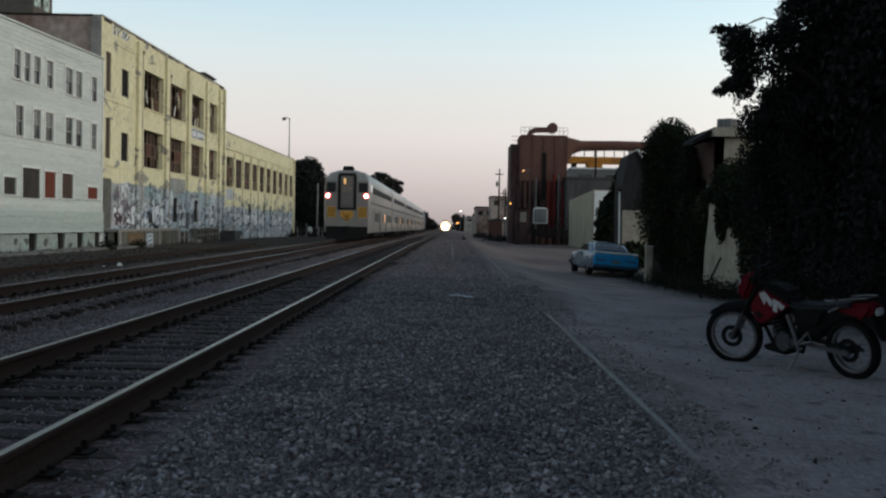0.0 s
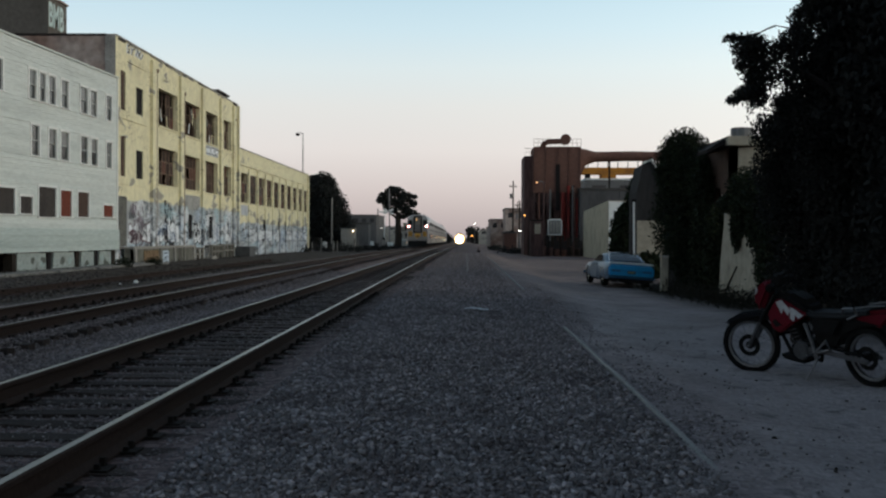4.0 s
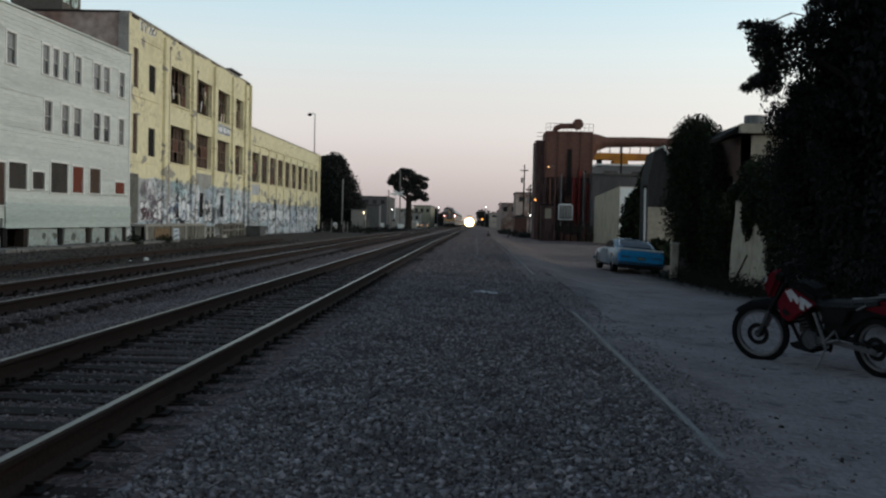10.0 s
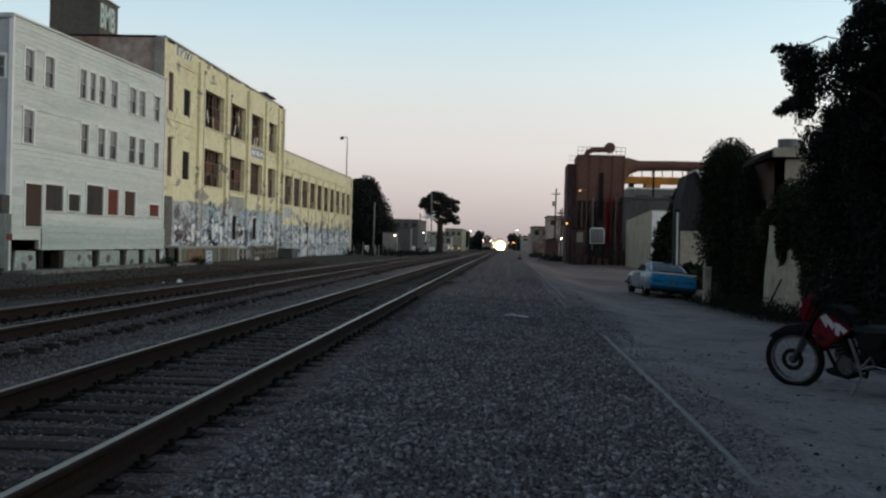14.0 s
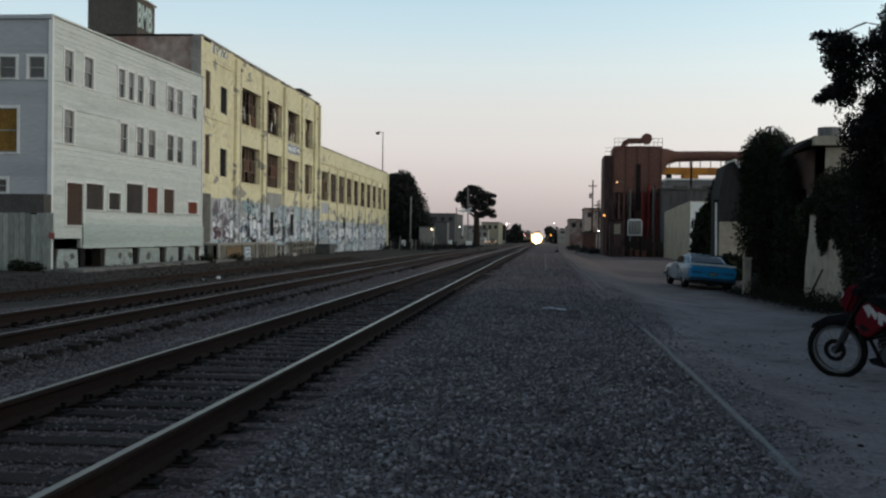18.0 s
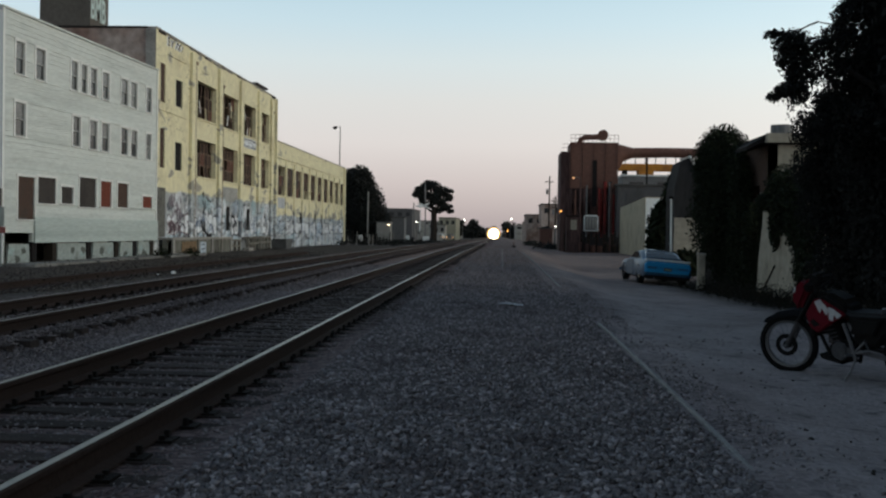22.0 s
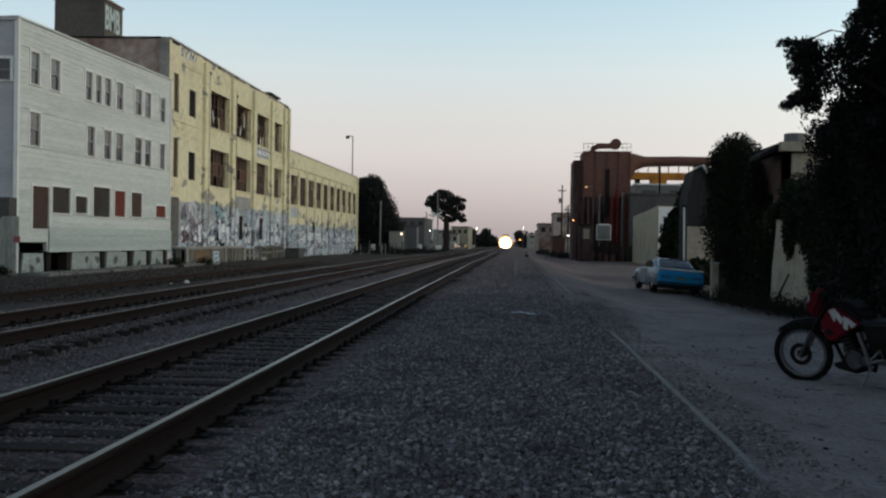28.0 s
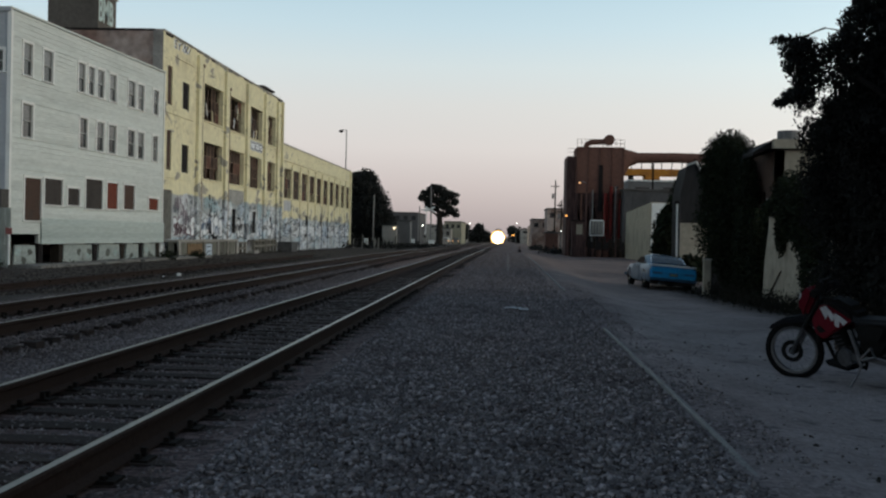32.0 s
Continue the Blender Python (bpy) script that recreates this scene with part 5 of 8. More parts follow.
part("cap", (lambda b: (put_box(b, 6.96, 7.13, 44.92, 45.08, 2.9, 3.0), b)[1])(bmesh.new()), DARK_STEEL, pole)
gable = thing("gabled_shed", "dark gabled corrugated shed with a beige lower wall", "building")
bm = bmesh.new()
put_prism(bm, [(8.3, -1), (14, -1), (14, 1.4), (11.2, 2.9), (9.7, 4.0), (8.95, 5.12), (8.55, 4.9), (8.3, 3.6)], 52, 54.5, lambda u, v, d: Vector((u, d, v)))
part("wall", bm, DARK_SHEET, gable)
box_part("lower_wall", (8.3, 9.6, 51.9, 51.995, -1, 2.22), BEIGE, gable, "beige lower wall")
bm = bmesh.new()
put_prism(bm, [(8.93, 5.2), (9.02, 5.2), (9.78, 4.05), (9.70, 3.98)], 51.8, 54.6, lambda u, v, d: Vector((u, d, v)))
part("bargeboard", bm, TRIM_PAINT, gable)
stub = thing("gate_pillar", "short pale concrete gate pillar by the ivy", "pillar")
bm = bmesh.new()
put_box(bm, 6.70, 6.94, 36.65, 36.9, -0.75, 0.72)
part("shaft", bm, BEIGE, stub, bevel=0.02)
box_part("cap", (6.68, 6.96, 36.63, 36.92, 0.722, 0.78), CONCRETE, stub)

# two-storey beige house half hidden by ivy
ivy_house = thing("beige_house", "two-storey beige stucco house half hidden by ivy and trees", "house")


def on_beige(u, z, d):
    return Vector((8.12 - d, u, z))


def on_beige_end(u, z, d):
    return Vector((u, 33.0 - d, z))


bm = bmesh.new()
put_wall(bm, 33.0, 37.5, -0.8, 4.2, [(34.2, 35.2, 1.6, 3.0)], 0.25, on_beige)
# trackside wall coloured dark brown to stand for its shade
part("trackside_wall", bm, BOARD_BROWN, ivy_house, "dark brown side wall, its shade put into the colour")
bm = bmesh.new()
put_wall(bm, 8.12, 12.0, -0.8, 4.2, [(9.0, 9.9, 2.0, 3.3)], 0.25, on_beige_end)
part("front_wall", bm, BEIGE, ivy_house)
box_part("far_wall", (8.4, 12.0, 37.3, 37.5, -0.8, 4.2), BEIGE, ivy_house)
box_part("back_wall", (12.0, 12.25, 32.98, 37.5, -0.8, 4.2), BEIGE, ivy_house)
box_part("roof_fascia", (7.98, 12.3, 32.75, 33.02, 4.24, 4.52), BEIGE, ivy_house)
box_part("roof", (7.98, 12.3, 33.025, 37.6, 4.24, 4.5), DARK_STEEL, ivy_house)
box_part("ledge", (7.85, 8.6, 32.7, 32.99, 2.62, 2.72), CONCRETE, ivy_house, "pale ledge under the upper storey")
bm = bmesh.new()
put_prism(bm, [(7.98, 4.46), (7.98, 4.30), (7.42, 4.02), (7.40, 4.12)], 33.0, 34.5, lambda u, v, d: Vector((u, d, v)))
part("eave", bm, DARK_STEEL, ivy_house, "dark sloping eave")
box_part("window", (8.3, 8.34, 34.2, 35.2, 1.6, 3.0), PANE_DARK, ivy_house)
box_part("window", (9.0, 9.9, 33.1, 33.14, 2.0, 3.3), PANE_DARK, ivy_house)
box_part("ivy_core", (8.3, 12, 37.7, 44, -0.8, 4.3), BARK, ivy_house, "dark wall under the ivy")
chim = thing("chimney_vent", "grey round roof vent on the beige house", "roof vent")
bm = bmesh.new()
put_tube(bm, (8.62, 33.6, 4.49), (8.62, 33.6, 4.84), 0.34, n=16)
part("drum", bm, GREY_METAL, chim)
ruin = thing("stucco_wall", "crumbling beige garden wall with bare patches", "wall")
bm = bmesh.new()
put_prism(bm, [(24.0, -0.6), (30.95, -0.7), (30.7, 0.8), (30.35, 1.7), (30.25, 2.4), (28.6, 2.45), (27.6, 2.3), (24.0, 2.2)], 0, 0.25, lambda u, v, d: Vector((7.3 + d, u, v)))
part("wall_face", bm, BEIGE, ruin)


stick = thing("leaning_stick", "dark stick leaning on the crumbling garden wall", "stick")
bm = bmesh.new()
put_tube(bm, (7.05, 29.9, -0.55), (7.27, 28.75, 0.62), 0.035, 0.025, n=7)
part("shaft", bm, BARK, stick)

# unseen wall, added to keep the low glow off the lane
yard_wall = thing("yard_wall", "unseen dark board wall added beside the lane to block low light", "wall")
for k in range(14):
    y = -12.0 + 2.0 * k
    box_part("panel", (7.6, 7.72, y, y + 1.97, ground_z(7.6, y) - 0.3, 3.3), BARK, yard_wall)


# ---- foliage ----
def leaves(name, pts, size, material, parent, label="", seed=1, droop=0.0):
    """Many small folded leaves, one mesh."""
    r = np.random.RandomState(seed)
    pts = np.asarray(pts, dtype=float)
    n = len(pts)
    a = r.normal(size=(n, 3))
    a[:, 2] -= droop
    a /= np.linalg.norm(a, axis=1)[:, None]
    b = np.cross(a, r.normal(size=(n, 3)))
    b /= np.linalg.norm(b, axis=1)[:, None]
    s = (size * r.uniform(0.6, 1.4, n))[:, None]
    v = np.stack([pts - a * s, pts - b * s * 0.45, pts + a * s, pts + b * s * 0.45], axis=1).reshape(-1, 3)
    f = np.arange(n * 4).reshape(n, 4)
    me = bpy.data.meshes.new(name)
    me.from_pydata(v.tolist(), [], f.tolist())
    me.materials.append(material)
    ob = new(name, me)
    ob.parent = parent
    return tagged(ob, label, kind="stuff")


def blob_points(blobs, seed, shell=0.55):
    """Points through uneven clumps (centre, radii, count)."""
    r = np.random.RandomState(seed)
    out = []
    for c, rad, n in blobs:
        d = r.normal(size=(n, 3))
        d /= np.linalg.norm(d, axis=1)[:, None]
        k = r.uniform(shell ** 3, 1.0, n) ** (1 / 3) * (0.8 + 0.35 * r.rand(n))
        out.append(np.array(c) + d * np.array(rad) * k[:, None])
    return np.concatenate(out)


def clumps(parent, blobs, size, material, seed, shell=0.4, droop=0.0, label=""):
    """One part for each clump of leaves."""
    for i, blob in enumerate(blobs):
        leaves("leaf_clump", blob_points([blob], seed + i, shell), size, material, parent, label, seed + 50 + i, droop)


def limb(bm, a, b, r0, r1, seed):
    r = random.Random(seed)
    a, b = Vector(a), Vector(b)
    pts, rs = [], []
    for i in range(5):
        p = a.lerp(b, i / 4) + Vector((r.uniform(-1, 1), r.uniform(-1, 1), 0)) * 0.06 * (b - a).length * (0 < i < 4)
        pts.append(p), rs.append(r0 + (r1 - r0) * i / 4)
    put_path(bm, pts, rs, 7)


pepper = thing("pepper_tree", "large dark weeping tree overhanging the lane and motorcycle, unseen crown added for shade", "tree")
bm = bmesh.new()
limb(bm, (8.2, 18.5, -0.6), (7.9, 18.8, 3.0), 0.38, 0.26, 1)
for i, e in enumerate(((6.0, 19.8, 4.6), (9.5, 17, 7.2), (7.2, 17.5, 7.5), (10, 21, 6.0), (6.3, 20.2, 5.3))):
    limb(bm, (7.9, 18.8, 2.8), e, 0.16, 0.03, 10 + i)
for i, (p, q) in enumerate((((6.3, 20.2, 5.3), (5.75, 20.0, 5.36)), ((5.75, 20.0, 5.36), (5.2, 20.0, 5.12)), ((6.2, 20.2, 5.2), (5.6, 20.0, 4.6)), ((5.2, 20.0, 5.12), (4.82, 20.0, 5.18)))):
    limb(bm, p, q, 0.018, 0.008, 40 + i)
part("trunk", bm, noise_mat("dark_bark", (0.014, 0.012, 0.011), 0.95, coarse=3, fine=25, var=0.4, bump=0.8), pepper, smooth=True)
blobs = [((8.9, 19, 5.6), (2.3, 2.6, 2.0), 15000), ((7.6, 19.3, 6.3), (0.9, 1.4, 0.9), 4000), ((9.2, 17, 7.6), (2.0, 2.0, 1.6), 7000),
         ((8.1, 18.6, 3.9), (1.6, 1.8, 1.5), 13000), ((8.2, 17.5, 1.9), (1.6, 1.8, 1.7), 14000), ((7.5, 20.4, 1.9), (0.9, 1.4, 1.8), 9000), ((9.8, 16, 3.5), (2.0, 2.0, 3.4), 15000), ((9.2, 17.4, 0.5), (2.0, 1.8, 1.3), 9000),
         ((7.3, 17.8, 0.5), (1.0, 1.4, 1.0), 5000),
         ((5.26, 20, 4.98), (0.34, 0.5, 0.24), 1150), ((4.92, 20, 5.12), (0.17, 0.3, 0.07), 150), ((5.20, 20, 4.66), (0.22, 0.4, 0.20), 620), ((5.42, 20, 4.45), (0.26, 0.4, 0.36), 1150), ((5.18, 20, 4.10), (0.22, 0.4, 0.15), 560), ((4.98, 20, 3.97), (0.16, 0.3, 0.09), 230), ((5.46, 20, 4.02), (0.16, 0.3, 0.20), 330), ((5.60, 20, 4.85), (0.20, 0.3, 0.22), 420), ((5.82, 20, 4.95), (0.16, 0.3, 0.30), 330), ((5.74, 20, 4.45), (0.16, 0.3, 0.34), 330), ((5.80, 20, 3.90), (0.16, 0.3, 0.24), 240), ((6.30, 20, 6.15), (0.20, 0.4, 0.16), 200), ((6.62, 20, 6.42), (0.24, 0.4, 0.24), 420),
         ((6.10, 20, 5.05), (0.28, 0.5, 0.30), 1100), ((6.22, 20, 5.50), (0.24, 0.5, 0.26), 620), ((6.45, 20, 5.80), (0.24, 0.5, 0.30), 900), ((6.12, 20, 4.45), (0.24, 0.5, 0.50), 1300), ((6.02, 20, 3.80), (0.26, 0.5, 0.34), 1000), ((5.72, 20, 3.46), (0.22, 0.5, 0.20), 620), ((6.55, 20, 5.0), (0.5, 0.6, 0.8), 3600), ((6.75, 20, 4.2), (0.54, 0.6, 0.9), 4000), ((6.85, 20, 5.9), (0.5, 0.6, 0.7), 3200), ((6.5, 19.8, 3.45), (0.6, 0.7, 0.5), 2600), ((6.7, 20.2, 2.6), (0.5, 0.7, 0.6), 1900), ((7.4, 23.0, 2.4), (0.8, 1.6, 2.2), 7000), ((7.2, 22.8, 0.4), (0.7, 1.6, 1.0), 3500), ((7.1, 22, 3.1), (0.65, 0.9, 0.8), 3500), ((6.9, 22.0, 2.1), (0.55, 0.9, 0.8), 2600), ((7.9, 22.5, 4.0), (0.9, 1.2, 0.7), 3500), ((6.5, 22, 3.5), (0.4, 0.6, 0.5), 1700), ((6.55, 22, 2.7), (0.4, 0.6, 0.6), 1700), ((6.75, 22, 4.1), (0.4, 0.5, 0.35), 1300), ((6.13, 22, 3.55), (0.30, 0.5, 0.42), 1100), ((6.15, 22, 2.8), (0.32, 0.5, 0.5), 1100), ((6.25, 22, 2.05), (0.32, 0.5, 0.5), 900)]
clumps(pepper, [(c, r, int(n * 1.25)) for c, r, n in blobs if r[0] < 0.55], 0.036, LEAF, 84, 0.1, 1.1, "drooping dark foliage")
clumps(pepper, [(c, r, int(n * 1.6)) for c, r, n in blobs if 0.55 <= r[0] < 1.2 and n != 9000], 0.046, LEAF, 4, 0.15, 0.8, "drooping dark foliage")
# clumps nearer than y = 13 are unseen, added to shade the lane
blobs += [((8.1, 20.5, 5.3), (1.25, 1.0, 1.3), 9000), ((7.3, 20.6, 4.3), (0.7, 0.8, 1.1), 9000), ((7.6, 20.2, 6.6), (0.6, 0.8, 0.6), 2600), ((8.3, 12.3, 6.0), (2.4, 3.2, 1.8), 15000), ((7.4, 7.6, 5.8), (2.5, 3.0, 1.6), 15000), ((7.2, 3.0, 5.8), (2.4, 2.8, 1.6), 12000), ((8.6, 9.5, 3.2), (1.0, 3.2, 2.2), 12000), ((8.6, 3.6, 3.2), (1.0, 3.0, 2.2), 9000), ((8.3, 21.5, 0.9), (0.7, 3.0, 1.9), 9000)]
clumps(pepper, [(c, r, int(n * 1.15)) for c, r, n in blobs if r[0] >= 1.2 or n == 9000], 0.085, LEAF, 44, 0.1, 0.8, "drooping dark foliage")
# hanging strands round the crown's edge
r3 = random.Random(77)
for grp, (x0, x1, y0, y1, z0, z1, count) in enumerate(((5.2, 5.6, 19.7, 20.3, 4.2, 5.1, 34), (5.9, 7.0, 19.4, 20.6, 3.4, 5.4, 70), (6.5, 7.6, 19.5, 21.8, 1.8, 3.4, 60), (6.6, 8.0, 17.5, 20.5, 5.2, 7.0, 40))):
    pts = []
    for _ in range(count):
        x, y, z, n = r3.uniform(x0, x1), r3.uniform(y0, y1), r3.uniform(z0, z1), r3.randint(16, 40)
        dx = r3.uniform(-0.2, 0.1)
        pts += [(x + dx * k / n + r3.gauss(0, 0.03), y + r3.gauss(0, 0.03), z - 0.02 * k + r3.gauss(0, 0.02)) for k in range(n)]
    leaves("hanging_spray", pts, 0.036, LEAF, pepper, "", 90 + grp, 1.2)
ivy = thing("ivy", "thick dark green ivy mounded over a wall and roof", "ivy")
blobs = [((7.9, 39, 3.9), (0.95, 2.2, 1.4), 15000), ((7.8, 38.8, 2.0), (1.0, 2.4, 1.9), 8000), ((8.35, 38, 0.4), (0.8, 2.4, 1.2), 5500), ((8.0, 38.0, 2.8), (0.7, 1.4, 1.5), 5000), ((8.2, 35, 0.4), (0.7, 2.0, 1.3), 4200), ((7.9, 32.0, 1.2), (0.4, 1.2, 0.9), 2600), ((7.9, 31.6, 0.4), (0.5, 1.3, 0.9), 2400), ((7.75, 26.2, 2.6), (0.45, 1.9, 1.0), 3200), ((7.6, 24.6, 1.4), (0.5, 1.8, 1.6), 4000), ((7.2, 27.6, 2.05), (0.22, 0.9, 0.6), 2200), ((7.2, 28.55, 1.75), (0.14, 0.35, 0.75), 800), ((7.2, 29.6, 2.35), (0.2, 0.8, 0.25), 700), ((7.2, 26.5, 1.8), (0.24, 0.7, 0.8), 2000), ((7.3, 31.6, 0.9), (0.25, 0.5, 1.3), 2200), ((7.2, 25.4, 0.9), (0.3, 0.9, 1.4), 2600), ((7.6, 29.3, 2.6), (0.4, 1.4, 0.7), 2400), ((7.95, 32.4, 1.9), (0.5, 0.7, 0.7), 1800), ((7.7, 34.5, 1.3), (0.4, 1.6, 1.3), 2600), ((7.75, 35.3, 2.9), (0.35, 0.9, 1.2), 3000), ((7.9, 36.3, 3.4), (0.5, 1.0, 1.0), 3000), ((7.72, 34.6, 2.0), (0.3, 0.7, 0.9), 1500)]
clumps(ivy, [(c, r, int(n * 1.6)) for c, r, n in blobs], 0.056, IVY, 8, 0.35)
shrub = thing("creeper", "dark creeper climbing over the beige store wall", "shrub")
clumps(shrub, [((8.6, 58, 1.2), (0.8, 1.5, 1.9), 1400), ((9.4, 58, 3.0), (0.8, 1.5, 1.6), 1300), ((10.1, 58, 4.6), (0.5, 1.2, 0.9), 700), ((8.6, 50.5, -0.1), (0.8, 0.8, 0.8), 900), ((11.8, 80, 1.4), (1.0, 2.0, 2.4), 1500), ((12.6, 80, 2.6), (1.0, 2.0, 2.0), 1200), ((10.6, 70, 0.3), (1.2, 3.0, 1.4), 900)], 0.2, IVY, 12, 0.3)
clumps(fshrub, [(c, (0.42, 0.22, 0.30), 700) for c in FSHRUB_AT[:3]], 0.05, IVY, 140, 0.2)
brush_foot = thing("footway_shrub", "low dark shrub growing beside the footway", "shrub", group="fence shrubs")
clumps(brush_foot, [(c, (0.5, 0.6, 0.34), 700) for c in FSHRUB_AT[3:]], 0.05, IVY, 150, 0.2)
WEED = noise_mat("dry_weed", (0.021, 0.020, 0.015), 0.9, coarse=1, fine=10, var=0.4, bump=0)
weeds = thing("roadside_weeds", "low dark weeds along the wall foot and lane edge", "weeds", kind="stuff")
wp = [(6.6 + rnd.gauss(0, 0.25), rnd.uniform(19, 41), 0) for _ in range(2200)] + [(7.0 + rnd.gauss(0, 0.16), rnd.uniform(19, 37), 0) for _ in range(11000)] + [(-9.8 - abs(rnd.gauss(0, 4.5)), rnd.uniform(22, 60), 0) for _ in range(3600)] + [(-19.4 + rnd.gauss(0, .5), rnd.uniform(60, 125), 0) for _ in range(2200)] + [(-19.2 + rnd.gauss(0, .4), rnd.uniform(40, 63), 0) for _ in range(900)]
leaves("tufts", [(x, y, ground_z(x, y) + abs(rnd.gauss(0, 0.20 if x > 6.7 else 0.10))) for x, y, _ in wp], 0.034, WEED, weeds, "", 6)

cyp = thing("dark_tree", "broad dark dense tree at the end of the warehouse", "tree")
bm = bmesh.new()
limb(bm, (-20.4, 155, -1.2), (-20.3, 155, 5), 0.4, 0.2, 3)
part("trunk", bm, BARK, cyp)
clumps(cyp, [((-22.4, 155, 7.6), (1.6, 2.2, 2.5), 6500), ((-20.8, 155, 7.8), (2.0, 2.6, 2.8), 9000), ((-20.0, 155, 4.6), (2.9, 3.0, 3.8), 11000), ((-19.2, 155, 2.0), (2.9, 3.0, 3.2), 9000), ((-22.5, 155, 4), (2, 2, 5), 4600), ((-18.8, 155, 0.6), (2.6, 2.4, 2.0), 5000)], 0.2, FAR_LEAF, 21, 0.2)
oak = thing("street_tree", "flat-topped dark tree on a tall trunk by the crossing", "tree")
bm = bmesh.new()
put_tube(bm, (-14.0, 220, -1.5), (-14.1, 220, 6.4), 0.78, 0.55, n=10)
for i, e in enumerate(((-17.5, 220, 9), (-14.8, 220, 10.8), (-11.6, 220, 9), (-12.0, 220, 6.6))):
    limb(bm, (-14.1, 220, 4.8), e, 0.25, 0.06, 30 + i)
part("trunk", bm, BARK, oak)
oak_lobes = [((-16.8, 220, 9.0), (1.7, 1.6, 1.2)), ((-14.8, 220, 10.6), (2.2, 2, 1.0)), ((-12.5, 220, 9.5), (1.9, 1.6, 1.1)), ((-11.6, 220, 6.3), (1.5, 1.5, 0.8)), ((-10.7, 220, 5.5), (0.8, 1.0, 0.5)), ((-16.5, 220, 7.5), (0.8, 1.0, 0.8)), ((-15.2, 220, 11.3), (1.1, 1.0, 0.5)), ((-14.6, 220, 8.4), (2.2, 1.6, 1.1)), ((-15.4, 220, 6.7), (1.1, 1.1, 0.7)), ((-13.2, 220, 7.4), (1.7, 1.6, 1.1)), ((-11.0, 220, 8.2), (0.9, 1, 0.8)), ((-18.0, 220, 8.8), (0.7, 1, 0.5)), ((-12.9, 220, 5.6), (0.9, 0.8, 0.6)), ((-17.4, 220, 10.1), (0.7, 0.8, 0.4)), ((-10.6, 220, 9.6), (0.6, 0.8, 0.4))]
clumps(oak, [(c, r, int(300 * r[0] * r[2] + 90)) for c, r in oak_lobes], 0.27, FAR_LEAF, 31, 0.3)


# ---- departing passenger train ----
SILVER = noise_mat("silver_car_side", (0.30, 0.285, 0.278), 0.34, 0.35, coarse=0.3, fine=5, var=0.15, second=(0.20, 0.19, 0.18), streak=True)
CREAM = noise_mat("cab_front_paint", (0.25, 0.225, 0.205), 0.5, 0.1, coarse=0.6, fine=6, var=0.15)
BAND = noise_mat("window_band", (0.028, 0.028, 0.030), 0.65, coarse=1, fine=6, bump=0.0)
STRIPE_Y = noise_mat("amber_stripe", (0.62, 0.30, 0.03), 0.5, coarse=1, fine=8, var=0.15)
BLACK = noise_mat("underframe_black", (0.018, 0.017, 0.017), 0.8, coarse=1, fine=10)
# red disc round a pale core: the tail light's halo painted in
RED_LAMP = glow_mat("red_tail_light", (1.0, 0.10, 0.09), 3.5)
RED_CORE = glow_mat("red_light_core", (1.0, 0.75, 0.7), 12)
WARM_WIN = glow_mat("lit_window", (1.0, 0.55, 0.28), 0.55)
CAR_LEN = 25.9


def car_profile():
    pts = [(1.50, 0.55), (1.55, 1.2), (1.55, 3.6), (1.47, 4.12), (1.18, 4.5), (0.6, 4.68)]
    return pts + [(-x, z) for x, z in reversed(pts)]


def put_loft(bm, sections):
    loops = [[bm.verts.new(p) for p in s] for s in sections]
    n = len(loops[0])
    for a, b in zip(loops, loops[1:]):
        for k in range(n):
            bm.faces.new((a[k], a[(k + 1) % n], b[(k + 1) % n], b[k]))
    bm.faces.new(loops[0][::-1])
    bm.faces.new(loops[-1])


def truck(parent, y):
    t = new("truck")
    t.parent = parent
    tagged(t, "dark cast-steel wheel truck")
    for s in (-1, 1):
        box_part("side_frame", (s * 1.08 - 0.09, s * 1.08 + 0.09, y - 1.7, y + 1.7, 0.42, 0.72), BLACK, t)
        for dy in (-1.25, 1.25):
            bm = bmesh.new()
            put_wheel(bm, (s * 0.76, y + dy, 0.46), (1, 0, 0), [(0.46, -0.06), (0.46, 0.06), (0.1, 0.06), (0.1, -0.06)], 20)
            part("wheel", bm, BLACK, t)
    box_part("bolster", (-1.0, 1.0, y - 0.3, y + 0.3, 0.5, 0.8), BLACK, t)


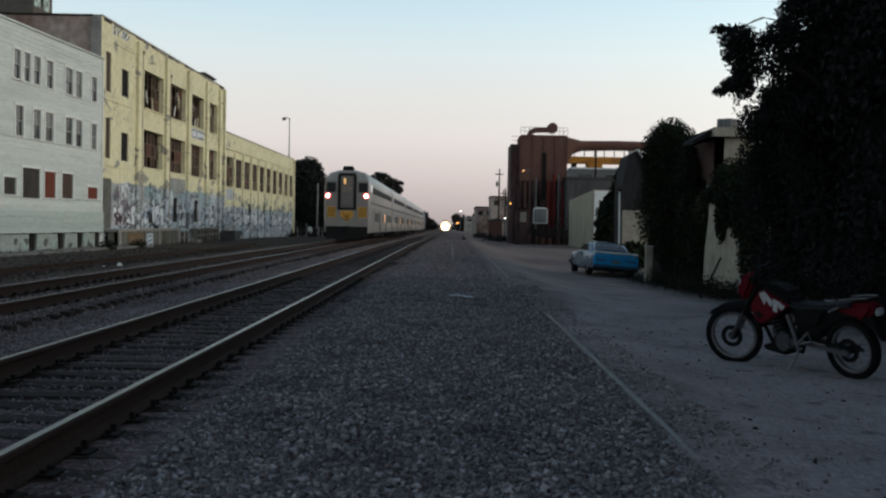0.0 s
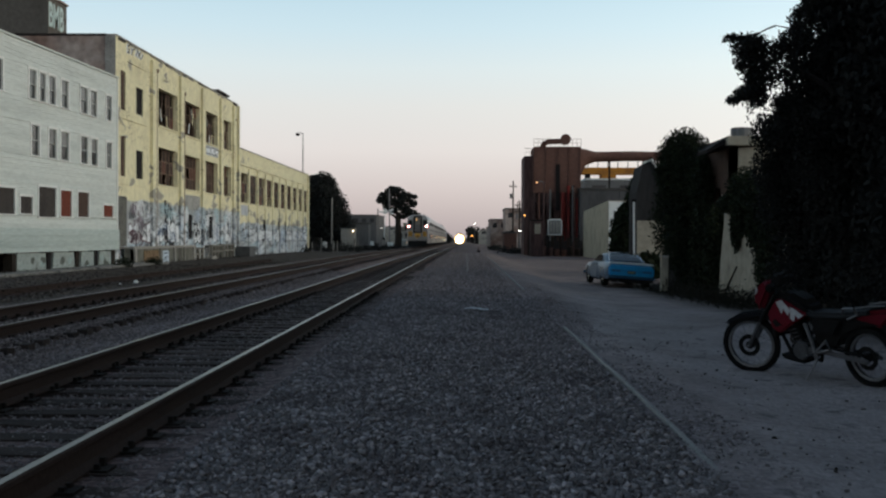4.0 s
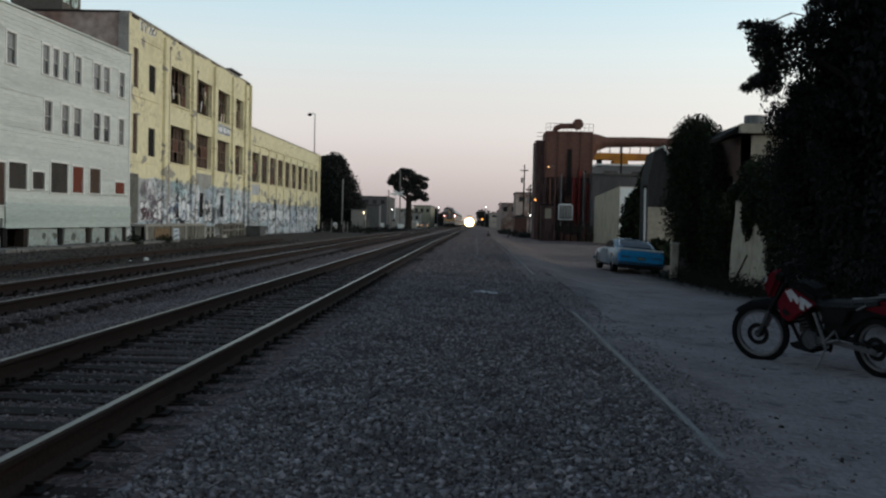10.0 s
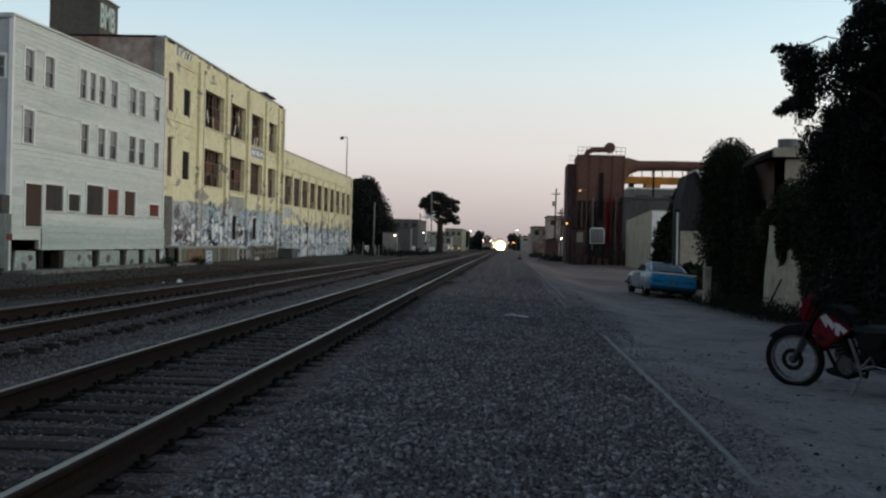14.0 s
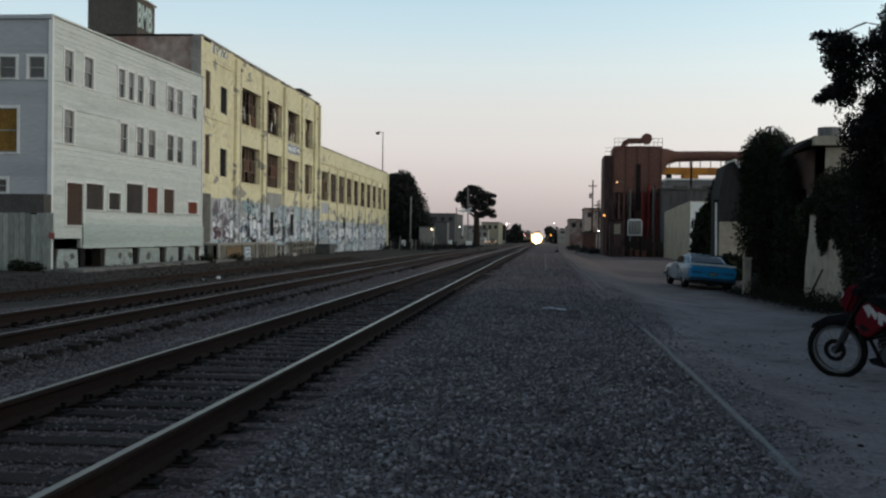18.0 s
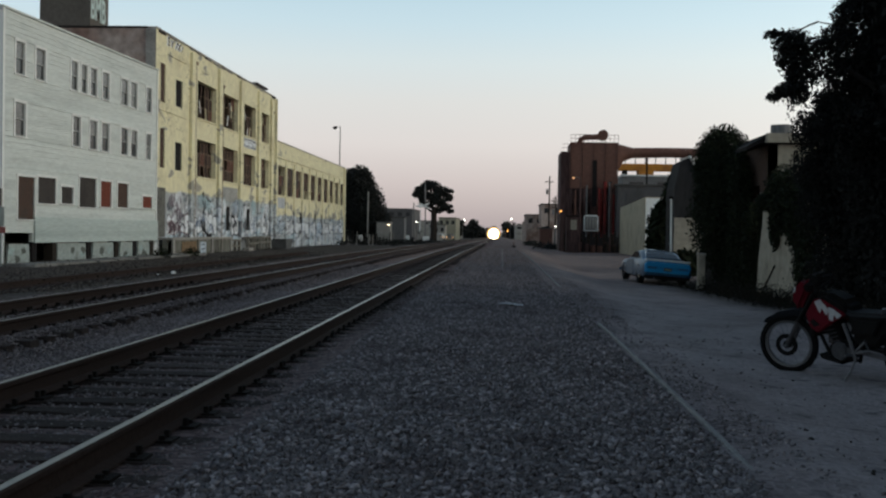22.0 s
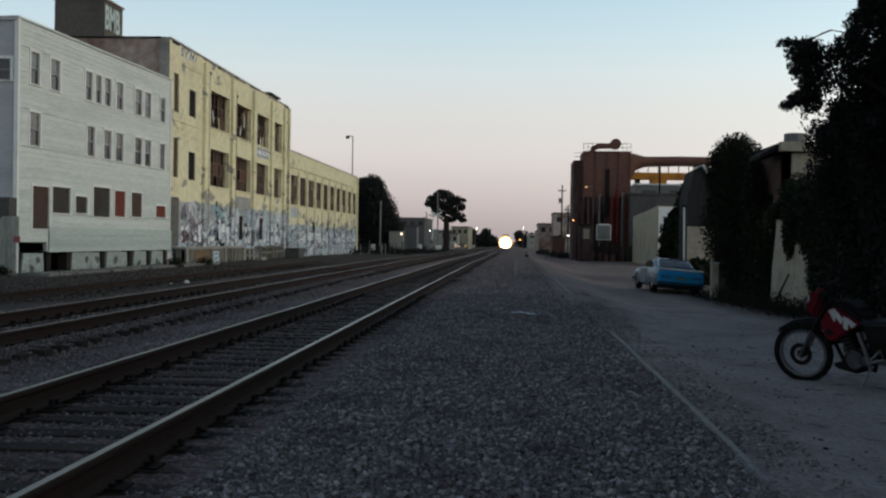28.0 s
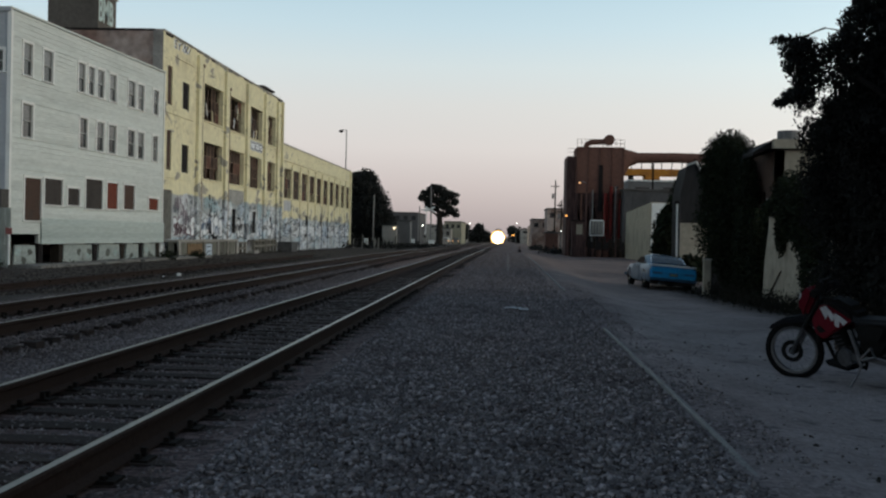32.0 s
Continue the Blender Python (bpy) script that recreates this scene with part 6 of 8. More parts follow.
def bilevel_car(cab):
    """A two-level passenger car, its near end at y = 0, running on to +y, rail top at z = 0."""
    c = thing("passenger_train_cab_car" if cab else "passenger_train_car", "silver two-level passenger cab car with red tail lights and amber chevrons" if cab else "silver two-level passenger car with a dark window band", "train car", group="" if cab else "train cars")
    prof = car_profile()
    bm = bmesh.new()
    ends = ((0.0, 0.93), (0.35, 1.0)) if cab else ((0.0, 1.0), (0.1, 1.0))
    secs = []
    for y, s in (*ends, (CAR_LEN - 0.5, 1.0), (CAR_LEN - 0.3, 0.97)):
        secs.append([Vector((x * s, y + (0.0 if z < 4 or not cab or y > 0.1 else 0.18), z if z < 4 else 4 + (z - 4) * s)) for x, z in prof])
    put_loft(bm, secs)
    part("body", bm, SILVER, c, smooth=True)
    for s in (-1, 1):
        # upper window band, cut into single windows by pillars
        for i in range(11):
            y = 2.2 + i * 2.05
            bm = bmesh.new()
            put_prism(bm, [(y, 3.2), (y + 1.95, 3.2), (y + 1.95, 3.62), (y, 3.62)], 1.545, 1.562, lambda u, v, d, s=s: Vector((s * d, u, v)))
            part("upper_window", bm, BAND, c)
        for i in (1, 2, 3, 5, 6, 8, 9, 10):
            y = 2.4 + i * 2.05
            bm = bmesh.new()
            put_prism(bm, [(y, 1.32), (y + 1.3, 1.32), (y + 1.3, 1.92), (y, 1.92)], 1.545, 1.562, lambda u, v, d, s=s: Vector((s * d, u, v)))
            part("lower_window", bm, WARM_WIN if i == 6 else BAND, c)
        bm = bmesh.new()
        put_prism(bm, [(0.5, 2.45), (CAR_LEN - 0.6, 2.45), (CAR_LEN - 0.6, 2.62), (0.5, 2.62)], 1.545, 1.558, lambda u, v, d, s=s: Vector((s * d, u, v)))
        part("stripe", bm, GREY_METAL, c)
        bm = bmesh.new()
        put_prism(bm, [(0.5, 2.2), (CAR_LEN - 0.6, 2.2), (CAR_LEN - 0.6, 2.4), (0.5, 2.4)], 1.545, 1.558, lambda u, v, d, s=s: Vector((s * d, u, v)))
        part("stripe", bm, SILVER, c)
        for y in (8.9, 16.2):
            bm = bmesh.new()
            put_prism(bm, [(y, 0.62), (y + 1.35, 0.62), (y + 1.35, 2.1), (y, 2.1)], 1.545, 1.57, lambda u, v, d, s=s: Vector((s * d, u, v)))
            part("side_door", bm, GREY_METAL, c)
    for y in (3.2, CAR_LEN - 3.6):
        truck(c, y)
    for y, w in ((6.8, 2.4), (10.5, 3.2), (15, 3.0)):
        box_part("equipment_box", (-1.35, 1.35, y, y + w, 0.28, 0.6), BLACK, c)
    box_part("gangway", (-0.75, 0.75, CAR_LEN - 0.3, CAR_LEN - 0.02, 0.7, 3.2), BLACK, c)
    bm = bmesh.new()
    for i in range(3):
        put_box(bm, -0.7, 0.7, 5 + i * 7, 7.2 + i * 7, 4.66, 4.80)
    part("roof_unit", bm, GREY_METAL, c)
    if cab:
        f = lambda u, v, d: Vector((u, -d, v))

        def panel(name, x0, x1, z0, z1, d0, d1, mt, label=""):
            bm = bmesh.new()
            put_prism(bm, [(x0, z0), (x1, z0), (x1, z1), (x0, z1)], d0, d1, f)
            return part(name, bm, mt, c, label)

        panel("front_panel", -1.40, 1.40, 0.75, 4.0, 0.0, 0.03, CREAM)
        bm = bmesh.new()
        put_prism(bm, [(-0.62, 2.05), (0.62, 2.05), (0.62, 4.32), (0.5, 4.48), (-0.5, 4.48), (-0.62, 4.32)], -0.25, 0.09, f)
        part("door_surround", bm, BLACK, c, "dark surround of the end door")
        bm = bmesh.new()
        put_prism(bm, [(-0.42, 2.2), (0.42, 2.2), (0.42, 4.3), (-0.42, 4.3)], 0.02, 0.11, f)
        part("end_door", bm, noise_mat("end_door_paint", (0.14, 0.12, 0.115), 0.4, coarse=1, fine=6), c, "grey end door")
        # pane coloured light tan for the lit vestibule behind it
        panel("door_window", -0.34, 0.34, 3.2, 4.2, 0.10, 0.122, noise_mat("lit_vestibule", (0.20, 0.16, 0.13), 0.5, coarse=2, fine=6, var=0.4))
        panel("door_lamp", -0.22, -0.08, 3.75, 4.15, 0.123, 0.13, glow_mat("vestibule_lamp", (1.0, 0.55, 0.2), 0.5), "amber vestibule lamp")
        bm = bmesh.new()
        put_prism(bm, [(0.55, 3.3), (0.95, 3.3), (0.95, 3.75), (0.55, 3.75)], 1.545, 1.575, lambda u, v, d: Vector((d, u, v)))
        part("marker_panel", bm, glow_mat("white_marker", (0.9, 0.9, 0.88), 0.55), c, "bright white marker panel")
        for s in (-1, 1):
            panel("cab_window", s * 1.06 - 0.30, s * 1.06 + 0.30, 3.22, 3.85, 0.02, 0.05, BAND)
            panel("chevron_panel", s * 1.03 - 0.28, s * 1.03 + 0.28, 1.55, 2.25, 0.025, 0.045, STRIPE_Y, "amber panel with dark slanted bars")
            for k in range(4):
                bm = bmesh.new()
                x = s * 1.03 - 0.26 + k * 0.13
                put_prism(bm, [(x, 1.6), (x + 0.05, 1.6), (x + 0.15, 2.2), (x + 0.10, 2.2)], 0.045, 0.052, f)
                part("chevron_bar", bm, BLACK, c)
            bm = bmesh.new()
            put_tube(bm, (s * 1.27, 0.0, 2.98), (s * 1.27, -0.10, 2.98), 0.20, n=18)
            part("lamp_housing", bm, BLACK, c)
            bm = bmesh.new()
            put_tube(bm, (s * 1.27, -0.09, 2.98), (s * 1.27, -0.13, 2.98), 0.185, n=18)
            part("tail_light", bm, RED_LAMP, c, "bright red tail light")
            bm = bmesh.new()
            put_tube(bm, (s * 1.27, -0.12, 2.98), (s * 1.27, -0.14, 2.98), 0.12, n=14)
            part("light_core", bm, RED_CORE, c)
        bm = bmesh.new()
        put_prism(bm, [(-0.42, 1.98), (0.42, 1.98), (0.42, 1.65), (0, 1.25), (-0.42, 1.65)], 0.025, 0.06, f)
        part("nose_shield", bm, STRIPE_Y, c, "amber shield")
        bm = bmesh.new()
        for k in range(3):
            put_prism(bm, [(-0.36, 1.92 - k * 0.18), (0, 1.62 - k * 0.14), (0.36, 1.92 - k * 0.18), (0, 1.70 - k * 0.14)], 0.06, 0.066, f)
        part("shield_bar", bm, BLACK, c)
        panel("buffer_beam", -1.38, 1.38, 0.3, 0.95, -0.2, 0.12, BLACK)
        bm = bmesh.new()
        put_prism(bm, [(-1.3, 0.12), (1.3, 0.12), (1.1, 0.75), (-1.1, 0.75)], 0.05, 0.3, f)
        part("pilot", bm, BLACK, c, "black pilot plate")
        bm = bmesh.new()
        put_box(bm, -0.18, 0.18, -0.55, 0.1, 0.7, 0.98)
        part("coupler", bm, BLACK, c)
        bm = bmesh.new()
        put_tube(bm, (-0.3, 0.6, 4.85), (0.3, 0.6, 4.85), 0.13, n=10)
        put_box(bm, -0.35, 0.35, 0.4, 1.2, 4.62, 4.9)
        part("horn", bm, BLACK, c)
    return c


def lens_glow(name, centre, radius):
    """A lamp lens, white hot in the middle, its glare painted amber towards the rim."""
    m = bpy.data.materials.new(name)
    m.use_nodes = True
    n, l = m.node_tree.nodes, m.node_tree.links
    b = n["Principled BSDF"]
    b.inputs["Base Color"].default_value = (0.4, 0.25, 0.12, 1)
    d = n.new("ShaderNodeVectorMath")
    d.operation = "DISTANCE"
    d.inputs[1].default_value = centre
    l.new(n.new("ShaderNodeTexCoord").outputs["Object"], d.inputs[0])
    k = n.new("ShaderNodeMath")
    k.operation = "DIVIDE"
    k.inputs[1].default_value = radius
    l.new(d.outputs["Value"], k.inputs[0])
    r = n.new("ShaderNodeValToRGB")
    for p, col in ((0.0, (1, 0.9, 0.7)), (0.42, (1, 0.85, 0.55)), (0.54, (0.075, 0.048, 0.014)), (0.68, (0.034, 0.0190, 0.0058)), (0.84, (0.0185, 0.0108, 0.0054)), (1.0, (0.0110, 0.0078, 0.0060))):
        e = r.color_ramp.elements.new(p) if 0 < p < 1 else r.color_ramp.elements[0 if p == 0 else -1]
        e.position, e.color = p, (*col, 1)
    l.new(k.outputs[0], r.inputs[0])
    l.new(r.outputs[0], b.inputs["Emission Color"])
    b.inputs["Emission Strength"].default_value = 40
    return m


def locomotive(name, label, oncoming):
    """A four-axle passenger locomotive, nose at y = 0, running to +y."""
    c = thing(name, label, "locomotive")
    bm = bmesh.new()
    lower = [(1.5, 0.7), (1.52, 2.6), (1.4, 3.6), (1.0, 4.3), (-1.0, 4.3), (-1.4, 3.6), (-1.52, 2.6), (-1.5, 0.7)]
    secs = [[Vector((x * 0.75, y0, 0.7 + (z - 0.7) * zs)) for x, z in lower] for y0, zs in ((0.0, 0.45),)]
    secs.append([Vector((x * 0.92, 1.2, 0.7 + (z - 0.7) * 0.68)) for x, z in lower])
    secs += [[Vector((x, y, z)) for x, z in lower] for y in (2.6, 17.2)]
    put_loft(bm, secs)
    part("body", bm, noise_mat("loco_paint", (0.16, 0.17, 0.20), 0.45, 0.1, coarse=0.5, fine=5), c, smooth=True)
    for y in (3.6, 13.6):
        truck(c, y)
    box_part("fuel_tank", (-1.3, 1.3, 6.4, 10.8, 0.25, 0.72), BLACK, c)
    box_part("pilot", (-1.35, 1.35, -0.15, 0.5, 0.15, 0.7), BLACK, c)
    for s in (-1, 1):
        bm = bmesh.new()
        put_prism(bm, [(s * 0.12, 3.25), (s * 0.95, 3.25), (s * 0.9, 3.85), (s * 0.12, 3.85)], -2.35, -1.95, lambda u, v, d: Vector((u, -d, v)))
        part("windscreen", bm, BAND, c)
    bm = bmesh.new()
    put_box(bm, -0.9, 0.9, 8, 12, 4.28, 4.5)
    part("roof_fan", bm, BLACK, c)
    if oncoming:
        r6 = random.Random(6)
        for x, z, r in ((0.0, 1.6, HEAD_R), (-1.1, 1.3, HEAD_R * 0.2), (1.1, 1.3, HEAD_R * 0.2)):
            bm = bmesh.new()
            put_tube(bm, (x, 0.1, z), (x, -0.2, z), r * 0.5, r * 0.55, n=24)
            part("lamp_housing", bm, BLACK, c)
            bm = bmesh.new()
            ring = [1 + r6.uniform(-0.10, 0.10) for _ in range(30)]
            hub = bm.verts.new((x, -0.40, z))
            loops = [[bm.verts.new((x + r * k * w * math.cos(i * math.pi / 15), -0.40 + 0.1 * k, z + r * k * w * math.sin(i * math.pi / 15))) for i, w in enumerate(ring)] for k in (0.5, 1.0, 1.22)]
            for i in range(30):
                bm.faces.new((hub, loops[0][i], loops[0][(i + 1) % 30]))
                for p, q in zip(loops, loops[1:]):
                    bm.faces.new((p[i], q[i], q[(i + 1) % 30], p[(i + 1) % 30]))
            part("headlight" if x == 0 else "ditch_light", bm, lens_glow("headlight_glare", (x, -0.3, z), r * 1.7), c, "oversized warm white headlight with its glare painted in")
    return c


# lens radius enlarged so the disc stands for the headlight's glare
HEAD_R = 1.95
cab_car = bilevel_car(True)
coach = bilevel_car(False)
coaches = [coach] + [copy_thing(coach, pose(0, 0, 0)) for _ in range(3)]
engine = locomotive("departing_locomotive", "grey passenger locomotive pulling the departing train", False)
oncoming = locomotive("oncoming_locomotive", "oncoming locomotive with glaring headlights", True)


def on_track(x, y, reach):
    """The pose of a rail vehicle on the falling grade, its near end at y."""
    z0, z1 = grade(y) + 0.19, grade(y + reach) + 0.19
    return pose(x, y, z0, math.degrees(math.atan2(z1 - z0, reach)), 0, 0)


def motions():
    steps = [0, 1, 2, 3, 4, 5, 6, 8, 10, 12, 14, 16, 18, 20, 22, 24, 26, 28, 30, 32]
    for i, ob in enumerate([cab_car, *coaches, engine]):
        walk(ob, [(t, on_track(TRACK_FAR, 70.5 + 20.5 * t + i * (CAR_LEN + 0.25), 24)) for t in steps])
    walk(oncoming, [(t, on_track(TRACK_NEAR, 515 - 5.3 * t, 15)) for t in steps])


# ---- parked blue coupe ----
CAR_BLUE = noise_mat("bright_blue_paint", (0.015, 0.27, 0.54), 0.30, 0.1, coarse=0.8, fine=12, var=0.12, bump=0.03, second=(0.03, 0.21, 0.38))
# body blue greyed, with the sides' reflections put into the paint
CAR_PALE = noise_mat("reflecting_blue_paint", (0.095, 0.145, 0.205), 0.4, 0.1, coarse=0.8, fine=12, var=0.15, bump=0.03)
CHROME = noise_mat("chrome", (0.55, 0.56, 0.58), 0.2, 0.95, coarse=3, fine=30, var=0.15, bump=0.02)
BUMPER = noise_mat("dulled_bumper", (0.04, 0.11, 0.19), 0.35, 0.6, coarse=3, fine=20, var=0.2)
TYRE = noise_mat("tyre_rubber", (0.006, 0.006, 0.006), 0.85, coarse=4, fine=40, var=0.3)
coupe = thing("parked_car", "bright blue 1970s two-door coupe parked on the dirt lane", "car", pose(6.2, 40.3, -0.53, 0, 4, 4))


def body_section(y, half, low, belt, crown):
    side = [(half * 0.90, low), (half * 0.985, low + 0.10), (half, (low + belt) / 2), (half * 0.97, belt - 0.10), (half * 0.90, belt)]
    top = [(half * 0.55, belt + crown), (0.0, belt + crown * 1.3)]
    pts = side + top
    return [Vector((x, y, z)) for x, z in pts] + [Vector((-x, y, z)) for x, z in reversed(pts[:-1])]


bm = bmesh.new()
put_loft(bm, [body_section(*s) for s in ((0.02, 0.80, 0.42, 0.76, 0.02), (0.12, 0.88, 0.34, 0.86, 0.03), (0.5, 0.92, 0.30, 0.90, 0.03), (1.3, 0.925, 0.27, 0.92, 0.03), (2.5, 0.92, 0.26, 0.90, 0.03), (3.4, 0.92, 0.27, 0.89, 0.04), (4.4, 0.90, 0.30, 0.85, 0.04), (4.95, 0.84, 0.36, 0.78, 0.02), (5.05, 0.76, 0.42, 0.72, 0.01))])
part("body", bm, CAR_PALE, coupe, "body sides and bonnet, reflected light put into their blue-grey", smooth=True)
def roof_section(y, w, zt):
    """A rounded arch from belt to belt."""
    arc = []
    for k in range(15):
        t = math.pi * k / 14
        arc.append(Vector((w * math.copysign(abs(math.cos(t)) ** 0.55, math.cos(t)), y, 0.88 + (zt - 0.88) * math.sin(t) ** 0.6)))
    return arc


bm = bmesh.new()
put_loft(bm, [roof_section(*k) for k in ((0.88, 0.80, 0.925), (1.15, 0.79, 1.06), (1.5, 0.77, 1.21), (1.85, 0.75, 1.295), (2.25, 0.74, 1.325), (2.7, 0.75, 1.30), (3.1, 0.78, 1.12), (3.5, 0.82, 0.92))])
part("roof", bm, CAR_PALE, coupe, "blue-grey fastback roof", smooth=True)
bm = bmesh.new()
put_loft(bm, [[p + Vector((0, 0, o)) for p in (Vector((0.62, 1.0, 0.985)), Vector((0.60, 1.3, 1.125)), Vector((0.52, 1.62, 1.235)), Vector((0.0, 1.66, 1.275)), Vector((-0.52, 1.62, 1.235)), Vector((-0.60, 1.3, 1.125)), Vector((-0.62, 1.0, 0.985)))] for o in (0.0, 0.025)])
# the glass's blue-grey base colour carries the sky's reflection
part("rear_window", bm, noise_mat("sky_lit_glass", (0.045, 0.062, 0.08), 0.12, coarse=1, fine=8, var=0.2, bump=0.01), coupe, "wide dark rear window")
bm = bmesh.new()
for a, b in (((0.65, 0.98, 1.0), (0.62, 1.3, 1.145)), ((0.62, 1.3, 1.145), (0.54, 1.64, 1.265)), ((-0.65, 0.98, 1.0), (-0.62, 1.3, 1.145)), ((-0.62, 1.3, 1.145), (-0.54, 1.64, 1.265)), ((-0.65, 0.98, 1.0), (0.65, 0.98, 1.0)), ((-0.54, 1.64, 1.265), (0.0, 1.67, 1.305)), ((0.54, 1.64, 1.265), (0.0, 1.67, 1.305))):
    put_tube(bm, a, b, 0.022, n=6)
part("window_trim", bm, CHROME, coupe, "bright rear window trim")
for s in (-1, 1):
    bm = bmesh.new()
    put_prism(bm, [(1.75, 0.96), (3.15, 0.95), (2.75, 1.18), (1.95, 1.20)], 0.0, 0.02, lambda u, v, d, s=s: Vector((s * (0.805 - (v - 0.9) * 0.26 + d), u, v)))
    part("side_window", bm, SOOT, coupe)
    bm = bmesh.new()
    put_prism(bm, [(2.0, 0.32), (3.25, 0.32), (3.25, 0.88), (2.0, 0.88)], 0.915, 0.932, lambda u, v, d, s=s: Vector((s * d, u, v)))
    part("door", bm, CAR_PALE, coupe)
    box_part("door_handle", (s * 0.945 - 0.015, s * 0.945 + 0.015, 2.1, 2.3, 0.76, 0.80), CHROME, coupe)
    box_part("tail_light", (s * 0.60 - 0.17, s * 0.60 + 0.17, -0.030, 0.05, 0.605, 0.68), noise_mat("tail_lens", (0.03, 0.10, 0.20), 0.4), coupe)
    for y in (0.98, 3.95):
        w = new("wheel")
        w.parent = coupe
        bm = bmesh.new()
        put_wheel(bm, (s * 0.80, y, 0.325), (1, 0, 0), [(0.325, -0.09), (0.325, 0.09), (0.30, 0.105), (0.20, 0.105), (0.20, -0.105), (0.30, -0.105)], 24)
        part("tyre", bm, TYRE, w, smooth=True)
        bm = bmesh.new()
        put_wheel(bm, (s * 0.80, y, 0.325), (1, 0, 0), [(0.205, -0.08), (0.205, 0.08), (0.03, 0.06 if s < 0 else 0.06), (0.03, -0.06)], 20)
        part("rim", bm, CHROME, w)
        bm = bmesh.new()
        put_wheel(bm, (s * 0.915, y, 0.335), (1, 0, 0), [(0.40, -0.012), (0.40, 0.012), (0.34, 0.012), (0.34, -0.012)], 24)
        for v in [v for v in bm.verts if v.co.z < 0.3]:
            v.co.z = 0.3
        part("wheel_arch", bm, CHROME if s < 0 else BLACK, coupe, "bright wheel-arch trim")
bm = bmesh.new()
put_prism(bm, [(-0.86, 0.40), (0.86, 0.40), (0.88, 0.80), (0.80, 0.885), (-0.80, 0.885), (-0.88, 0.80)], 0.0, 0.14, lambda u, v, d: Vector((u, d - 0.015, v)))
part("tail_panel", bm, CAR_BLUE, coupe, "bright blue tail panel", smooth=True, bevel=0.055)
box_part("tail_recess", (-0.79, 0.79, -0.022, -0.0155, 0.585, 0.70), noise_mat("deep_blue_paint", (0.012, 0.215, 0.44), 0.4, coarse=1, fine=10, var=0.2), coupe, "deeper blue recess between the tail lights")
box_part("valance", (-0.86, 0.86, -0.01, 0.12, 0.25, 0.395), BLACK, coupe, "black lower valance")
bm = bmesh.new()
put_prism(bm, [(-0.86, 0.905), (0.86, 0.905), (0.82, 0.965), (-0.82, 0.965)], 0.03, 0.28, lambda u, v, d: Vector((u, d, v)))
part("spoiler_edge", bm, TRIM_PAINT, coupe, "pale edge along the boot lid", smooth=True, bevel=0.012)
bm = bmesh.new()
put_prism(bm, [(-0.80, 0.935), (0.80, 0.935), (0.78, 0.955), (-0.78, 0.955)], 0.3, 0.96, lambda u, v, d: Vector((u, d, v)))
part("boot_lid", bm, CAR_BLUE, coupe)
bm = bmesh.new()
put_box(bm, -0.9, 0.9, -0.12, 0.06, 0.36, 0.47)
part("bumper", bm, BUMPER, coupe, bevel=0.03)
bm = bmesh.new()
put_box(bm, -0.9, 0.9, 5.0, 5.15, 0.36, 0.48)
part("bumper", bm, BUMPER, coupe, bevel=0.03)
box_part("number_plate", (-0.16, 0.16, -0.034, -0.0225, 0.54, 0.66), noise_mat("plate_dark", (0.05, 0.07, 0.10), 0.5), coupe)
box_part("plate_bar", (-0.12, 0.12, -0.040, -0.035, 0.58, 0.62), noise_mat("plate_bar", (0.30, 0.30, 0.15), 0.5), coupe)
bm = bmesh.new()
put_tube(bm, (-0.5, -0.05, 0.25), (-0.5, 0.6, 0.27), 0.035)
part("exhaust", bm, CHROME, coupe)
box_part("underbody", (-0.7, 0.7, 0.3, 4.8, 0.2, 0.34), BLACK, coupe)

# ---- motorcycle ----
RED_PLASTIC = noise_mat("red_plastic", (0.088, 0.003, 0.009), 0.62, coarse=2, fine=20, var=0.15, bump=0.03)
WHITE_PLASTIC = noise_mat("white_graphic", (0.38, 0.38, 0.39), 0.62, coarse=3, fine=20, var=0.2)
ALLOY = noise_mat("alloy", (0.12, 0.12, 0.128), 0.45, 0.6, coarse=3, fine=30, var=0.25)
FORK = noise_mat("fork_grey", (0.06, 0.06, 0.064), 0.62, 0.2, coarse=3, fine=20)
SEAT = noise_mat("seat_vinyl", (0.022, 0.024, 0.027), 0.6, coarse=2, fine=30)
ENGINE = noise_mat("engine_black", (0.005, 0.005, 0.005), 0.6, 0.0, coarse=3, fine=20)
HEADER = noise_mat("header_pipe", (0.10, 0.075, 0.055), 0.5, 0.5, coarse=4, fine=20)
SKIN = noise_mat("dark_fender", (0.008, 0.009, 0.012), 0.7)
bike = thing("motorcycle", "red and black dual-sport motorcycle leaning on its kickstand", "motorcycle", pose(3.770, 11.555, -0.115, -9, 0, 121.7))
WB = 0.755


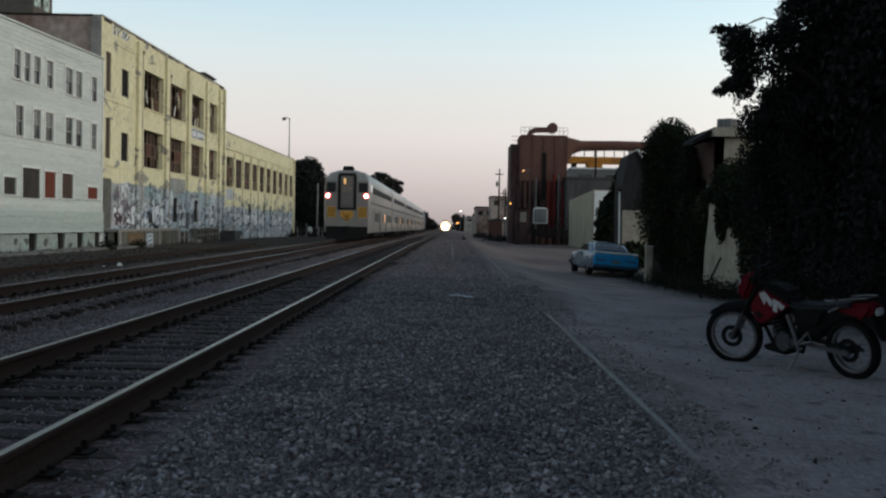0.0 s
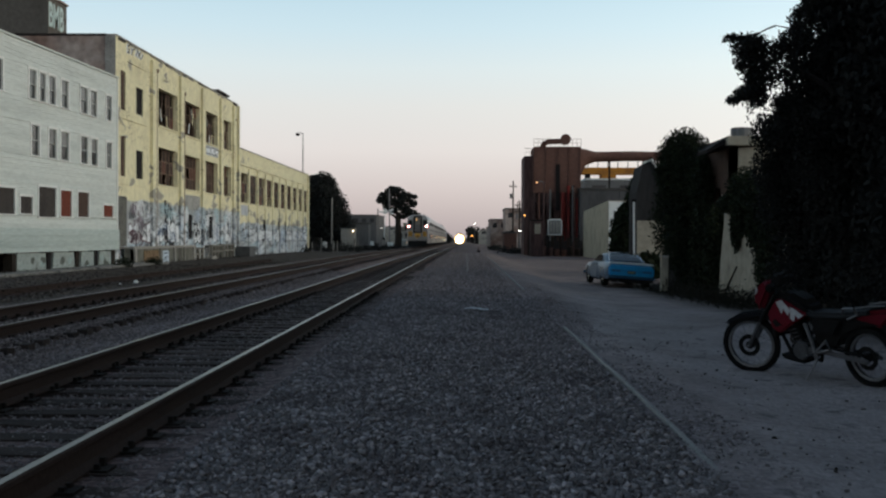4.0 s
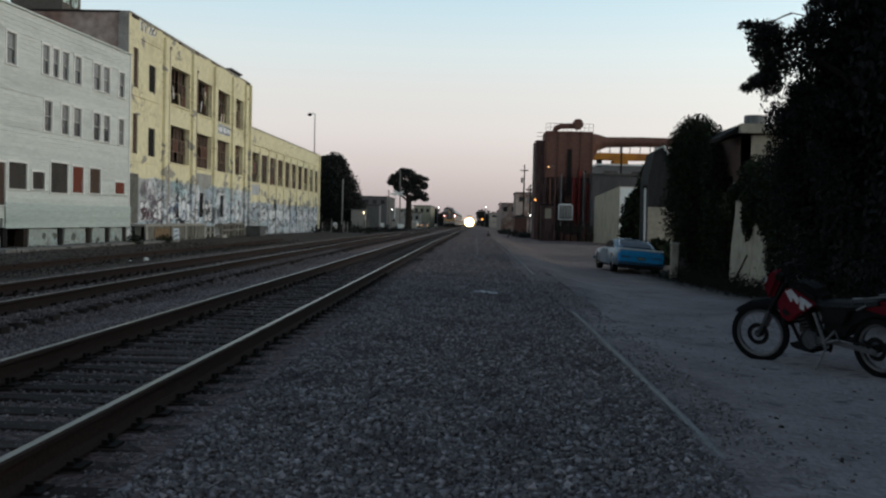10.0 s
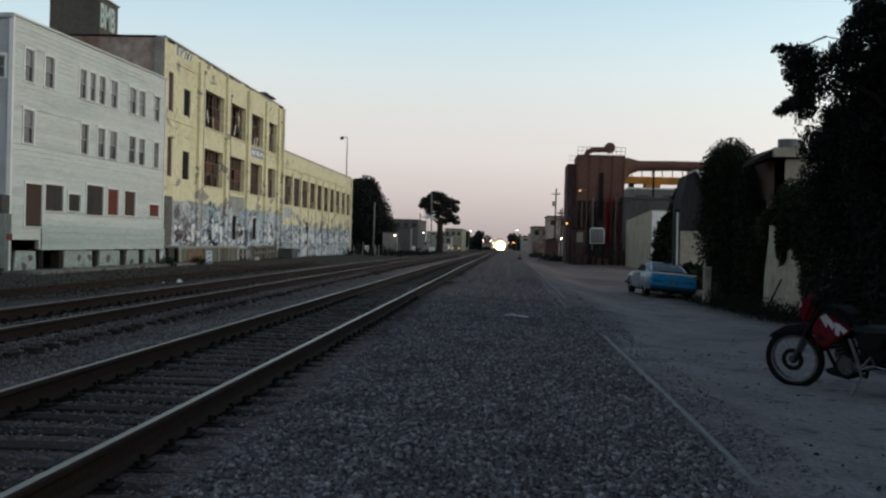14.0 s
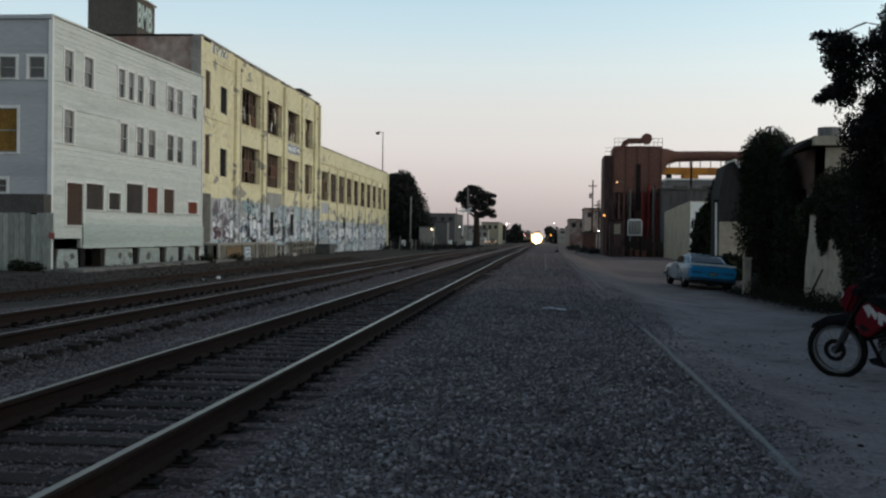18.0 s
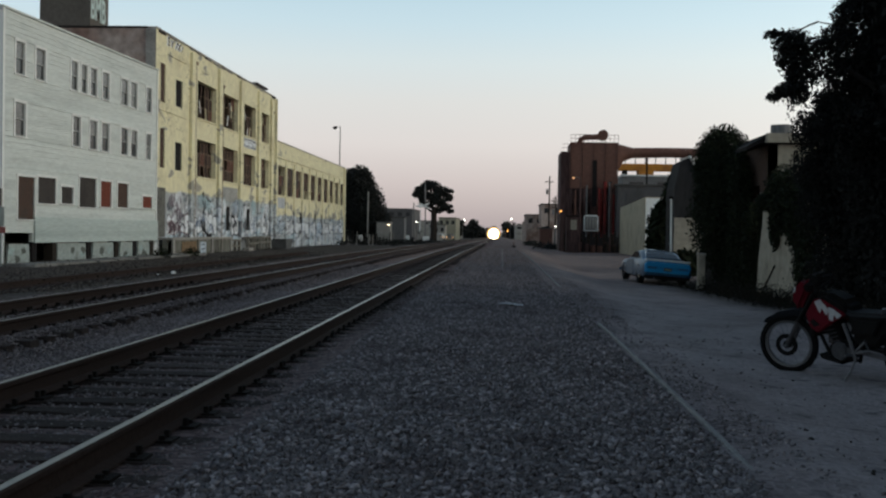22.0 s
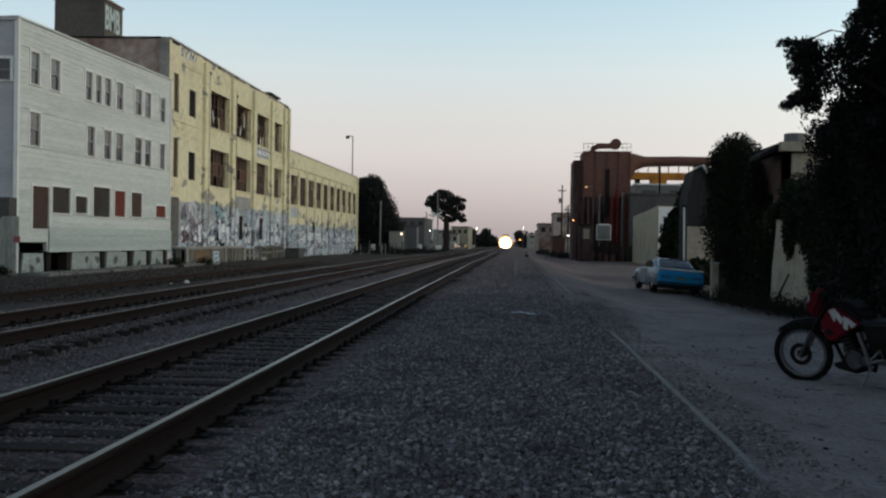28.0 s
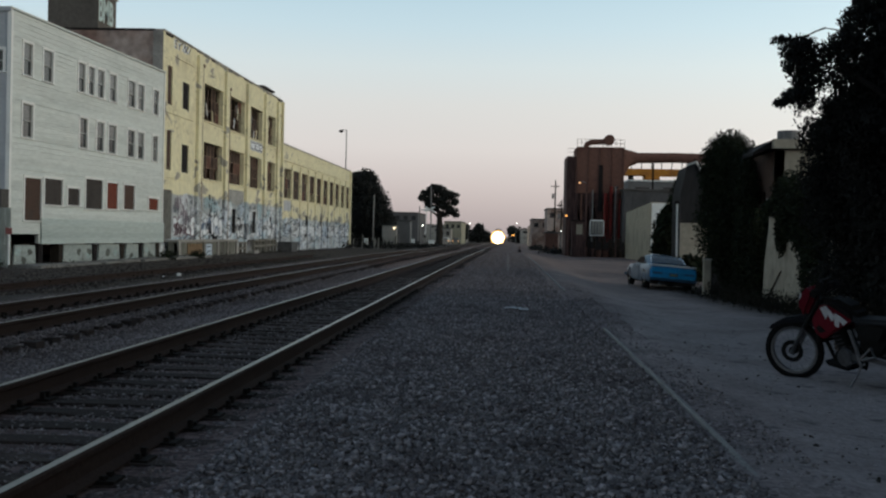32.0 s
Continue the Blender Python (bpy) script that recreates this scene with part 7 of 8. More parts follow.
def wheel_of(parent, name, m, r, tyre_w):
    w = new(name)
    w.parent = parent
    w.matrix_basis = m
    bm = bmesh.new()
    put_wheel(bm, (0, 0, 0), (0, 1, 0), [(r - 0.055, -tyre_w * 0.9), (r - 0.012, -tyre_w * 0.75), (r, 0), (r - 0.012, tyre_w * 0.75), (r - 0.055, tyre_w * 0.9), (r - 0.075, 0)], 40)
    part("tyre", bm, TYRE, w, "knobbly black tyre", smooth=True)
    bm = bmesh.new()
    for i in range(64):
        a = 2 * math.pi * i / 64
        m2 = Matrix.Rotation(a, 4, "Y")
        put_box(bm, -0.010, 0.010, -0.030 + 0.02 * (i % 2), 0.01 + 0.02 * (i % 2), r - 0.014, r - 0.006, m=m2)
    part("tread_knobs", bm, TYRE, w, kind="stuff")
    bm = bmesh.new()
    put_wheel(bm, (0, 0, 0), (0, 1, 0), [(r - 0.068, -0.026), (r - 0.068, 0.026), (r - 0.098, 0.020), (r - 0.098, -0.020)], 40)
    part("rim", bm, ALLOY, w, "dull alloy rim", smooth=True)
    bm = bmesh.new()
    for i in range(18):
        a = 2 * math.pi * i / 18
        s = 1 if i % 2 else -1
        put_tube(bm, (0.03 * math.cos(a + 0.8 * s), 0.03 * s, 0.03 * math.sin(a + 0.8 * s)), ((r - 0.09) * math.cos(a), 0, (r - 0.09) * math.sin(a)), 0.0025, n=4, caps=False)
    part("spokes", bm, ALLOY, w, kind="stuff")
    bm = bmesh.new()
    put_tube(bm, (0, -0.06, 0), (0, 0.06, 0), 0.045, n=14)
    part("hub", bm, ENGINE, w)
    bm = bmesh.new()
    put_wheel(bm, (0, 0.07, 0), (0, 1, 0), [(0.125, -0.002), (0.125, 0.002), (0.075, 0.002), (0.075, -0.002)], 28)
    part("brake_disc", bm, ENGINE, w)
    return w


def plate(name, outline, y0, y1, mt, parent=None, label="", bevel=0.012):
    bm = bmesh.new()
    k = 1.0 if parent else 0.90
    put_prism(bm, outline, y0, y1, lambda u, v, d: Vector((u, d, v * k)))
    return part(name, bm, mt, parent or bike, label, smooth=bevel >= 0.015, bevel=bevel)


def tube(name, pts, r, mt, parent=None, label=""):
    bm = bmesh.new()
    k = 1.0 if parent else 0.90
    put_path(bm, [(a, b, c * k) for a, b, c in pts], r, 8)
    return part(name, bm, mt, parent or bike, label, smooth=True)


wheel_of(bike, "rear_wheel", pose(-WB, 0, 0.315), 0.315, 0.062)
fr = new("front_end")
fr.parent = bike
fr.matrix_basis = pose(0.485, 0, 0.785, 0, 0, 22) @ pose(0, 0, 0, 0, 28, 0).inverted()
wheel_of(fr, "front_wheel", Matrix.Translation((0.045, 0, -0.53)), 0.335, 0.05)
for s in (-1, 1):
    tube("fork_leg", [(0.04, 0.085 * s, -0.545), (0.03, 0.085 * s, -0.2)], 0.023, FORK, fr)
    tube("fork_tube", [(0.03, 0.085 * s, -0.22), (0.0, 0.085 * s, 0.14)], 0.024, ENGINE, fr)
tube("axle", [(0.045, -0.12, -0.53), (0.045, 0.12, -0.53)], 0.012, ALLOY, fr)
plate("front_fender", [(-0.12, -0.09), (0.10, -0.10), (0.28, -0.23), (0.40, -0.40), (0.385, -0.45), (0.26, -0.31), (0.08, -0.18), (-0.12, -0.17)], -0.07, 0.07, SKIN, fr, "high dark front fender", 0.02)
plate("headlight_fairing", [(0.05, -0.10), (0.15, -0.08), (0.225, 0.08), (0.17, 0.24), (0.06, 0.27)], -0.12, 0.12, RED_PLASTIC, fr, "red headlight fairing", 0.045)
plate("headlight", [(0.185, 0.03), (0.215, 0.04), (0.222, 0.12), (0.19, 0.13)], -0.08, 0.08, WHITE_PLASTIC, fr)
plate("windscreen", [(-0.02, 0.22), (0.14, 0.25), (0.09, 0.36), (0.00, 0.39), (-0.05, 0.32)], -0.10, 0.10, ENGINE, fr, "small black windscreen and dash", 0.03)
tube("handlebar", [(-0.10, -0.40, 0.26), (-0.03, -0.25, 0.27), (-0.01, -0.08, 0.20), (-0.01, 0.08, 0.20), (-0.03, 0.25, 0.27), (-0.10, 0.40, 0.26)], 0.013, ENGINE, fr)
for s in (-1, 1):
    plate("hand_guard", [(-0.02, 0.22), (0.06, 0.24), (0.05, 0.31), (-0.02, 0.30)], 0.30 * s - 0.07, 0.30 * s + 0.07, ENGINE, fr)
    tube("mirror_stem", [(-0.05, 0.27 * s, 0.27), (-0.04, 0.33 * s, 0.42)], 0.006, ENGINE, fr)
    plate("mirror", [(-0.05, 0.40), (-0.04, 0.40), (-0.03, 0.47), (-0.05, 0.47)], 0.33 * s - 0.05, 0.33 * s + 0.05, ENGINE, fr)
plate("tank", [(0.42, 0.80), (0.36, 1.02), (0.16, 1.08), (-0.10, 0.96), (-0.16, 0.80), (0.1, 0.72)], -0.13, 0.13, ENGINE, None, "black fuel tank", 0.055)
for s in (-1, 1):
    plate("shroud", [(0.39, 0.63), (0.43, 0.79), (0.29, 0.99), (0.18, 0.98), (-0.12, 0.82), (0.08, 0.70), (0.28, 0.56)], 0.145 * s - 0.02, 0.145 * s + 0.02, RED_PLASTIC, None, "red radiator shroud", 0.018)
    plate("graphic", [(0.28, 0.95), (0.20, 0.985), (0.09, 0.86), (0.13, 0.80), (0.185, 0.88), (0.215, 0.82)], 0.169 * s - 0.003, 0.169 * s + 0.003, WHITE_PLASTIC, None, "white slashed graphic", 0)
    plate("graphic", [(0.09, 0.90), (0.02, 0.875), (-0.07, 0.81), (-0.01, 0.765), (0.03, 0.82), (0.05, 0.735), (0.10, 0.755)], 0.169 * s - 0.003, 0.169 * s + 0.003, WHITE_PLASTIC, None, "white slashed graphic", 0)
    plate("shroud_vent", [(0.31, 0.64), (0.36, 0.70), (0.32, 0.74), (0.23, 0.67)], 0.168 * s - 0.004, 0.168 * s + 0.004, ENGINE, None, "black shroud vent", 0)
    plate("side_panel", [(-0.18, 0.78), (-0.12, 0.58), (-0.42, 0.60), (-0.52, 0.78)], 0.12 * s - 0.015, 0.12 * s + 0.015, ENGINE)
    tube("footpeg", [(-0.16, 0.12 * s, 0.36), (-0.16, 0.27 * s, 0.36)], 0.012, ALLOY)
    plate("swingarm", [(-0.16, 0.42), (-0.16, 0.36), (-0.80, 0.285), (-0.80, 0.345)], 0.11 * s - 0.016, 0.11 * s + 0.016, ALLOY, None, "dull alloy swingarm")
plate("seat", [(0.02, 0.90), (-0.15, 0.845), (-0.5, 0.86), (-0.86, 0.91), (-0.86, 0.84), (-0.5, 0.77), (-0.08, 0.77)], -0.13, 0.13, SEAT, None, "long grey-black vinyl seat", 0.045)
plate("tail", [(-0.62, 0.86), (-1.05, 0.93), (-1.12, 0.86), (-0.98, 0.70), (-0.66, 0.76)], -0.10, 0.10, RED_PLASTIC, None, "red tail fairing", 0.04)
plate("airbox", [(-0.06, 0.80), (-0.62, 0.80), (-0.98, 0.86), (-1.0, 0.74), (-0.72, 0.70), (-0.50, 0.58), (-0.40, 0.44), (-0.14, 0.44)], -0.085, 0.085, ENGINE, None, "black airbox and inner fender", 0.02)
plate("rear_fender", [(-0.92, 0.74), (-1.06, 0.78), (-1.18, 0.50), (-1.15, 0.49), (-1.0, 0.70)], -0.07, 0.07, ENGINE)
plate("tail_light", [(-1.115, 0.87), (-1.13, 0.80), (-1.09, 0.76), (-1.08, 0.84)], -0.05, 0.05, WHITE_PLASTIC)
plate("luggage_rack", [(-0.74, 0.935), (-1.00, 0.965), (-1.00, 0.955), (-0.74, 0.925)], -0.08, 0.08, ENGINE, None, "dark luggage rack", 0.003)
tube("grab_rail", [(-0.56, 0.14, 0.86), (-0.60, 0.17, 0.93), (-0.72, 0.17, 0.94), (-0.74, 0.14, 0.86), (-0.62, 0.15, 0.80)], 0.013, ALLOY, None, "pale grab loop")
tube("rack_rail", [(-0.70, 0.11, 0.93), (-0.90, 0.11, 0.965), (-1.03, 0.09, 0.97), (-1.03, -0.09, 0.97), (-0.90, -0.11, 0.965), (-0.70, -0.11, 0.93)], 0.009, ALLOY, None, "bright luggage rack rail")
plate("engine", [(0.16, 0.46), (0.0, 0.50), (-0.16, 0.50), (-0.18, 0.36), (-0.06, 0.26), (0.14, 0.27), (0.20, 0.36)], -0.13, 0.13, ENGINE, None, "black single-cylinder engine", 0.03)
plate("cylinder", [(0.02, 0.48), (0.16, 0.44), (0.25, 0.66), (0.10, 0.71)], -0.085, 0.085, ENGINE, None, "finned black cylinder", 0.01)
for k in range(5):
    u, v = 0.045 + 0.022 * k, 0.49 + 0.042 * k
    plate("cooling_fin", [(u, v), (u + 0.15, v - 0.045), (u + 0.153, v - 0.036), (u + 0.003, v + 0.009)], -0.105, 0.105, FORK, None, "", 0)
for y0, rr in ((0.13, 0.105), (-0.155, 0.095)):
    bm = bmesh.new()
    put_tube(bm, (0.02, y0, 0.335), (0.02, y0 + 0.03, 0.335), rr, rr * 0.86, n=20)
    part("engine_cover", bm, FORK, bike, "round dark engine cover", smooth=True)
bm = bmesh.new()
put_tube(bm, (-0.12, 0.12, 0.34), (-0.12, 0.15, 0.34), 0.06, 0.05, n=16)
part("sprocket_cover", bm, FORK, bike, smooth=True)
plate("radiator", [(0.36, 0.50), (0.42, 0.50), (0.42, 0.74), (0.36, 0.74)], -0.13, 0.13, ENGINE)
plate("skid_plate", [(0.34, 0.30), (0.30, 0.24), (0.02, 0.20), (0.02, 0.23), (0.28, 0.28)], -0.12, 0.12, ENGINE)
tube("frame_tube", [(0.42, 0, 0.86), (0.38, 0, 0.5), (0.26, 0, 0.25), (-0.12, 0, 0.24), (-0.18, 0, 0.5), (-0.12, 0, 0.76)], 0.022, ENGINE)
tube("subframe", [(-0.12, 0.09, 0.76), (-0.6, 0.09, 0.80), (-1.0, 0.08, 0.86)], 0.014, ENGINE)
tube("frame_brace", [(-0.08, 0.165, 0.72), (-0.16, 0.165, 0.48), (-0.20, 0.165, 0.30)], 0.019, ALLOY, None, "bare alloy frame brace")
tube("foot_bracket", [(-0.19, 0.165, 0.38), (-0.34, 0.165, 0.53), (-0.38, 0.165, 0.43), (-0.22, 0.165, 0.38)], 0.015, ALLOY)
tube("exhaust_pipe", [(0.30, -0.05, 0.52), (0.36, -0.10, 0.40), (0.1, -0.17, 0.36), (-0.3, -0.17, 0.55)], 0.022, HEADER, None, "heat-browned header pipe")
tube("muffler", [(-0.3, -0.17, 0.55), (-0.5, -0.17, 0.64), (-0.95, -0.17, 0.76)], [0.03, 0.055, 0.05], ENGINE)
tube("shock", [(-0.24, 0, 0.70), (-0.30, 0, 0.40)], 0.035, ENGINE)
tube("kickstand", [(-0.20, 0.15, 0.32), (-0.17, 0.23, 0.17), (-0.13, 0.29, 0.05)], 0.014, ALLOY, None, "thin steel kickstand")
plate("stand_foot", [(-0.17, 0.038), (-0.09, 0.038), (-0.09, 0.055), (-0.17, 0.055)], 0.26, 0.32, ALLOY, None, "", 0.003)
plate("chain_guard", [(-0.30, 0.45), (-0.30, 0.43), (-0.75, 0.37), (-0.75, 0.40)], 0.10, 0.13, ENGINE, None, "", 0.003)

# ---- small things on the ground ----
for x, y0, y1 in ((1.52, 5.6, 16.3), (1.52, 27.5, 76.0), (0.06, 42.0, 100.0)):
    r = thing("abandoned_rail", "worn rail of an abandoned track buried level with the dirt", "rail", group="abandoned rails")
    bm = bmesh.new()
    ys = spread([(y0, y1, 2.0)])
    loops = [[bm.verts.new((x + u + 0.006 * math.sin(y), y, ground_z(x, y) + v - max(0.0, 9.0 - y) * 0.011 * (x > 1))) for u, v in ((-0.022, -0.08), (0.022, -0.08), (0.022, 0.026), (0.015, 0.035), (-0.015, 0.035), (-0.022, 0.026))] for y in ys]
    for a, b in zip(loops, loops[1:]):
        for k in range(6):
            bm.faces.new((a[k], a[(k + 1) % 6], b[(k + 1) % 6], b[k]))
    bm.faces.new(loops[0][::-1]), bm.faces.new(loops[-1])
    part("rail_head", bm, RAIL_OLD, r)
sid = thing("siding_rail", "dark rusted siding rail half sunk in the weeds", "rail", group="abandoned rails")
part("rail_head", rail_mesh("rail", -11.75, 8, 64, 0.02, None), [RAIL_RUST, RAIL_RUST], sid)
rag = thing("paper_litter", "torn strip of white paper lying on the gravel", "litter")
bm = bmesh.new()
r2 = random.Random(8)
grid = [[bm.verts.new((-0.03 + 0.05 * i + r2.uniform(-0.01, 0.01), 19.6 + 0.11 * j + 0.16 * math.sin(i * 0.5) + r2.uniform(-0.03, 0.03), 0.05 + r2.uniform(0, 0.025))) for j in range(5)] for i in range(10)]
for i in range(9):
    for j in range(4):
        if not (i > 6 and j > 2) and not (i < 2 and j < 1):
            bm.faces.new((grid[i][j], grid[i + 1][j], grid[i + 1][j + 1], grid[i][j + 1]))
part("sheet", bm, noise_mat("grubby_paper", (0.42, 0.43, 0.44), 0.8, coarse=4, fine=20), rag)
for i, (x, y, s) in enumerate(((-9.85, 31.5, 0.06), (-10.15, 31.0, 0.035), (-13.5, 31, 0.05))):
    l = thing("litter", "small pale crumpled litter beside the track", "litter", group="litter")
    bm = bmesh.new()
    bmesh.ops.create_icosphere(bm, subdivisions=2, radius=s, matrix=Matrix.Translation((x, y, ground_z(x, y) + s * 0.5)))
    for v in bm.verts:
        v.co += Vector((r2.uniform(-1, 1), r2.uniform(-1, 1), r2.uniform(-1, 1))) * s * 0.35
    part("wad", bm, TRIM_PAINT, l)

# ---- distance ----
GLOW_D = glow_mat("dim_amber_lamp", (1.0, 0.5, 0.2), 1.3)
GLOW_W, GLOW_O, GLOW_A = glow_mat("cool_lamp", (1.0, 0.95, 0.85), 9), glow_mat("sodium_lamp", (1.0, 0.38, 0.08), 3), glow_mat("amber_lamp", (1.0, 0.80, 0.52), 6)


def lamp_post(x, y, top, arm, glow, r=0.2, label="tall street lamp on a slim pole", wood=False):
    t = thing("street_lamp", label, "street lamp", group="street lamps")
    bm = bmesh.new()
    put_tube(bm, (x, y, ground_z(x, y) - 0.2), (x, y, top), 0.08 if y < 130 else 0.13, 0.06, n=8)
    part("pole", bm, BARK if wood else (YARD_STEEL if y < 130 else GREY_METAL), t)
    bm = bmesh.new()
    put_path(bm, [(x, y, top - 0.1), (x + arm * 0.5, y, top + 0.05), (x + arm, y, top)], 0.05, 6)
    part("arm", bm, GREY_METAL, t)
    bm = bmesh.new()
    bmesh.ops.create_uvsphere(bm, u_segments=10, v_segments=6, radius=r, matrix=Matrix.Translation((x + arm, y, top - r * 0.5)) @ Matrix.Diagonal((1, 1, 0.7, 1)))
    part("lamp_head", bm, glow or DARK_STEEL, t)
    return t


lamp_post(-23.1, 150, 15.9, -0.75, None, 0.32, "tall unlit street lamp behind the warehouse")
lamp_post(-14.25, 330, 5.4, 0.4, GLOW_W, 0.22, "lit street lamp by the crossing")
lamp_post(-12.14, 330, 5.1, 0.4, GLOW_W, 0.20, "lit street lamp by the crossing")
lamp_post(3.3, 420, 6.6, 0.3, GLOW_W, 0.22, "distant lit street lamp")
lamp_post(8.36, 115, 7.35, -0.75, GLOW_D, 0.12, "lamp with an amber glow before the red tower")
lamp_post(7.5, 150, 2.3, 0.0, GLOW_W, 0.10, "short white post with a bright lamp")
lamp_post(6.9, 123.5, 3.95, -0.15, GLOW_O, 0.12, "orange warning lamp on a low mast")
lamp_post(11.9, 118, 7.1, 0.0, None, 0.15, "slim unlit yard pole")
sig = thing("block_signal", "far track signal mast with an orange light", "signal")
bm = bmesh.new()
put_tube(bm, (2.25, 420, grade(420) - 0.1), (2.25, 420, 2.1), 0.12)
part("mast", bm, DARK_STEEL, sig)
bm = bmesh.new()
bmesh.ops.create_uvsphere(bm, u_segments=12, v_segments=8, radius=0.30, matrix=Matrix.Translation((2.25, 419.5, 1.75)))
part("signal_light", bm, GLOW_O, sig)


def utility_pole(x, y, top, arms):
    t = thing("utility_pole", "dark wooden utility pole with crossarms" if arms else "slim pale bare utility pole", "utility pole", group="utility poles")
    bm = bmesh.new()
    put_tube(bm, (x, y, ground_z(x, y) - 0.3), (x + 0.05, y, top), 0.17 if arms else 0.11, 0.11 if arms else 0.09, n=8)
    part("pole", bm, BARK if arms else CONCRETE, t)
    if not arms:
        return
    for z in arms:
        box_part("crossarm", (x - 0.7, x + 0.7, y - 0.16, y - 0.06, z, z + 0.16), BARK, t)
        for dx in (-0.6, 0.6):
            box_part("insulator", (x + dx - 0.05, x + dx + 0.05, y - 0.15, y - 0.07, z + 0.16, z + 0.34), GREY_METAL, t)
    bm = bmesh.new()
    put_tube(bm, (x - 0.35, y, top - 3.2), (x - 0.35, y, top - 2.3), 0.22, n=10)
    part("transformer", bm, GREY_METAL, t)


utility_pole(8.3, 190, 11.4, (10.3,))
utility_pole(8.95, 180, 7.6, (6.6, 5.6))
utility_pole(12.5, 260, 10.0, (9.0,))
utility_pole(-19.0, 150, 6.8, ())
sig = thing("crossing_signal", "level-crossing signal mast with white arms", "signal")
bm = bmesh.new()
put_tube(bm, (-14.0, 195, grade(195) - 0.2), (-14.15, 195, 10.2), 0.12)
put_tube(bm, (-16.1, 195, grade(195) - 0.2), (-16.2, 195, 6.5), 0.10)
part("mast", bm, GREY_METAL, sig)
for a in (-25, 25):
    box_part("crossbuck", (-1.0, 1.0, -0.05, 0.05, -0.13, 0.13), TRIM_PAINT, sig, m=pose(-14.3, 194.8, 5.95, 0, a, 0))
box_part("signal_box", (-15.9, -14.3, 194.7, 195, 5.7, 6.0), TRIM_PAINT, sig)
lamp_post(-15.6, 195, 3.05, 0.0, GLOW_W, 0.11, "low lit lamp by the crossing gate")
gatearm = thing("crossing_gate", "white crossing gate stand with its arm raised", "crossing gate")
box_part("base", (-15.3, -14.7, 193.5, 194.1, grade(194) - 0.1, grade(194) + 1.3), CONCRETE, gatearm)
bm = bmesh.new()
put_tube(bm, (-15.0, 193.8, grade(194) + 1.2), (-14.7, 193.8, 6.4), 0.09, 0.05, n=8)
part("arm", bm, TRIM_PAINT, gatearm)
box_part("counterweight", (-15.25, -14.85, 193.6, 194.0, grade(194) + 1.302, grade(194) + 1.7), DARK_STEEL, gatearm)
for i, (cx, cy, cw, ch) in enumerate(((-19.6, 147, 0.5, 1.0), (-18.3, 146, 0.4, 0.8), (-13.2, 185, 1.0, 0.9), (-12.0, 205, 0.9, 1.2), (-16.6, 186, 0.8, 1.0))):
    k = thing("trackside_box", "small pale trackside equipment box on a stub foot", "equipment box", group="trackside boxes")
    g = grade(cy) - (0.3 if cx < -13 else 0.2)
    box_part("case", (cx - cw / 2, cx + cw / 2, cy, cy + 0.5, g + 0.25, g + 0.25 + ch), CONCRETE if i % 2 else TRIM_PAINT, k)
    box_part("foot", (cx - cw / 4, cx + cw / 4, cy + 0.1, cy + 0.4, g - 0.2, g + 0.248), DARK_STEEL, k)
stand = thing("switch_stand", "low dark switch stand beside the buried rail", "switch stand")
bm = bmesh.new()
put_prism(bm, [(0.95, -0.8), (1.55, -0.8), (1.42, 0.0), (1.1, 0.0)], 108, 108.6, lambda u, v, d: Vector((u, d, v)))
part("base", bm, DARK_STEEL, stand)
bm = bmesh.new()
put_tube(bm, (1.26, 108.3, -0.02), (1.26, 108.3, 0.35), 0.05, n=8)
part("lever", bm, RUST_RED, stand)
cab = thing("relay_cabinet", "pale grey trackside relay cabinet with a lamp", "cabinet", group="relay cabinets")
box_part("body", (-17.7, -15.75, 150, 152, grade(150) - 0.6, 2.4), CONCRETE, cab)
box_part("roof", (-17.8, -15.65, 149.9, 152.1, 2.4, 2.52), GREY_METAL, cab)
bm = bmesh.new()
bmesh.ops.create_uvsphere(bm, u_segments=10, v_segments=6, radius=0.105, matrix=Matrix.Translation((-15.95, 149.8, 2.12)))
part("lamp", bm, GLOW_A, cab)
cab = thing("relay_cabinet", "mid-grey trackside relay shed", "cabinet", group="relay cabinets")
box_part("body", (-16.7, -14.5, 158, 161, grade(158) - 0.6, 3.2), GREY_METAL, cab)
box_part("roof", (-16.8, -14.4, 157.9, 161.1, 3.2, 3.35), ROOFING, cab)
shed_building("grey_block", "long grey flat-roofed block beyond the crossing", -34, -22.0, 260, 285, 6.5, DIM_METAL, ROOFING, low=-2, bands=6)
shed_building("brown_block", "yellowish low building beyond the crossing", -17.8, -13.0, 300, 330, 5.0, OCHRE, ROOFING, low=-2, bands=3)
shed_building("white_block", "small grey building by the crossing", -18.0, -14.9, 280, 288, 2.9, CONCRETE, ROOFING, low=-2, bands=2)
shed_building("far_block", "brown flat-roofed block down the lane", 5.3, 9.0, 232, 255, 5.1, BROWN_WALL, ROOFING, low=-2, bands=2)
shed_building("far_block", "tall brown block down the lane", 7.9, 12.5, 215, 230, 7.0, BROWN_WALL, ROOFING, low=-2, bands=2)
shed_building("far_block", "dull brown warehouse far down the lane", 6.4, 12, 300, 340, 4.2, BROWN_WALL, ROOFING, low=-3, bands=3)
shed_building("trailer_shed", "dark red low trailer shed by the lane", 5.9, 7.8, 165, 172, 1.95, RUST_RED, ROOFING, low=-0.9)
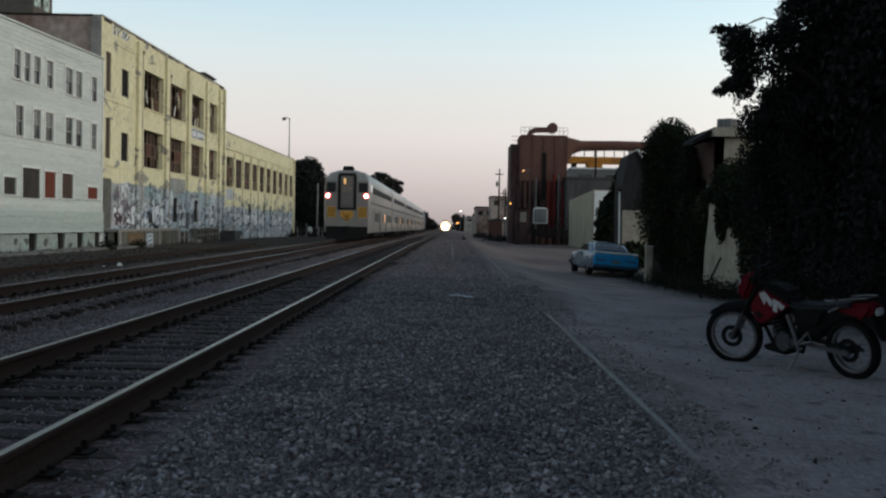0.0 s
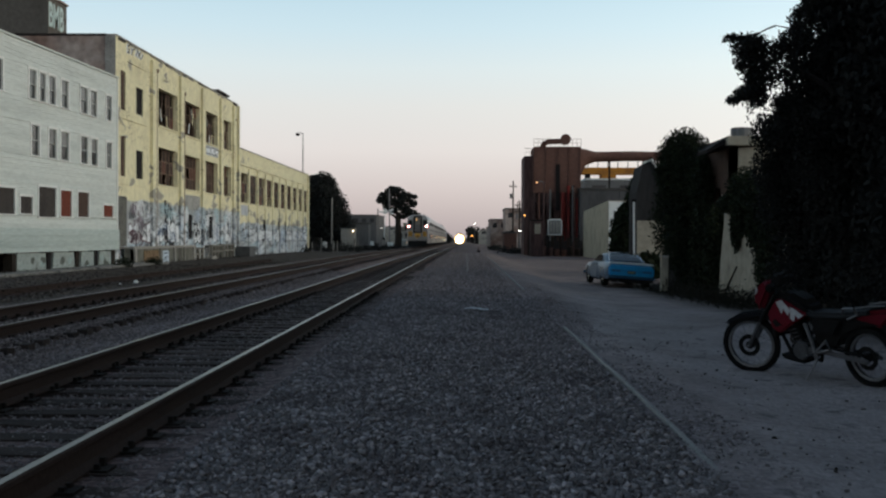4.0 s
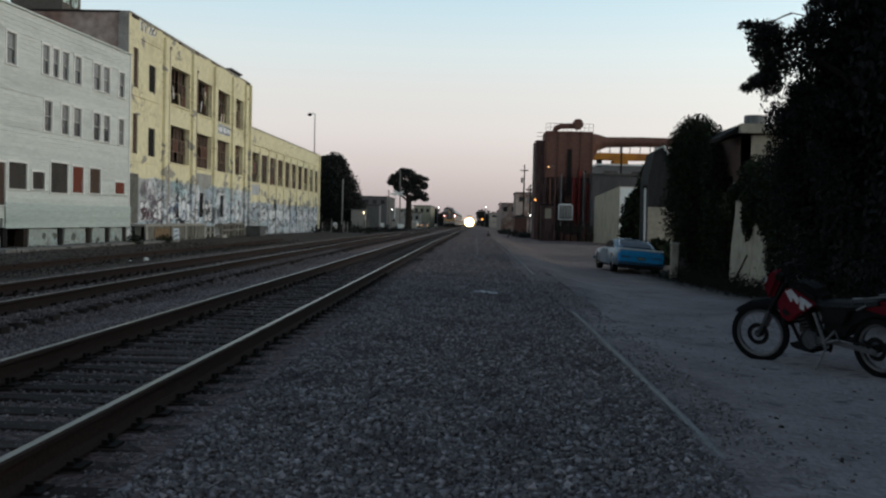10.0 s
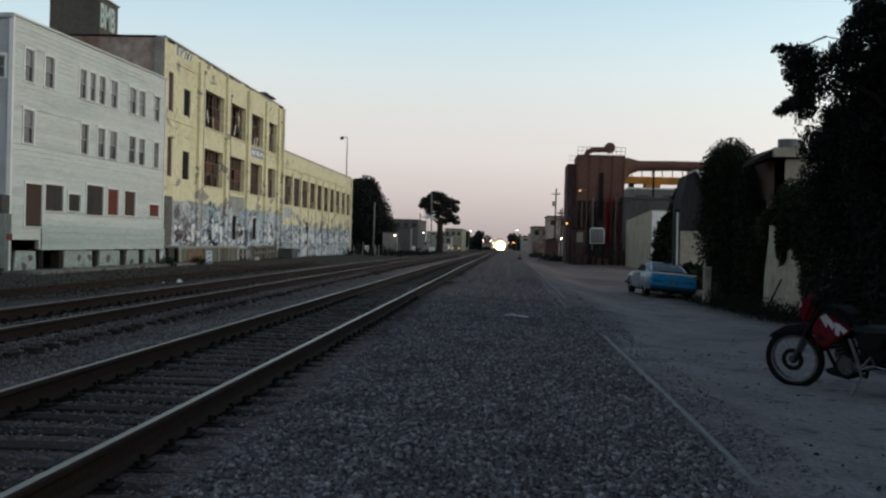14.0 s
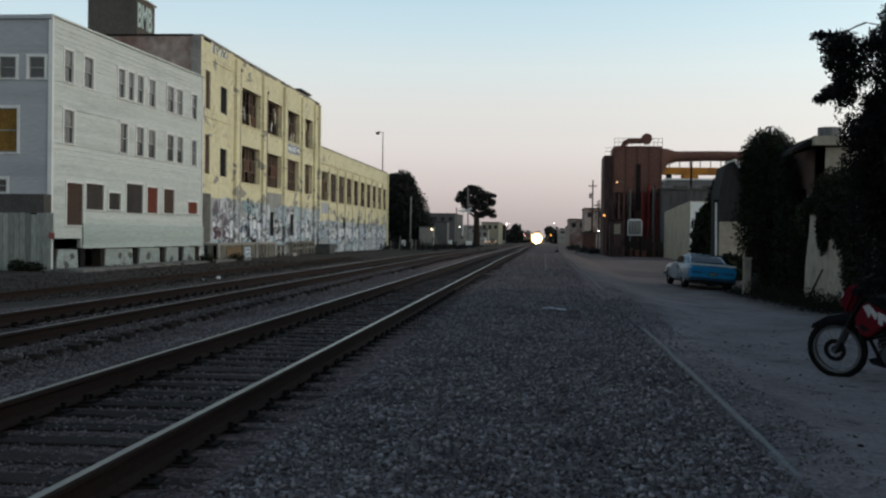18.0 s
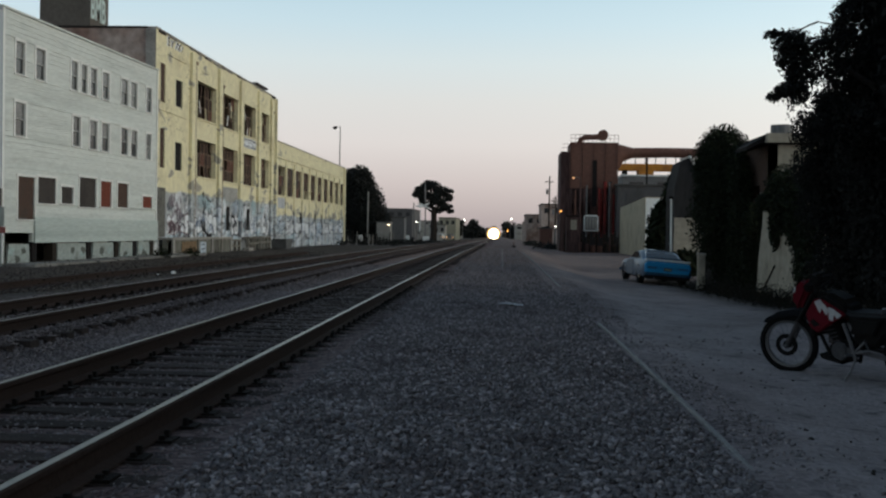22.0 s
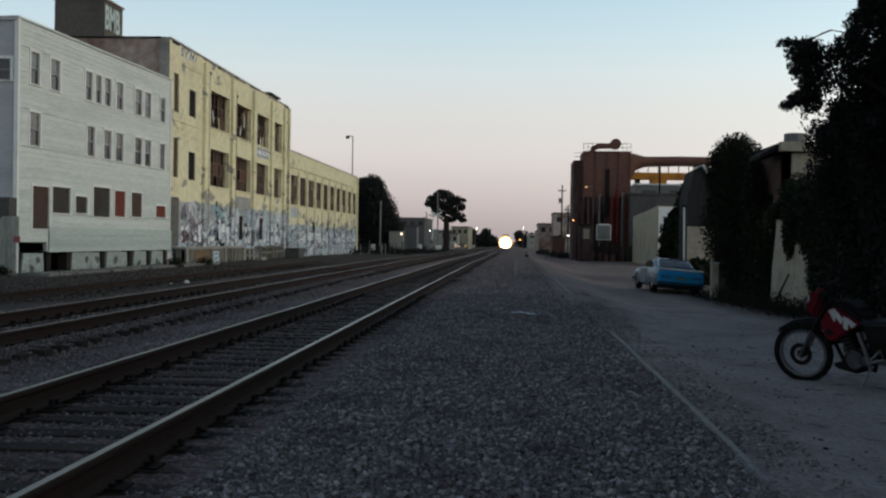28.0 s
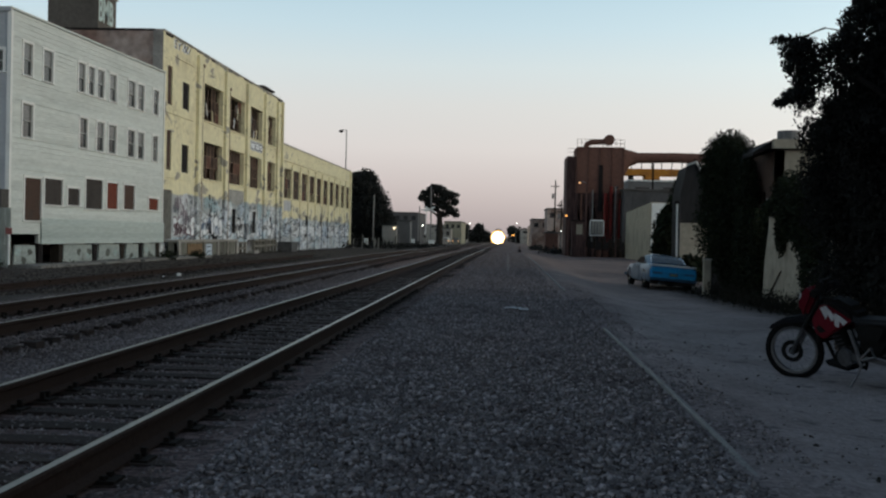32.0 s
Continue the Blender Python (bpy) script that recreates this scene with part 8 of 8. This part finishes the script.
for i, (x, y, w, h) in enumerate(((-60, 420, 40, 7), (-25, 460, 14, 6), (16, 480, 20, 6), (34, 420, 40, 9), (60, 350, 50, 8), (-110, 380, 60, 9), (-45, 560, 30, 8))):
    shed_building("distant_block", "hazy flat-roofed block far off", x - w / 2, x + w / 2, y, y + 30, h - 1.5, CONCRETE, ROOFING, low=-4, bands=5)
woods = thing("distant_trees", "dark uneven row of distant street trees", "trees", kind="stuff")
wb = []
for i in range(60):
    x = -120 + i * 4.2 + r2.uniform(-2, 2)
    y = r2.uniform(520, 640)
    if -9 < x < -1:
        continue
    wb.append(((x, y, -1.0 + r2.uniform(0, 2.5)), (r2.uniform(2.5, 5), 3, r2.uniform(2.5, 5)), 260))
for c, rad, n in (((-16.4, 420, 2.6), (1.8, 2, 3.4), 420), ((-11.2, 420, 2.4), (2.6, 2, 3.6), 560), ((2.4, 520, 4.2), (2.6, 2, 2.2), 300), ((7, 540, 2), (4, 3, 4), 400), ((8.4, 205, 0.6), (0.8, 1, 2.2), 120), ((-8.8, 470, 0.6), (2.2, 2, 2.6), 300)):
    wb.append((c, rad, n))
leaves("tree_row", blob_points(wb, 40, 0.3), 0.8, FAR_LEAF, woods, "", 41)
for i, (x, y) in enumerate(((-12.0, 246), (-14.5, 250))):
    v = thing("far_car", "distant car waiting at the level crossing with lit headlamps", "car", group="waiting cars")
    g = grade(y)
    bm = bmesh.new()
    put_loft(bm, [[Vector((x + a, y + yy, g + z)) for a, z in ((0.85, 0.3), (0.9, 0.7), (0.8, 0.9), (-0.8, 0.9), (-0.9, 0.7), (-0.85, 0.3))] for yy in (0, 0.3, 4.0, 4.3)])
    put_loft(bm, [[Vector((x + a * k, y + yy, g + z)) for a, z in ((0.75, 0.88), (0.62, 1.4), (-0.62, 1.4), (-0.75, 0.88))] for yy, k in ((1.0, 1.0), (1.5, 0.98), (3.0, 0.98), (3.6, 1.0))])
    part("body", bm, (GREY_METAL, TRIM_PAINT, DARK_STEEL)[i], v)
    for s in (-1, 1):
        bm = bmesh.new()
        put_tube(bm, (x + s * 0.65, y - 0.03, g + 0.62), (x + s * 0.65, y + 0.05, g + 0.62), 0.14, n=10)
        part("headlamp", bm, GLOW_D, v)
        for yy in (0.8, 3.4):
            bm = bmesh.new()
            put_tube(bm, (x + s * 0.72, y + yy, g + 0.32), (x + s * 0.9, y + yy, g + 0.32), 0.32, n=14)
            part("wheel", bm, TYRE, v)

# brush, rubble and a broken fence at the end of the warehouse
brush = thing("trackside_brush", "low grey-brown brush and rubble along the far fence", "brush", kind="stuff")
bl = []
for i in range(46):
    x, y = r2.uniform(-24, -10.5), r2.uniform(128, 190)
    bl.append(((x, y, grade(y) - 0.1), (r2.uniform(0.5, 1.3), 0.8, r2.uniform(0.3, 0.9)), 60))
for i in range(40):
    x, y = r2.uniform(4.5, 7.0) + (i % 3), r2.uniform(132, 230)
    bl.append(((x, y, grade(y) - 0.5), (r2.uniform(0.6, 1.4), 0.8, r2.uniform(0.4, 1.2)), 60))
leaves("brush_mass", blob_points(bl, 61, 0.2), 0.22, FAR_LEAF, brush, "", 62)
ff = thing("post_fence", "row of pale leaning fence posts beyond the warehouse", "fence")
for i in range(14):
    x = -21.5 + i * 0.55
    bm = bmesh.new()
    put_tube(bm, (x, 141, grade(141) - 0.4), (x + r2.uniform(-0.12, 0.12), 141, 0.9 + r2.uniform(-0.5, 0.5)), 0.07, n=6)
    part("post", bm, CONCRETE if i % 3 else BARK, ff)
for z in (0.1, 0.6):
    box_part("wire", (-21.5, -14.3, 140.99, 141.01, z, z + 0.03), GREY_METAL, ff)

# ---- ballast stones ----
def stones(name, boxes, seed, label, material):
    """Angular crushed stones, eight-sided lumps, all in one mesh."""
    r = np.random.RandomState(seed)
    base = np.array([(1, 0, 0), (-1, 0, 0), (0, 1, 0), (0, -1, 0), (0, 0, 1), (0, 0, -1)], float)
    tri = np.array([(0, 2, 4), (2, 1, 4), (1, 3, 4), (3, 0, 4), (2, 0, 5), (1, 2, 5), (3, 1, 5), (0, 3, 5)])
    vs, n_all = [], 0
    for x0, x1, y0, y1, z, n, s0, s1 in boxes:
        k = r.rand(n)
        y = y0 + (y1 - y0) * k ** 1.5
        x = r.uniform(x0, x1, n)
        zz = np.array([ground_z(a, b) for a, b in zip(x, y)]) + z + r.uniform(-0.012, 0.022, n)
        size = s0 + (s1 - s0) * r.rand(n) ** 1.6
        q = r.normal(size=(n, 4))
        q /= np.linalg.norm(q, axis=1)[:, None]
        w, a, b, c = q.T
        rot = np.stack([np.stack([1 - 2 * (b * b + c * c), 2 * (a * b - w * c), 2 * (a * c + w * b)], -1), np.stack([2 * (a * b + w * c), 1 - 2 * (a * a + c * c), 2 * (b * c - w * a)], -1), np.stack([2 * (a * c - w * b), 2 * (b * c + w * a), 1 - 2 * (a * a + b * b)], -1)], 1)
        loc = base[None] * r.uniform(0.45, 1.3, (n, 6, 1)) + r.uniform(-0.35, 0.35, (n, 6, 3))
        loc = np.einsum("nij,nkj->nki", rot, loc) * size[:, None, None] * np.array([1, 1, 0.75])
        vs.append(loc + np.stack([x, y, zz], 1)[:, None, :])
        n_all += n
    v = np.concatenate(vs).reshape(-1, 3)
    f = (tri[None] + 6 * np.arange(n_all)[:, None, None]).reshape(-1, 3)
    me = bpy.data.meshes.new(name)
    me.vertices.add(len(v))
    me.vertices.foreach_set("co", v.ravel())
    me.loops.add(f.size)
    me.loops.foreach_set("vertex_index", f.ravel().astype(np.int32))
    me.polygons.add(len(f))
    me.polygons.foreach_set("loop_start", np.arange(0, f.size, 3, dtype=np.int32))
    me.polygons.foreach_set("loop_total", np.full(len(f), 3, dtype=np.int32))
    me.update()
    me.validate()
    me.materials.append(material)
    return tagged(new(name, me), label, "gravel", kind="stuff")


stones("ballast", [(-1.75, 1.45, 4.2, 24, 0.0, 84000, 0.010, 0.034), (-1.75, 1.3, 22, 100, 0.0, 30000, 0.014, 0.03), (1.4, 2.0, 4.5, 30, -0.008, 6000, 0.008, 0.022), (1.4, 3.4, 5, 34, -0.012, 1700, 0.006, 0.018)], 2, "loose grey crushed stone of the track shoulder", STONE)
stones("track_ballast", [(-2.2, -1.6, 3.5, 34, -0.020, 11000, 0.010, 0.027), (-3.62, -2.42, 3.5, 34, -0.002, 30000, 0.009, 0.023), (-5.9, -3.9, 5, 45, 0.0, 44000, 0.01, 0.027), (-7.5, -6.4, 9, 45, 0.01, 12000, 0.014, 0.030), (-6.1, -5.4, 9, 45, 0.02, 12000, 0.014, 0.03), (-4.5, -3.85, 5, 40, 0.01, 12000, 0.012, 0.03), (-9.0, -7.9, 12, 45, 0.0, 12000, 0.014, 0.034)], 3, "rust-dusted dark crushed stone between the ties", BED_STONE)

LOT_STONE = vary_islands(noise_mat("lot_stone", (0.085, 0.072, 0.064), 0.95, coarse=1, fine=20, var=0.3), 0.5, True)
stones("lot_rubble", [(-18.5, -9.4, 22, 62, 0.0, 9000, 0.015, 0.05)], 5, "dark loose rubble on the vacant strip by the house", LOT_STONE)
LITTER = vary_islands(noise_mat("leaf_litter", (0.030, 0.025, 0.021), 0.95, coarse=2, fine=20, var=0.3, bump=0), 0.4)
stones("leaf_litter", [(1.9, 5.6, 5.2, 22, -0.018, 420, 0.010, 0.028), (1.8, 3.0, 5.2, 16, -0.018, 220, 0.010, 0.026)], 9, "dead dark leaves and clods strewn on the dirt lane", LITTER)


motions()
